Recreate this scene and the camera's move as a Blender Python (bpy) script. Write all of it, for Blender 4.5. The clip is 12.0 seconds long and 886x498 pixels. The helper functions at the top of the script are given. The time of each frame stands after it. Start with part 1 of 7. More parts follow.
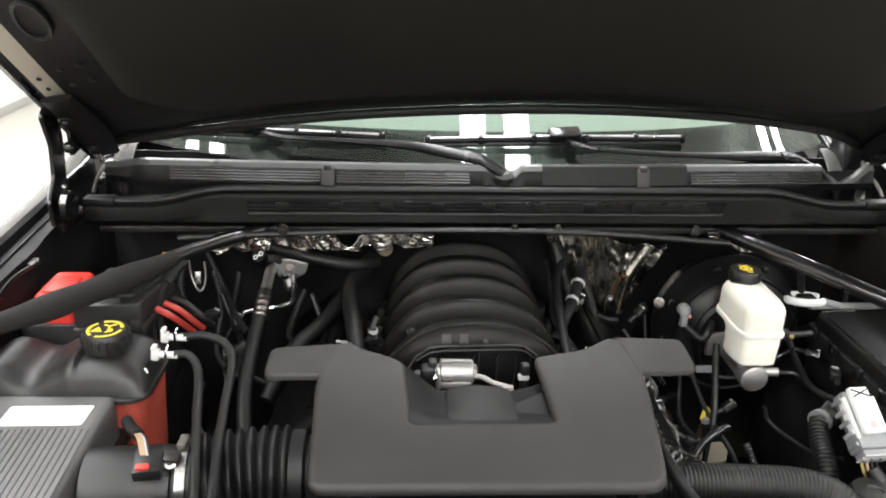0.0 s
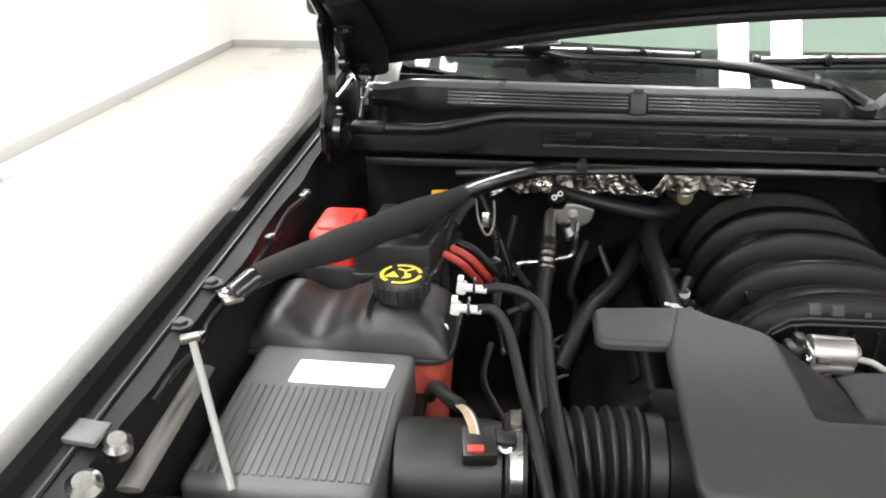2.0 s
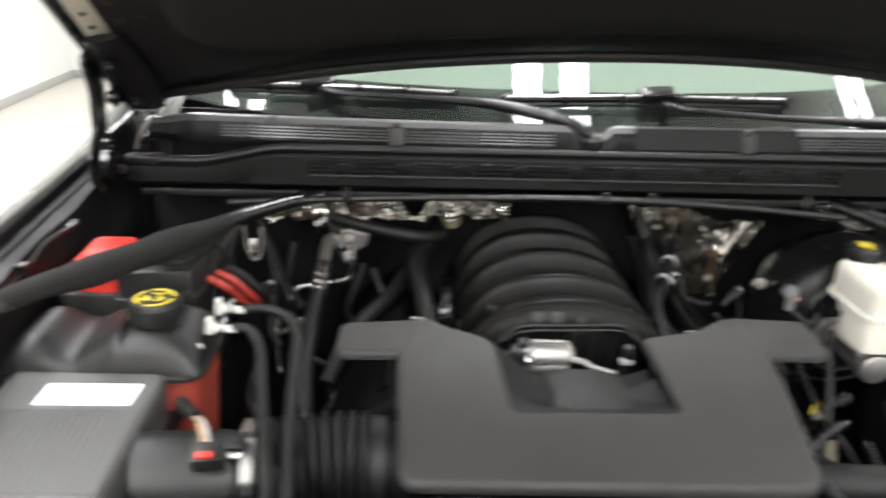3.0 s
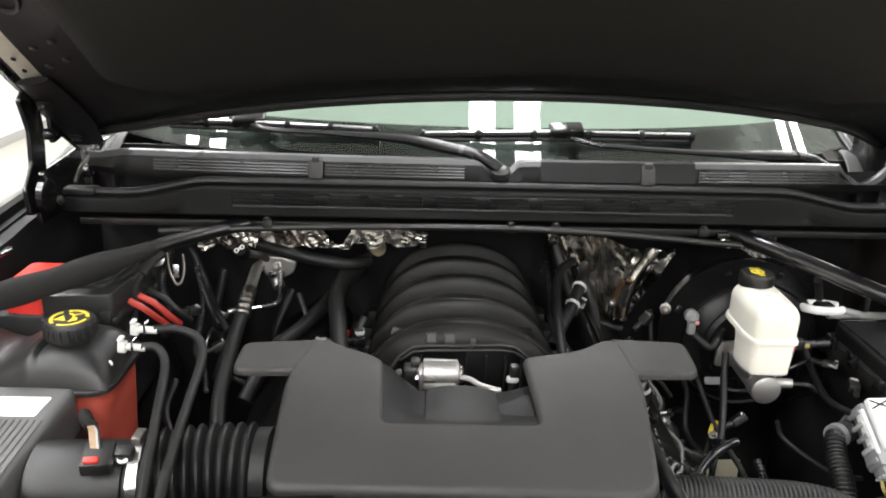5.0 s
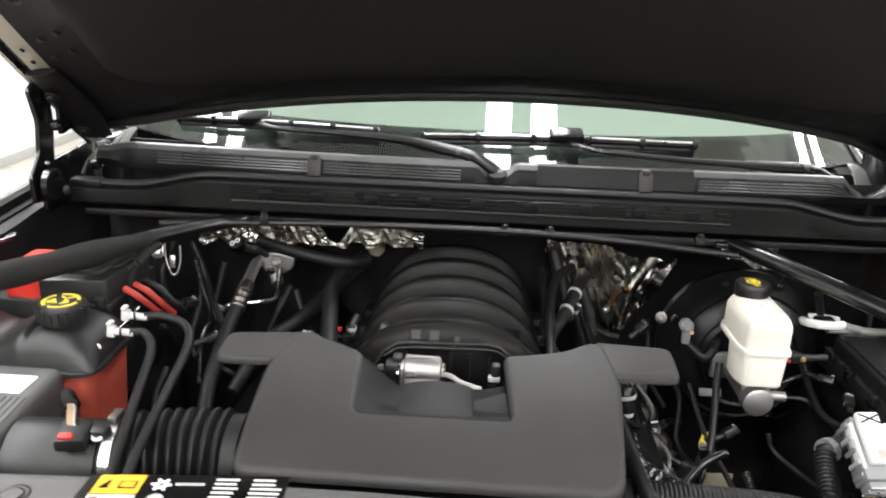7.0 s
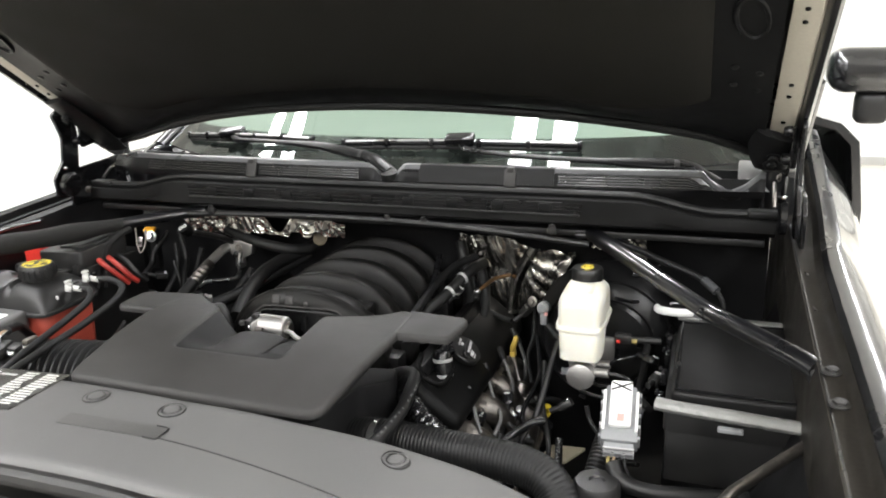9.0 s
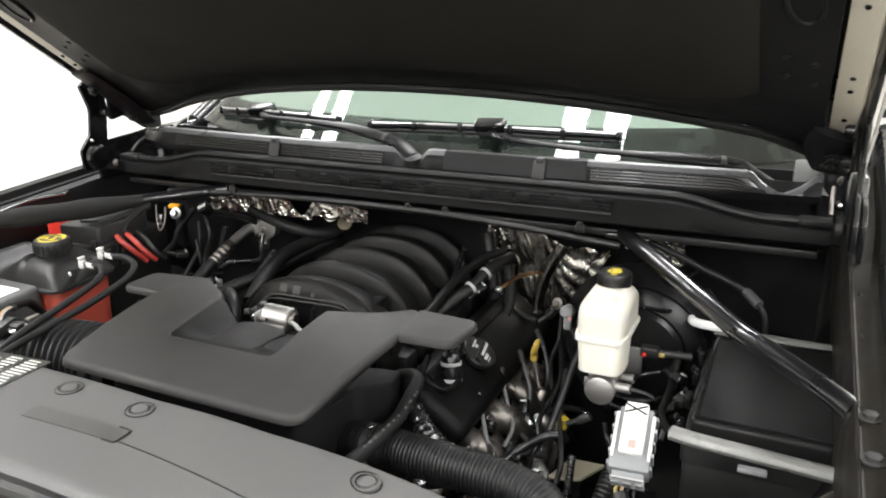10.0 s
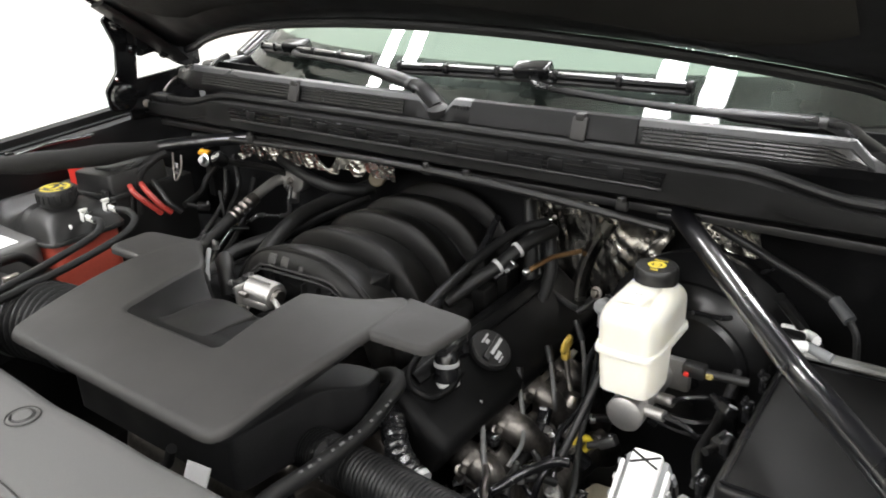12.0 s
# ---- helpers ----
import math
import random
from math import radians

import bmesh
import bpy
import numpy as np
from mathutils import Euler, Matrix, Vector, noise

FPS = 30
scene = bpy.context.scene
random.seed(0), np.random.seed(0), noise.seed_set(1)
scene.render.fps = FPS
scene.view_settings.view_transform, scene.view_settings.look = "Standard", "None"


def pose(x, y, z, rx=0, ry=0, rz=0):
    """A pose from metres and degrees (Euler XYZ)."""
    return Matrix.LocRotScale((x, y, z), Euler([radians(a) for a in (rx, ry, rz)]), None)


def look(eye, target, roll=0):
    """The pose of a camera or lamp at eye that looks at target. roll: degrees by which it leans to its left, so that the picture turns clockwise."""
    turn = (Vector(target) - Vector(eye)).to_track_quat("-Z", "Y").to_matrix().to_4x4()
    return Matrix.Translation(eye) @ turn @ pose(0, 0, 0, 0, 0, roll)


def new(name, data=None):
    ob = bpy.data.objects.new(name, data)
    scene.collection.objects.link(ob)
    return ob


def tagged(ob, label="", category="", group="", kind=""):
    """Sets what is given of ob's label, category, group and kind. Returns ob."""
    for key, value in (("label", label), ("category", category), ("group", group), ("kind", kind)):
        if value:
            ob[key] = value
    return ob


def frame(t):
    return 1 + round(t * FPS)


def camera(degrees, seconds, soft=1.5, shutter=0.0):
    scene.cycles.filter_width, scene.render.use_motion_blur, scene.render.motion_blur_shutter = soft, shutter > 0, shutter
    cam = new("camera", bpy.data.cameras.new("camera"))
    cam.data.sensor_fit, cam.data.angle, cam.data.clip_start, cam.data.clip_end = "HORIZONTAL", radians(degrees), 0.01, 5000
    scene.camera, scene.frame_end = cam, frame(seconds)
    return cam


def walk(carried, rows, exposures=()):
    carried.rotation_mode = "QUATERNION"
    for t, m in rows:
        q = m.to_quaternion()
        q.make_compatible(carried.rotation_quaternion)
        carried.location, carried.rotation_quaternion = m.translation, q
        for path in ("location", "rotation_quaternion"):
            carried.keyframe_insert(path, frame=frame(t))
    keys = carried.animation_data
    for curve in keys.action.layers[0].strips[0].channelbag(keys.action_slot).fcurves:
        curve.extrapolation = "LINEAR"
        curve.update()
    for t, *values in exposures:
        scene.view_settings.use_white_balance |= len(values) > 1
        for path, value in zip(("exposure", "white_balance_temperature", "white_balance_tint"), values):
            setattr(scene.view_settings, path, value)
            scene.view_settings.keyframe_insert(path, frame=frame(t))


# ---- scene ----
cam = camera(58.6, 12.0, 1.9, 0.5)
PATH = [
    (0, (-0.197, -1.41, 1.75), (-0.077, 0.444, 1.008), 1.5),
    (0.5, (-0.209, -1.378, 1.732), (-0.084, 0.481, 1.004), 1.6),
    (1, (-0.235, -1.314, 1.703), (-0.165, 0.544, 0.965), 1.1),
    (1.5, (-0.345, -1.231, 1.659), (-0.416, 0.61, 0.88), 0.2),
    (2, (-0.464, -1.203, 1.626), (-0.696, 0.602, 0.796), -0.5),
    (2.5, (-0.439, -1.23, 1.637), (-0.604, 0.592, 0.829), 0.0),
    (3, (-0.299, -1.28, 1.65), (-0.211, 0.571, 0.897), 2.0),
    (3.2, (-0.219, -1.316, 1.654), (-0.082, 0.543, 0.929), 2.4),
    (4.8, (-0.119, -1.364, 1.682), (-0.072, 0.513, 0.993), 1.5),
    (5, (-0.13, -1.364, 1.675), (-0.08, 0.517, 0.998), 1.6),
    (5.5, (-0.13, -1.37, 1.674), (-0.075, 0.515, 1.009), 1.6),
    (6, (-0.115, -1.38, 1.676), (-0.076, 0.51, 1.023), 1.4),
    (6.5, (-0.104, -1.384, 1.673), (-0.076, 0.512, 1.037), 1.8),
    (7, (-0.054, -1.379, 1.651), (-0.098, 0.516, 1.013), 2.5),
    (7.5, (0.125, -1.372, 1.639), (-0.114, 0.513, 1.012), 1.4),
    (7.7, (0.196, -1.408, 1.640), (-0.082, 0.476, 1.036), 0.7),
    (9.3, (0.693, -1.497, 1.654), (-0.016, 0.28, 1.074), -1.7),
    (9.5, (0.701, -1.46, 1.657), (-0.042, 0.299, 1.06), -1.5),
    (10, (0.702, -1.363, 1.651), (-0.101, 0.357, 1.022), -0.9),
    (10.5, (0.752, -1.264, 1.646), (-0.161, 0.384, 0.975), -0.8),
    (11, (0.801, -1.157, 1.628), (-0.247, 0.395, 0.927), -1.2),
    (11.5, (0.808, -1.062, 1.628), (-0.307, 0.417, 0.873), -2.3),
    (12, (0.77, -1.039, 1.631), (-0.324, 0.441, 0.846), -2.4),
]
walk(cam, [(t, look(eye, target, roll)) for t, eye, target, roll in PATH])

# ---- light ----
world = bpy.data.worlds.new("world")
scene.world = world
world.use_nodes = True
world.node_tree.nodes["Background"].inputs["Color"].default_value = (0.9, 0.95, 1.0, 1)
world.node_tree.nodes["Background"].inputs["Strength"].default_value = 0.05
scene.view_settings.exposure = 0.0
LAMP_POWER = 39.0
TUBE_ROWS = [(-1.55, -1.34), (0.065, 0.270), (1.99, 2.19)]
TUBE_RUNS = [(-5.2, -2.4), (-2.34, 0.40), (0.46, 3.20), (3.26, 6.00)]
CEILING_Z = 2.706


# ---- building tools ----
def link_mesh(name, bm, material, angle=35):
    me = bpy.data.meshes.new(name)
    bmesh.ops.recalc_face_normals(bm, faces=bm.faces)
    bm.to_mesh(me)
    bm.free()
    me.shade_smooth()
    me.set_sharp_from_angle(angle=radians(angle))
    for m in material if isinstance(material, (list, tuple)) else [material]:
        me.materials.append(m)
    return me


def root_of(ob):
    while ob.parent:
        ob = ob.parent
    return ob


def part(name, bm, material, parent, label="", angle=35, kind=""):
    """Links a bmesh built in world metres as one mesh under a thing or a part."""
    base = root_of(parent).location
    bmesh.ops.translate(bm, verts=bm.verts, vec=-base)
    ob = new(name, link_mesh(name, bm, material, angle))
    ob.parent = parent
    return tagged(ob, label, kind=kind)


def thing(name, at, label, category, group="", kind=""):
    """An Empty at the base of a thing, that parents its parts."""
    ob = new(name)
    ob.location = at
    ob.empty_display_size = 0.05
    return tagged(ob, label, category, group, kind)


def solid(name, bm, material, label, category, group="", kind="", angle=35):
    """A thing made of one mesh, its origin at its base."""
    lo = [min(v.co[i] for v in bm.verts) for i in range(3)]
    hi = [max(v.co[i] for v in bm.verts) for i in range(3)]
    base = Vector(((lo[0] + hi[0]) / 2, (lo[1] + hi[1]) / 2, lo[2]))
    bmesh.ops.translate(bm, verts=bm.verts, vec=-base)
    ob = new(name, link_mesh(name, bm, material, angle))
    ob.location = base
    return tagged(ob, label, category, group, kind)


def join(*bms):
    out = bmesh.new()
    for b in bms:
        me = bpy.data.meshes.new("tmp")
        b.to_mesh(me)
        out.from_mesh(me)
        bpy.data.meshes.remove(me)
        b.free()
    return out


def block(size, m=None, bevel=0.0, seg=2, taper=1.0):
    """A box of that size standing on z = 0, its edges rounded, laid by m."""
    bm = bmesh.new()
    bmesh.ops.create_cube(bm, size=1)
    for v in bm.verts:
        k = taper if v.co.z > 0 else 1.0
        v.co = Vector((v.co.x * size[0] * k, v.co.y * size[1] * k, (v.co.z + 0.5) * size[2]))
    if bevel:
        bmesh.ops.bevel(bm, geom=bm.edges[:], offset=bevel, segments=seg, affect="EDGES", profile=0.5)
    if m is not None:
        bmesh.ops.transform(bm, matrix=m, verts=bm.verts)
    return bm


def span(x0, x1, y0, y1, z0, z1, bevel=0.0, seg=2):
    return block((x1 - x0, y1 - y0, z1 - z0), pose((x0 + x1) / 2, (y0 + y1) / 2, z0), bevel, seg)


def round_outline(pts, r, n=5):
    """A closed outline with its corners rounded; r may be one radius or one for each corner."""
    out, k = [], len(pts)
    for i in range(k):
        a, b, c = Vector(pts[i - 1]), Vector(pts[i]), Vector(pts[(i + 1) % k])
        rr = r[i] if isinstance(r, (list, tuple)) else r
        u, w = (a - b), (c - b)
        cut = min(rr, u.length * 0.45, w.length * 0.45)
        p, q = b + u.normalized() * cut, b + w.normalized() * cut
        if cut < 1e-4:
            out.append(b)
            continue
        for s in range(n + 1):
            t = s / n
            out.append(p * (1 - t) ** 2 + b * 2 * t * (1 - t) + q * t * t)
    return out


def clip_ears(p):
    """Splits a simple outline into triangles."""
    left = list(range(len(p)))
    turn = 1 if sum(p[i - 1][0] * p[i][1] - p[i][0] * p[i - 1][1] for i in left) > 0 else -1
    out = []

    def side(a, b, c):
        return turn * ((p[b][0] - p[a][0]) * (p[c][1] - p[a][1]) - (p[b][1] - p[a][1]) * (p[c][0] - p[a][0]))

    while len(left) > 3:
        best = None
        for n in range(len(left)):
            a, b, c = left[n - 1], left[n], left[(n + 1) % len(left)]
            if side(a, b, c) <= 0 or any(side(a, b, q) >= 0 and side(b, c, q) >= 0 and side(c, a, q) >= 0 for q in left if q not in (a, b, c)):
                continue
            reach = (p[a][0] - p[c][0]) ** 2 + (p[a][1] - p[c][1]) ** 2
            if best is None or reach < best[0]:
                best = (reach, n, (a, b, c))
        if best is None:
            best = (0, 1, (left[0], left[1], left[2]))
        out.append(best[2])
        left.pop(best[1])
    return out + [tuple(left)]


def slab(outline, z0, z1, bevel=0.006, seg=3, m=None, tilt=None):
    """A plate with that outline between two heights, its upper rim rounded. tilt: adds tilt(x, y) to the heights."""
    bm = bmesh.new()
    rings = []
    c = sum((Vector(p) for p in outline), Vector((0, 0))) / len(outline)
    n = len(outline)
    steps = [(0, z0, 0)]
    for s in range(seg + 1):
        a = s / seg * math.pi / 2
        steps.append((bevel * (1 - math.cos(a)), z1 - bevel + bevel * math.sin(a), 1))
    steps.append((bevel + 0.0012, z1, 1))
    normals = []
    for i in range(n):
        a, b = Vector(outline[i - 1]), Vector(outline[(i + 1) % n])
        d = (b - a).normalized()
        normals.append(Vector((-d.y, d.x)))
    area = sum(outline[i - 1][0] * outline[i][1] - outline[i][0] * outline[i - 1][1] for i in range(n))
    sign = 1 if area > 0 else -1
    for inset, z, _ in steps:
        ring = []
        for p, w in zip(outline, normals):
            q = Vector(p) + w * inset * sign
            ring.append(bm.verts.new((q.x, q.y, z + (tilt(q.x, q.y) if tilt else 0))))
        rings.append(ring)
    for a, b in zip(rings, rings[1:]):
        for i in range(n):
            bm.faces.new((a[i - 1], a[i], b[i], b[i - 1]))
    for ring, up in ((rings[-1], True), (rings[0], False)):
        for i, j, k in clip_ears([(v.co.x, v.co.y) for v in ring]):
            bm.faces.new((ring[i], ring[j], ring[k]) if up == (sign > 0) else (ring[k], ring[j], ring[i]))
    if m is not None:
        bmesh.ops.transform(bm, matrix=m, verts=bm.verts)
    return bm


def spline(pts, per=8):
    """A smooth line through points."""
    p = [Vector(q) for q in pts]
    p = [2 * p[0] - p[1]] + p + [2 * p[-1] - p[-2]]
    out = []
    for i in range(1, len(p) - 2):
        for s in range(per):
            t = s / per
            out.append(0.5 * (2 * p[i] + (p[i + 1] - p[i - 1]) * t + (2 * p[i - 1] - 5 * p[i] + 4 * p[i + 1] - p[i + 2]) * t * t
                              + (3 * p[i] - p[i - 1] - 3 * p[i + 1] + p[i + 2]) * t ** 3))
    return out + [p[-2]]


def tube(pts, r, sides=14, per=8, smooth=True, flat=1.0, caps=True):
    """A hose or rod along points. r: a radius or a function of the length travelled."""
    line = spline(pts, per) if smooth and len(pts) > 2 else [Vector(p) for p in pts]
    bm, rings, travelled = bmesh.new(), [], 0.0
    up = Vector((0, 0, 1)) if abs((line[1] - line[0]).normalized().z) < 0.95 else Vector((1, 0, 0))
    for i, p in enumerate(line):
        d = (line[min(i + 1, len(line) - 1)] - line[max(i - 1, 0)]).normalized()
        side = d.cross(up).normalized()
        up = side.cross(d).normalized()
        if i:
            travelled += (p - line[i - 1]).length
        rr = r(travelled) if callable(r) else r
        rings.append([bm.verts.new(p + (side * math.cos(a) + up * math.sin(a) * flat) * rr)
                      for a in (2 * math.pi * k / sides for k in range(sides))])
    for a, b in zip(rings, rings[1:]):
        for k in range(sides):
            bm.faces.new((a[k - 1], a[k], b[k], b[k - 1]))
    if caps:
        bm.faces.new(rings[0])
        bm.faces.new(list(reversed(rings[-1])))
    return bm


def dense(pts, step):
    """Points along a smooth line at even steps."""
    line = spline(pts, 24)
    out, rest = [line[0]], 0.0
    for a, b in zip(line, line[1:]):
        length = (b - a).length
        while rest + length >= step:
            a = a + (b - a) * ((step - rest) / length)
            length = (b - a).length
            rest = 0.0
            out.append(a)
        rest += length
    return out


def corrugated(pts, r, pitch, depth, sides=18):
    fine = dense(pts, pitch / 6)
    return tube(fine, lambda s: r - depth * (0.5 - 0.5 * math.cos(2 * math.pi * s / pitch)) ** 1.5, sides, smooth=False)


def lathe(profile, m=None, sides=28):
    """A turned body about z from (radius, height) pairs."""
    bm, rings = bmesh.new(), []
    for r, z in profile:
        rings.append([bm.verts.new((max(r, 1e-5) * math.cos(a), max(r, 1e-5) * math.sin(a), z))
                      for a in (2 * math.pi * k / sides for k in range(sides))])
    for a, b in zip(rings, rings[1:]):
        for k in range(sides):
            bm.faces.new((a[k - 1], a[k], b[k], b[k - 1]))
    bm.faces.new(list(reversed(rings[0])))
    bm.faces.new(rings[-1])
    bmesh.ops.remove_doubles(bm, verts=bm.verts, dist=2e-5)
    if m is not None:
        bmesh.ops.transform(bm, matrix=m, verts=bm.verts)
    return bm


def aim(at, way):
    """A pose at a place with its z axis along a way."""
    return Matrix.Translation(at) @ Vector(way).to_track_quat("Z", "Y").to_matrix().to_4x4()


def rod(a, b, r, sides=12):
    return tube([a, b], r, sides, smooth=False)


def bolt(at, way, r=0.008, h=0.006):
    """A flanged hexagon bolt head."""
    hexa = lathe([(r, 0), (r, h), (r * 0.8, h * 1.15)], None, 6)
    return_bm = join(lathe([(r * 1.5, 0), (r * 1.5, h * 0.3), (r * 1.1, h * 0.4)], None, 16), hexa)
    bmesh.ops.transform(return_bm, matrix=aim(at, way), verts=return_bm.verts)
    return return_bm


def sheet(fn, us, vs, thick=0.0, flip=False):
    """A curved sheet fn(u, v); thick: it gets a back face that far along -normal of its middle."""
    bm = bmesh.new()
    grid = [[bm.verts.new(fn(u, v)) for v in vs] for u in us]
    faces = []
    for i in range(len(us) - 1):
        for j in range(len(vs) - 1):
            q = (grid[i][j], grid[i + 1][j], grid[i + 1][j + 1], grid[i][j + 1])
            faces.append(bm.faces.new(tuple(reversed(q)) if flip else q))
    if thick:
        bm.normal_update()
        for v in list(bm.verts):
            v.normal_update()
        back = {v: bm.verts.new(v.co - v.normal * thick) for v in list(bm.verts)}
        for f in faces:
            bm.faces.new([back[v] for v in reversed(f.verts)])
        for e in [e for e in bm.edges if len(e.link_faces) == 1 and e.verts[0] in back and e.verts[1] in back]:
            a, b = e.verts
            bm.faces.new((a, b, back[b], back[a]))
    return bm


def steps(a, b, n):
    return [a + (b - a) * i / n for i in range(n + 1)]


def smoothstep(a, b, x):
    t = min(max((x - a) / (b - a), 0.0), 1.0)
    return t * t * (3 - 2 * t)


# ---- materials ----
def material(name, color, rough=0.5, metal=0.0, coat=0.0, vary=0.15, grain=400.0, bump=0.02, stain=9.0, rough_vary=0.12, dust=0.0,
             transmission=0.0, subsurface=0.0, spec=0.5, emission=None):
    """A procedural surface: base colour varied by stains and by grain, with fine relief and uneven gloss."""
    mat = bpy.data.materials.new(name)
    mat.use_nodes = True
    nodes, links = mat.node_tree.nodes, mat.node_tree.links
    bsdf = nodes["Principled BSDF"]
    bsdf.inputs["Metallic"].default_value = metal
    bsdf.inputs["Coat Weight"].default_value = coat
    bsdf.inputs["Coat Roughness"].default_value = 0.04
    bsdf.inputs["Transmission Weight"].default_value = transmission
    bsdf.inputs["Specular IOR Level"].default_value = spec
    if subsurface:
        bsdf.inputs["Subsurface Weight"].default_value = subsurface
        bsdf.inputs["Subsurface Radius"].default_value = (0.02, 0.018, 0.012)
        bsdf.inputs["Subsurface Scale"].default_value = 0.6
    coord = nodes.new("ShaderNodeTexCoord")
    big, fine = nodes.new("ShaderNodeTexNoise"), nodes.new("ShaderNodeTexNoise")
    big.inputs["Scale"].default_value, big.inputs["Detail"].default_value = stain, 5
    fine.inputs["Scale"].default_value, fine.inputs["Detail"].default_value = grain, 2
    links.new(coord.outputs["Object"], big.inputs["Vector"])
    links.new(coord.outputs["Object"], fine.inputs["Vector"])
    mix = nodes.new("ShaderNodeMix")
    mix.data_type = "FLOAT"
    mix.inputs[0].default_value = 0.4
    links.new(big.outputs["Fac"], mix.inputs[2])
    links.new(fine.outputs["Fac"], mix.inputs[3])
    ramp = nodes.new("ShaderNodeValToRGB")
    lo, hi = [c * (1 - vary) for c in color], [min(c * (1 + vary) + dust, 1) for c in color]
    ramp.color_ramp.elements[0].position, ramp.color_ramp.elements[1].position = 0.3, 0.7
    ramp.color_ramp.elements[0].color, ramp.color_ramp.elements[1].color = (*lo, 1), (*hi, 1)
    links.new(mix.outputs[0], ramp.inputs["Fac"])
    links.new(ramp.outputs["Color"], bsdf.inputs["Base Color"])
    gloss = nodes.new("ShaderNodeMapRange")
    gloss.inputs["To Min"].default_value = max(rough - rough_vary, 0.02)
    gloss.inputs["To Max"].default_value = min(rough + rough_vary, 1)
    gloss.inputs["From Min"].default_value, gloss.inputs["From Max"].default_value = 0.3, 0.7
    links.new(big.outputs["Fac"], gloss.inputs["Value"])
    links.new(gloss.outputs["Result"], bsdf.inputs["Roughness"])
    if bump:
        rel = nodes.new("ShaderNodeBump")
        rel.inputs["Strength"].default_value, rel.inputs["Distance"].default_value = min(bump * 10, 1), 0.0006
        links.new(fine.outputs["Fac"], rel.inputs["Height"])
        links.new(rel.outputs["Normal"], bsdf.inputs["Normal"])
    if emission:
        bsdf.inputs["Emission Color"].default_value = (*emission[0], 1)
        bsdf.inputs["Emission Strength"].default_value = emission[1]
    return mat


def foil_material():
    """Crumpled, quilted aluminium heat shield."""
    mat = material("foil", (0.72, 0.69, 0.64), 0.21, 1.0, vary=0.1, bump=0, stain=20)
    nodes, links = mat.node_tree.nodes, mat.node_tree.links
    bsdf = nodes["Principled BSDF"]
    coord = nodes.new("ShaderNodeTexCoord")
    vor, noi = nodes.new("ShaderNodeTexVoronoi"), nodes.new("ShaderNodeTexNoise")
    vor.feature = "DISTANCE_TO_EDGE"
    vor.inputs["Scale"].default_value = 16
    noi.inputs["Scale"].default_value, noi.inputs["Detail"].default_value, noi.inputs["Distortion"].default_value = 1.0, 2.5, 1.0
    stretch = nodes.new("ShaderNodeMapping")
    stretch.inputs["Rotation"].default_value = (0, radians(32), 0)
    stretch.inputs["Scale"].default_value = (46, 30, 7)
    links.new(coord.outputs["Object"], stretch.inputs["Vector"])
    add = nodes.new("ShaderNodeMath")
    add.operation = "ADD"
    links.new(coord.outputs["Object"], vor.inputs["Vector"])
    links.new(stretch.outputs["Vector"], noi.inputs["Vector"])
    links.new(vor.outputs["Distance"], add.inputs[0])
    links.new(noi.outputs["Fac"], add.inputs[1])
    rel = nodes.new("ShaderNodeBump")
    rel.inputs["Strength"].default_value, rel.inputs["Distance"].default_value = 0.5, 0.005
    links.new(add.outputs[0], rel.inputs["Height"])
    links.new(rel.outputs["Normal"], bsdf.inputs["Normal"])
    return mat


def glass_material(name, tint, rough=0.0):
    """Thin tinted window glass: clear, with a mirror's gloss at a slant."""
    mat = bpy.data.materials.new(name)
    mat.use_nodes = True
    nodes, links = mat.node_tree.nodes, mat.node_tree.links
    nodes.clear()
    out = nodes.new("ShaderNodeOutputMaterial")
    clear, gloss, mix, fres = (nodes.new("ShaderNodeBsdfTransparent"), nodes.new("ShaderNodeBsdfGlossy"), nodes.new("ShaderNodeMixShader"), nodes.new("ShaderNodeFresnel"))
    fres.inputs["IOR"].default_value = 1.52
    clear.inputs["Color"].default_value = (*tint, 1)
    gloss.inputs["Roughness"].default_value = rough
    links.new(fres.outputs[0], mix.inputs[0])
    links.new(clear.outputs[0], mix.inputs[1])
    links.new(gloss.outputs[0], mix.inputs[2])
    links.new(mix.outputs[0], out.inputs["Surface"])
    return mat


PLASTIC = material("moulded_plastic", (0.0236, 0.0225, 0.0213), 0.58, vary=0.18, grain=900, bump=0.06, stain=6, spec=0.55)
MANIFOLD = material("manifold_plastic", (0.0052, 0.0049, 0.0044), 0.40, vary=0.2, grain=800, bump=0.05, stain=8, spec=0.2)
# Recess floor and duct: base colours darker than the cover's PLASTIC.
SCOOP = material("darker_scoop_plastic", (0.0048, 0.0047, 0.0047), 0.55, vary=0.12, grain=900, bump=0.03, stain=6, spec=0.2)
DUCT = material("darker_duct_plastic", (0.0105, 0.0101, 0.0097), 0.55, vary=0.12, grain=900, bump=0.04, stain=6, spec=0.34)
PLASTIC_DARK = material("dark_plastic", (0.0105, 0.0103, 0.0100), 0.45, vary=0.25, grain=700, bump=0.04, stain=11)
PLASTIC_GLOSS = material("gloss_black_plastic", (0.007, 0.007, 0.0075), 0.22, vary=0.2, grain=300, bump=0.01)
VALVE_COVER = material("satin_black_valve_cover", (0.0030, 0.0030, 0.0030), 0.46, vary=0.25, grain=500, bump=0.03, stain=9, spec=0.09)
TAPE_WRAP = material("shiny_black_tape", (0.010, 0.010, 0.0105), 0.22, vary=0.3, grain=180, bump=0.25, stain=30, spec=0.7)
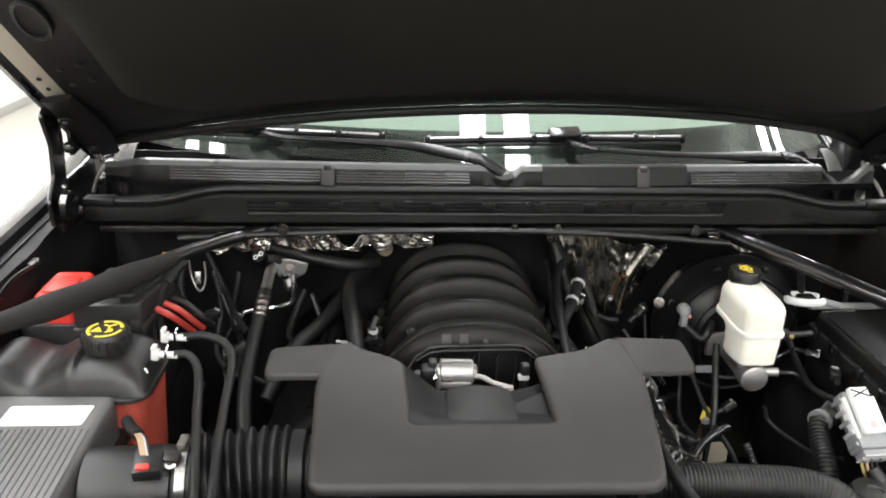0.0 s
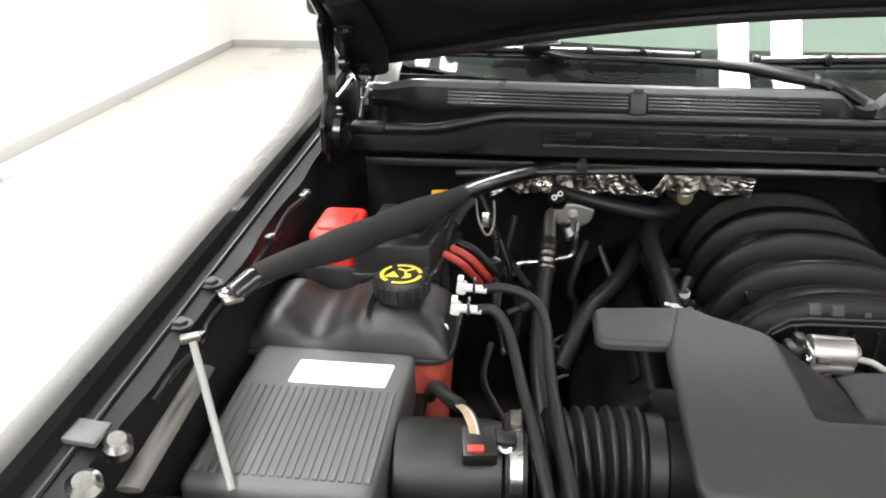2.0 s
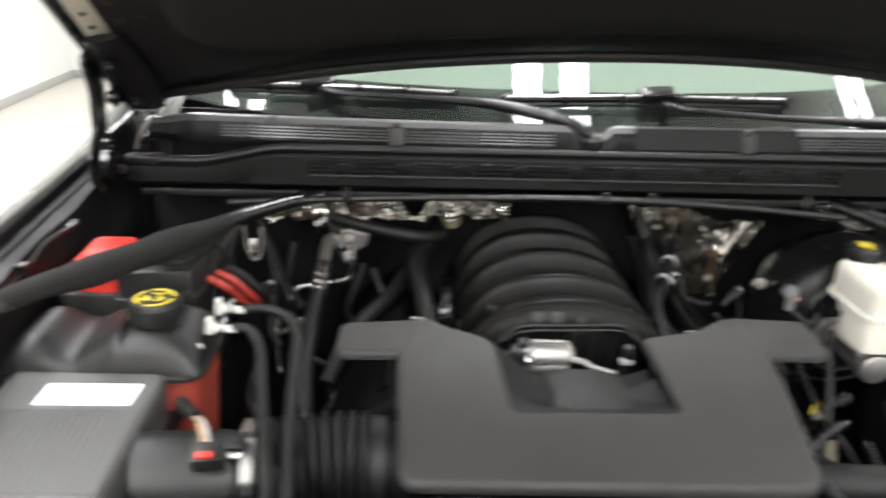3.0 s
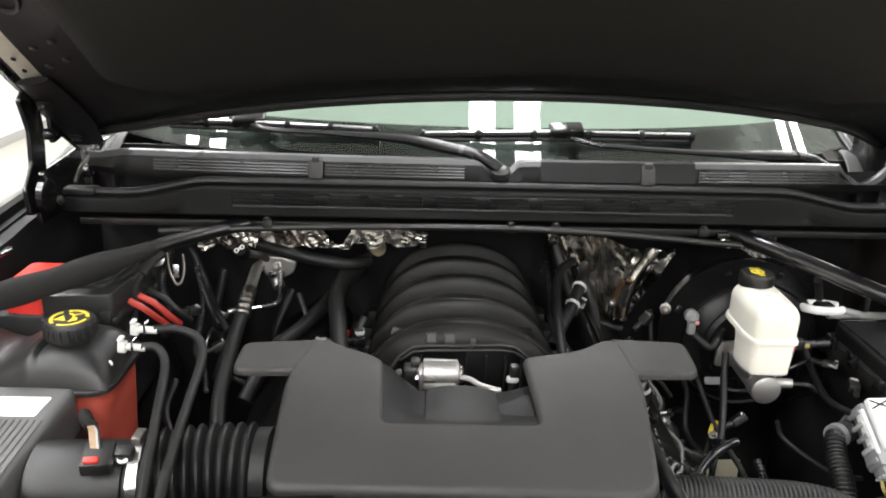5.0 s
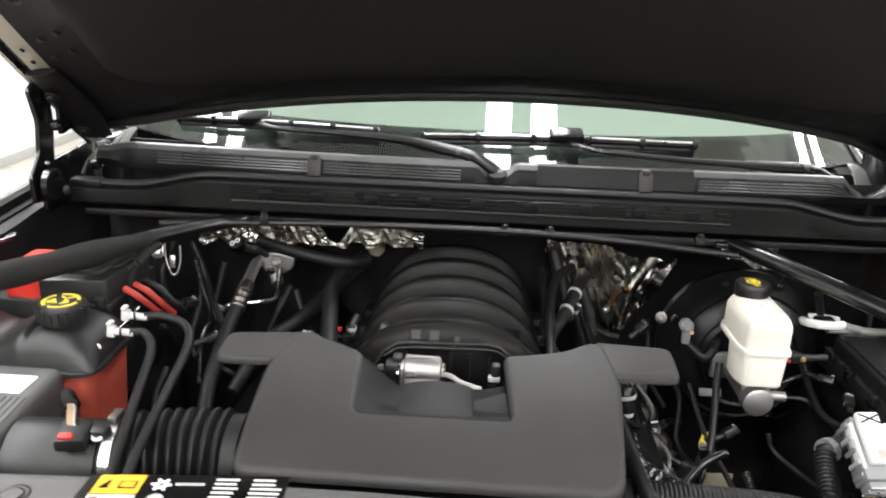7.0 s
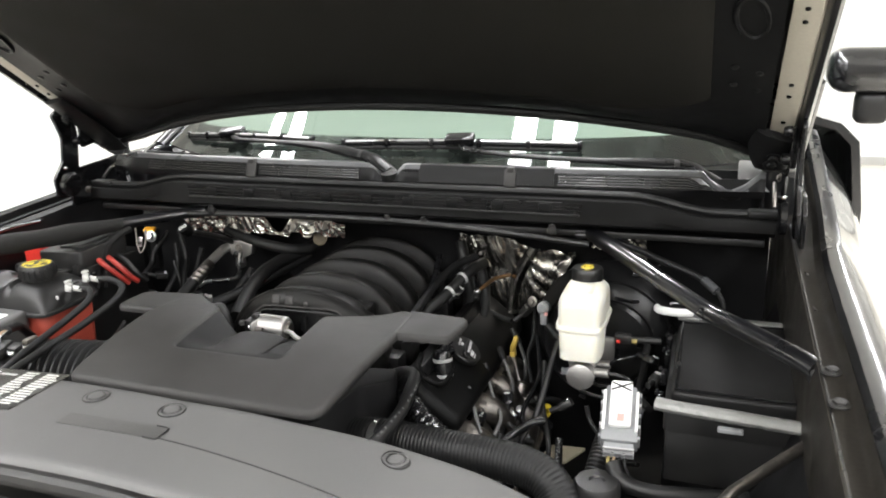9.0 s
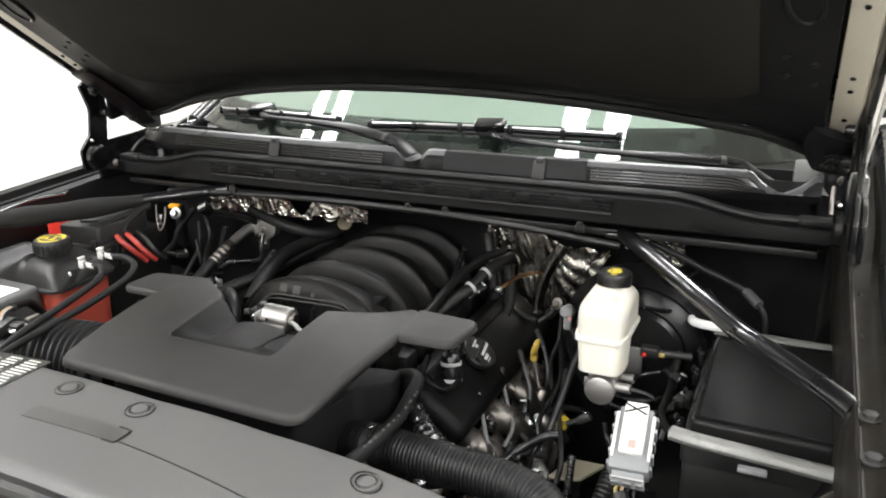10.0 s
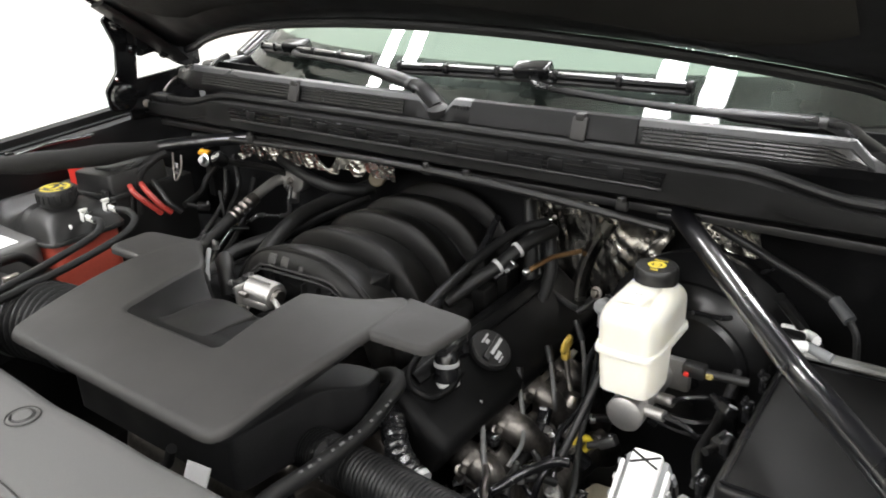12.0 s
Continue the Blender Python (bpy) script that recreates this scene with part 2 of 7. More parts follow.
COWL_WALL = material("cowl_wall_plastic", (0.0044, 0.0043, 0.0041), 0.62, vary=0.2, grain=800, bump=0.05, stain=7, spec=0.13)
COWL_PLASTIC = material("cowl_plastic", (0.0045, 0.0045, 0.0047), 0.45, vary=0.2, grain=800, bump=0.05, dust=0.0005, spec=0.22)
WIPER = material("wiper_black", (0.004, 0.004, 0.0042), 0.36, vary=0.2, grain=300, bump=0.02, spec=0.2)
TAUPE = material("taupe_finish", (0.055, 0.050, 0.043), 0.6, vary=0.15, grain=300, bump=0.03)
RUBBER = material("rubber", (0.0070, 0.0070, 0.0070), 0.5, vary=0.25, grain=500, bump=0.04, dust=0.001, spec=0.36)
FOAM = material("foam_sleeve", (0.0085, 0.0080, 0.0075), 0.95, vary=0.3, grain=900, bump=0.1)
PAINT = material("black_paint", (0.006, 0.006, 0.007), 0.3, coat=1.0, vary=0.1, grain=60, bump=0, rough_vary=0.05)
CHASSIS = material("black_primer", (0.0085, 0.0085, 0.0088), 0.5, vary=0.3, grain=250, bump=0.02, spec=0.2)
LINER = material("hood_liner_felt", (0.0092, 0.0086, 0.0068), 0.95, vary=0.3, grain=1200, bump=0.1, stain=7, spec=0.2)
RADIATOR_PLASTIC = material("grey_moulded_plastic", (0.100, 0.099, 0.097), 0.6, vary=0.14, grain=900, bump=0.06, stain=5)
# Pale grey holds the thin highlight along the black cowl's top edge.
COWL_EDGE = material("highlight_grey_edge", (0.078, 0.079, 0.080), 0.32, vary=0.2, grain=700, bump=0.03)
PALE_TRIM = material("pale_grey_trim", (0.20, 0.20, 0.19), 0.35, vary=0.12, grain=300, bump=0.01)
CORNER_GLEAM = material("pale_corner_gleam", (0.11, 0.11, 0.105), 0.35, vary=0.15, grain=300, bump=0.01)
FLANGE = material("cream_hood_flange", (0.46, 0.43, 0.36), 0.4, vary=0.08, grain=200, bump=0.01)
WIRE_YELLOW = material("dull_yellow_wire", (0.30, 0.24, 0.08), 0.5, vary=0.15)
DULL_RED = material("dull_red_cable", (0.34, 0.035, 0.025), 0.5, vary=0.15)
WIRE_TAN = material("tan_wire", (0.32, 0.22, 0.13), 0.5, vary=0.15)
PALE_RED = material("faded_red_sticker", (0.62, 0.30, 0.27), 0.5, vary=0.1)
# Glare on the black filter lid is put into this lighter grey.
LID = material("glare_grey_plastic", (0.074, 0.073, 0.071), 0.5, vary=0.12, grain=900, bump=0.05)
LID_BLACK = material("satin_black_lid", (0.0075, 0.0074, 0.0072), 0.5, vary=0.3, grain=600, bump=0.05, stain=6, spec=0.24)
SLEEVE = material("dark_sleeve", (0.055, 0.057, 0.06), 0.45, vary=0.15, grain=300)
OLD_COPPER = material("old_copper", (0.26, 0.15, 0.07), 0.45, 1.0, vary=0.3, grain=150)
SOFT_PRINT = material("soft_white_print", (0.60, 0.60, 0.57), 0.55, vary=0.06)
STEEL = material("zinc_steel", (0.55, 0.55, 0.55), 0.3, 1.0, vary=0.15, grain=200, bump=0.02)
HEAT_METAL = material("heat_stained_metal", (0.165, 0.153, 0.140), 0.46, 1.0, vary=0.55, grain=120, bump=0.1, stain=26)
BOOSTER = material("satin_black_steel", (0.0052, 0.0052, 0.0054), 0.34, vary=0.2, grain=200, bump=0.01, spec=0.4)
ALU = material("cast_aluminium", (0.44, 0.43, 0.415), 0.5, 1.0, vary=0.15, grain=500, bump=0.06)
DULL = material("dull_metal", (0.20, 0.185, 0.17), 0.42, 1.0, vary=0.35, grain=120, bump=0.05)
FOIL = foil_material()
WHITE_TANK = material("milky_polyethylene", (0.76, 0.74, 0.655), 0.38, vary=0.04, grain=250, bump=0.01, subsurface=0.35)
RED_TANK = material("red_translucent_tank", (0.32, 0.055, 0.035), 0.45, vary=0.15, grain=200, bump=0.02)
RED = material("red_plastic", (0.62, 0.035, 0.025), 0.4, vary=0.1, grain=400)
YELLOW = material("yellow_print", (0.60, 0.47, 0.035), 0.5, vary=0.15)
ORANGE = material("orange_print", (0.90, 0.42, 0.03), 0.5, vary=0.05)
WHITE = material("white_label", (0.82, 0.82, 0.80), 0.5, vary=0.04)
GREY = material("grey_plastic", (0.22, 0.225, 0.23), 0.45, vary=0.1, grain=400)
GREY_RUBBER = material("grey_silicone", (0.09, 0.09, 0.088), 0.5, vary=0.2)
FAINT_PRINT = material("faint_print", (0.10, 0.10, 0.10), 0.5, vary=0.2)
LIGHT_PRINT = material("light_print", (0.40, 0.40, 0.40), 0.5, vary=0.05)
KHAKI = material("khaki_floor_glimpse", (0.30, 0.27, 0.20), 0.5, vary=0.15)
TEAL = material("teal_plastic", (0.02, 0.16, 0.14), 0.45)
WALL = material("white_wall_paint", (0.82, 0.82, 0.80), 0.7, vary=0.03, grain=120, bump=0.03, stain=1.5)
FLOOR = material("cream_sealed_floor", (0.74, 0.71, 0.64), 0.35, vary=0.05, grain=60, bump=0.01, stain=1.2)
BASEBOARD = material("grey_baseboard", (0.46, 0.455, 0.44), 0.5, vary=0.08)
CEILING = material("ceiling_board", (0.80, 0.80, 0.78), 0.8, vary=0.04, grain=200, bump=0.05)
HOUSING = material("white_enamel", (0.80, 0.80, 0.78), 0.4, vary=0.03)
CLOTH = material("striped_towel", (0.54, 0.56, 0.61), 0.95, vary=0.3, grain=150, bump=0.1, stain=14)
HANDLE = material("tan_yellow_handle", (0.52, 0.36, 0.07), 0.45, vary=0.1)
WORN = material("worn_brown_black_primer", (0.017, 0.0150, 0.0122), 0.5, vary=0.35, grain=180, bump=0.03, stain=14, spec=0.25)
TAN_FITTING = material("tan_fitting", (0.17, 0.14, 0.09), 0.5, vary=0.25, grain=200, bump=0.05)
DASH = material("grey_dashboard", (0.17, 0.18, 0.165), 0.7, vary=0.06, grain=600, bump=0.0)
# Black of the glass band and print; also stands for shade in openings.
BLACK_FILL = material("gloss_black_fill", (0.006, 0.006, 0.006), 0.25, vary=0.1, bump=0)
GLASS = glass_material("windshield_glass", (0.62, 0.76, 0.66))
TYRE = material("tyre_rubber", (0.02, 0.02, 0.02), 0.8, vary=0.2, grain=200)

# ---- room ----
ROOM = (-4.0, 5.2, -11.0, 7.6)


def build_room():
    x0, x1, y0, y1 = ROOM
    solid("floor", span(x0, x1, y0, y1, -0.1, 0), FLOOR, "cream sealed workshop floor", "floor", kind="structure")
    solid("ceiling", span(x0, x1, y0, y1, CEILING_Z, CEILING_Z + 0.1), CEILING, "white board ceiling with strip lamps", "ceiling", kind="structure")
    for name, box in (("wall_west", (x0 - 0.15, x0, y0 - 0.15, y1 + 0.15)), ("wall_east", (x1, x1 + 0.15, y0 - 0.15, y1 + 0.15)),
                      ("wall_north", (x0, x1, y1, y1 + 0.15)), ("wall_south", (x0, x1, y0 - 0.15, y0))):
        solid(name, span(*box, -0.1, CEILING_Z + 0.1), WALL, "plain white painted wall", "wall", kind="structure")
    b = 0.012
    for box in ((x0, x0 + b, y0, y1), (x1 - b, x1, y0, y1), (x0 + b, x1 - b, y1 - b, y1), (x0 + b, x1 - b, y0, y0 + b)):
        solid("baseboard", span(*box, 0, 0.085, 0.003), BASEBOARD, "grey baseboard along the foot of the wall", "baseboard", kind="structure")
    lamps = []
    for row in TUBE_ROWS:
        for ya, yb in TUBE_RUNS:
            xm = sum(row) / 2
            fix = thing("ceiling_lamp", (xm, (ya + yb) / 2, CEILING_Z), "white twin-strip fluorescent lamp on the ceiling", "lamp", "strip lamps on the ceiling")
            part("housing", span(xm - 0.22, xm + 0.22, ya - 0.03, yb + 0.03, CEILING_Z - 0.05, CEILING_Z - 0.002, 0.006), HOUSING, fix)
            for x in row:
                lamp = bpy.data.lights.new("lamp_strip", "AREA")
                lamp.shape, lamp.size, lamp.size_y = "RECTANGLE", 0.118, yb - ya
                lamp.energy, lamp.color = LAMP_POWER, (0.985, 0.985, 1.0)
                ob = new("lamp_strip", lamp)
                ob.location = (x, (ya + yb) / 2, CEILING_Z - 0.056)


build_room()

# ---- pickup truck body ----
XC = 0.0  # the truck's middle line
HOOD_TILT = radians(36)

truck = thing("pickup_truck", (XC, 0.6, 0), "glossy black pickup truck with its hood raised", "truck")


def hood_lip(x):
    """How the pressed rear lip stands off the hood's even curve along its width."""
    s = (x - XC) / 0.7
    fade = 1 - smoothstep(0.88, 1.06, abs(s))
    return Vector((0, 0.015 - 0.0365 * s * s + 0.0411 * s ** 4, -0.0075 + 0.0122 * s + 0.0187 * s * s - 0.0095 * s ** 4)) * fade


def hood_rear(x):
    s = (x - XC) / 0.7
    return Vector((x, -0.140 + 0.205 * s * s, 1.495 - 0.111 * s * s))


HOOD_DOWN = Vector((0, -math.sin(HOOD_TILT), -math.cos(HOOD_TILT)))


def hood_at(x, v, down=0.0):
    """A place on the hood's underside: v metres forward of its rear edge, down metres below the sheet."""
    lip = hood_lip(x) * (1 - smoothstep(0.0, 0.20, v))
    return hood_rear(x) + v * Vector((0, -math.cos(HOOD_TILT), math.sin(HOOD_TILT))) + down * HOOD_DOWN + lip


def build_hood():
    w = 0.785

    def skin(u, v):
        x = XC + u * w
        edge = max(0.0, abs(u) - 0.86) / 0.14
        return hood_at(x, v, -0.045 + 0.02 * edge * edge)

    hood = part("hood", sheet(skin, steps(-1, 1, 40), steps(0.0, 1.12, 24), 0.004), PAINT, truck, "raised black hood")

    def inner(u, v):
        x = XC + u * 0.725
        dip = 0.012 * smoothstep(0.0, 0.05, v)
        rim = 0.010 * smoothstep(0.93, 1.0, abs(u))
        return hood_at(x, v, dip - 0.012 + rim)

    part("inner_panel", sheet(inner, steps(-1, 1, 50), steps(0.0, 0.14, 8) + steps(0.18, 1.1, 26), -0.006), CHASSIS, hood, "black inner panel of the hood")

    def felt(u, v):
        x = XC + u * 0.63
        border = min((1 - abs(u)) * 0.63, v, 0.95 - v)
        puff = 0.018 * smoothstep(0.0, 0.035, border)
        wave = 0.006 * noise.noise(Vector((x * 3.1, v * 3.3, 2.0)))
        corner = 0.10 * max(0, abs(u) - 0.72) ** 2 / 0.08
        return hood_at(x, 0.075 + corner * (1 - v) + v, 0.006 + puff + wave)

    part("liner", sheet(felt, steps(-1, 1, 64), steps(0.0, 0.95, 44), -0.004), LINER, hood, "black felt hood liner")
    for s in (-1, 1):
        seam = [felt(s * 0.996, v) + HOOD_DOWN * 0.001 for v in steps(0.03, 0.93, 40)]
        part("liner_seam", tube(seam, 0.0013, 6, smooth=False), TAUPE, hood, "thin pale edge of the liner")
    # the rolled rear edge with its rubber seal
    rim = [hood_at(XC + u * 0.725, 0.010, 0.008) for u in steps(-1, 1, 30)]
    part("rear_seal", tube(rim, 0.008, 10, smooth=False), RUBBER, hood)
    for s in (-1, 1):
        reach = 0.235 if s < 0 else 0.135
        strap = [hood_at(XC + s * (0.742 - 0.010 * math.sin(q * 3)), v, 0.030 - 0.006 * q) for q, v in zip(steps(0, 1, 8), steps(0.02, reach, 8))]
        arm = part("hinge_strap", tube(strap, lambda d: 0.034 - 0.05 * abs(d - 0.08), 12, smooth=False, flat=0.25), CHASSIS, hood, "black hinge strap bolted to the hood")
        for v in (0.06, reach - 0.05):
            part("bolt", bolt(hood_at(XC + s * 0.742, v, 0.040), HOOD_DOWN, 0.008, 0.008), CHASSIS, arm)

        if s > 0:
            part("hinge_cover", block((0.046, 0.030, 0.092), pose(XC + 0.749, 0.030, 1.356, -18), 0.014, 4), CHASSIS, hood, "black cover over the hinge end")

        def flange(u, v, s=s):
            return hood_at(XC + s * (0.732 + 0.040 * u), 0.11 + v, 0.004 + 0.012 * u - 0.010 * smoothstep(0.85, 1.0, u))  # slopes away from the engine

        part("side_flange", sheet(flange, steps(0, 1, 8), steps(0.0, 0.95, 20), -0.003), FLANGE, hood, "cream side flange of the hood")
        edge = [hood_at(XC + s * 0.783, v, 0.004) for v in steps(0.02, 1.1, 16)]
        part("hem", tube(edge, 0.012, 10, smooth=False, flat=1.6), PAINT, hood)
        for v in (0.165, 0.25, 0.285, 0.45, 0.48):
            # A black disc stands for the shade inside each small hole.
            part("drain_hole", lathe([(0.004, -0.001), (0.004, 0.0015), (0.003, 0.002)], aim(hood_at(XC + s * 0.750, v, 0.0125), HOOD_DOWN), 12), BLACK_FILL, hood)
        big = lathe([(0.030, 0), (0.030, 0.003), (0.024, 0.004)], aim(hood_at(XC + s * 0.748, 0.62, 0.014), HOOD_DOWN), 20)
        # Likewise a larger black disc for the shade of the access hole.
        part("access_hole", big, BLACK_FILL, hood)
        for x, v in ((0.665, 0.24), (0.702, 0.24), (0.665, 0.29), (0.702, 0.29)):
            part("stud", lathe([(0.006, 0), (0.006, 0.002), (0.003, 0.003)], aim(hood_at(XC + s * x, v, 0.010), HOOD_DOWN), 10), RUBBER, hood)
        ring = [hood_at(XC + s * 0.682 + 0.022 * math.cos(a), 0.42 + 0.045 * math.sin(a), 0.010) for a in steps(0, 2 * math.pi, 24)]
        part("stamped_ring", tube(ring, 0.004, 6, smooth=False), CHASSIS, hood)
    for x, v in ((XC - 0.50, 0.33), (XC + 0.50, 0.33), (XC, 0.55), (XC - 0.30, 0.70), (XC + 0.30, 0.70)):
        part("liner_clip", lathe([(0.014, 0), (0.014, 0.002), (0.009, 0.005)], aim(hood_at(x, v, 0.022), HOOD_DOWN), 16), RUBBER, hood)


def plate_yz(pts, x, thick, r=0.008):
    """A plate standing in a plane of constant x."""
    bm = slab(round_outline(pts, r, 4), 0, thick, min(0.0015, thick / 3), 2)
    m = Matrix(((0, 0, 1, x), (1, 0, 0, 0), (0, 1, 0, 0), (0, 0, 0, 1)))
    bmesh.ops.transform(bm, matrix=m, verts=bm.verts)
    return bm


def build_hinges():
    for s in (-1, 1):
        x = XC + s * 0.782
        arm = part("hood_hinge", plate_yz([(-0.090, 1.455), (-0.032, 1.485), (-0.020, 1.400), (-0.028, 1.345), (-0.036, 1.300), (-0.060, 1.262), (-0.106, 1.266), (-0.110, 1.312), (-0.078, 1.345), (-0.070, 1.400)], x - 0.003, 0.007), PLASTIC_GLOSS, truck, "black steel hood hinge")
        part("link", plate_yz([(-0.030, 1.371), (0.012, 1.377), (0.074, 1.337), (0.126, 1.332), (0.126, 1.402), (0.034, 1.470), (-0.030, 1.482)], x - s * 0.014, 0.007), PLASTIC_GLOSS, arm)
        top = [hood_at(x, v, 0.004) for v in (0.0, 0.30)]
        part("mount", tube([top[0], top[1]], 0.018, 8, smooth=False, flat=0.5), PLASTIC_GLOSS, arm)
        part("base", plate_yz([(-0.056, 1.235), (0.130, 1.235), (0.130, 1.334), (0.074, 1.328), (-0.030, 1.323), (-0.060, 1.300)], x + s * 0.012, 0.007), PLASTIC_GLOSS, arm)
        for y, z, r in ((-0.082, 1.296, 0.028), (-0.044, 1.391, 0.010), (0.083, 1.296, 0.013), (-0.050, 1.440, 0.009)):
            part("pivot", lathe([(r, 0), (r, 0.010), (r * 0.7, 0.014), (r * 0.3, 0.014)], aim((x - s * 0.016, y, z), (-s, 0, 0)), 18), PLASTIC_GLOSS, arm)
        for y, z in ((0.02, 1.275), (0.06, 1.250), (-0.03, 1.272), (0.10, 1.330)):
            part("hinge_bolt", bolt((x - s * 0.018, y, z), (-s, -0.3, 0.2), 0.0055, 0.005), DULL, arm)
        part("brace", tube([(x - s * 0.030, 0.010, 1.292), (x - s * 0.030, 0.040, 1.312), (x - s * 0.028, 0.086, 1.322)], 0.0035, 8), DULL, arm)
        # the foot of the windshield pillar behind the hinge
        part("pillar_foot", join(span(min(x, x - s * 0.048), max(x, x - s * 0.048), 0.135, 0.205, 1.235, 1.405 if s > 0 else 1.318, 0.012, 3), span(min(x + s * 0.03, x - s * 0.02), max(x + s * 0.03, x - s * 0.02), 0.16, 0.30, 1.22, 1.33, 0.012, 3)), PAINT, truck, "black foot of the windshield pillar")
        for y, z, r in ((0.10, 1.29, 0.0045), (-0.092, 1.335, 0.004), (0.11, 1.375, 0.004)):
            part("hinge_rivet", lathe([(r, 0), (r, 0.004), (r * 0.5, 0.006)], aim((x - s * 0.022, y, z), (-s, -0.5, 0.2)), 12), STEEL, arm)


def fender_top(y):
    return 1.222 + 0.052 * (y + 0.77) / 0.97 + 0.055 * smoothstep(0.15, 0.62, y)


def build_fenders():
    left = [(-0.085, None, 0.80), (-0.085, None, 1.10), (-0.082, -0.055, 0), (-0.074, -0.030, 0), (-0.030, -0.026, 0), (-0.016, -0.020, 0), (-0.012, -0.006, 0),
            (-0.004, 0.0, 0), (0.010, -0.003, 0), (0.034, -0.013, 0), (0.060, -0.031, 0), (0.088, -0.065, 0), (0.117, -0.12, 0), (0.125, -0.28, 0), (0.125, -0.45, 0), (0.105, None, 0.62), (0.09, None, 0.50)]
    right = [(-0.085, None, 0.80), (-0.085, None, 1.10), (-0.084, -0.055, 0), (-0.079, -0.032, 0), (-0.056, -0.028, 0), (-0.050, -0.022, 0), (-0.046, -0.008, 0),
             (-0.040, 0.0, 0), (-0.028, 0.001, 0), (-0.019, -0.001, 0), (-0.011, -0.006, 0), (0.024, -0.053, 0), (0.064, -0.110, 0), (0.098, -0.175, 0), (0.118, -0.45, 0), (0.105, None, 0.62), (0.09, None, 0.50)]
    for s in (-1, 1):
        prof = left if s < 0 else right

        def fn(y, k, s=s, prof=prof):
            dx, dz, z = prof[int(k)]
            if s < 0 and k < 4:
                dx += 0.030 - 0.006 * math.sin(y * 13) ** 4
            if s > 0 and 4 <= k < 10:
                dx += 0.022 * smoothstep(-0.25, 0.25, y)
            return Vector((XC + s * (0.866 + dx), y, z if dz is None else fender_top(y) + dz))

        f = part("fender", sheet(fn, steps(-0.86, 0.60, 36), range(6, len(prof)), 0.003), PAINT, truck, "glossy black front fender")
        part("inner_flange", sheet(fn, steps(-0.86, 0.42, 32), range(0, 7), 0.003), WORN if s > 0 else CHASSIS, f, "worn brown-black inner fender flange" if s > 0 else "black inner fender flange")
        for dx, dz in ((-0.077, -0.0300), (-0.0835, -0.050)) if s > 0 else ((-0.026, -0.0230),):
            part("flange_bead", tube([(XC + s * (0.866 + dx), y, fender_top(y) + dz) for y in steps(-0.84, 0.10, 14)], 0.0022, 6, smooth=False), PAINT, f)
        for y in (-0.432, -0.518) if s < 0 else (-0.505, -0.585):
            part("fender_bolt", bolt((XC + s * (0.832 if s < 0 else 0.799), y, fender_top(y) - 0.026), (0, 0, 1), 0.0085, 0.006), PLASTIC, f)
        for y in (-0.30, -0.16):
            # A black bar on the flange stands for the shade in a slot.
            part("slot", span(XC + s * 0.800 - 0.005, XC + s * 0.800 + 0.005, y - 0.014, y + 0.014, fender_top(y) - 0.0302, fender_top(y) - 0.0275, 0.0006), BLACK_FILL, f)

        def apron(y, k, s=s):
            q = ((-0.085, 1.09), (-0.105, 1.0), (-0.16, 0.90), (-0.20, 0.80), (-0.20, 0.55))[int(k)]
            bulge = 0.02 * math.sin(y * 9)
            return Vector((XC + s * (0.866 + q[0] + (0.030 if s < 0 else 0)) - s * bulge * (k > 0), y, q[1]))

        part("inner_apron", sheet(apron, steps(-0.84, 0.10, 24), range(5), 0.003), CHASSIS, truck, "black inner fender apron")


def glass_base(x):
    s = (x - XC) / 0.78
    return 0.022 + 0.17 * s * s + 0.10 * s ** 4


def glass_at(x, v, lift=0.0):
    """A place on the windshield: v metres up its slope."""
    a = radians(26.5)
    return Vector((x, glass_base(x) + v * math.cos(a) - lift * math.sin(a), 1.336 + v * math.sin(a) + 0.11 * v * v + lift * math.cos(a)))


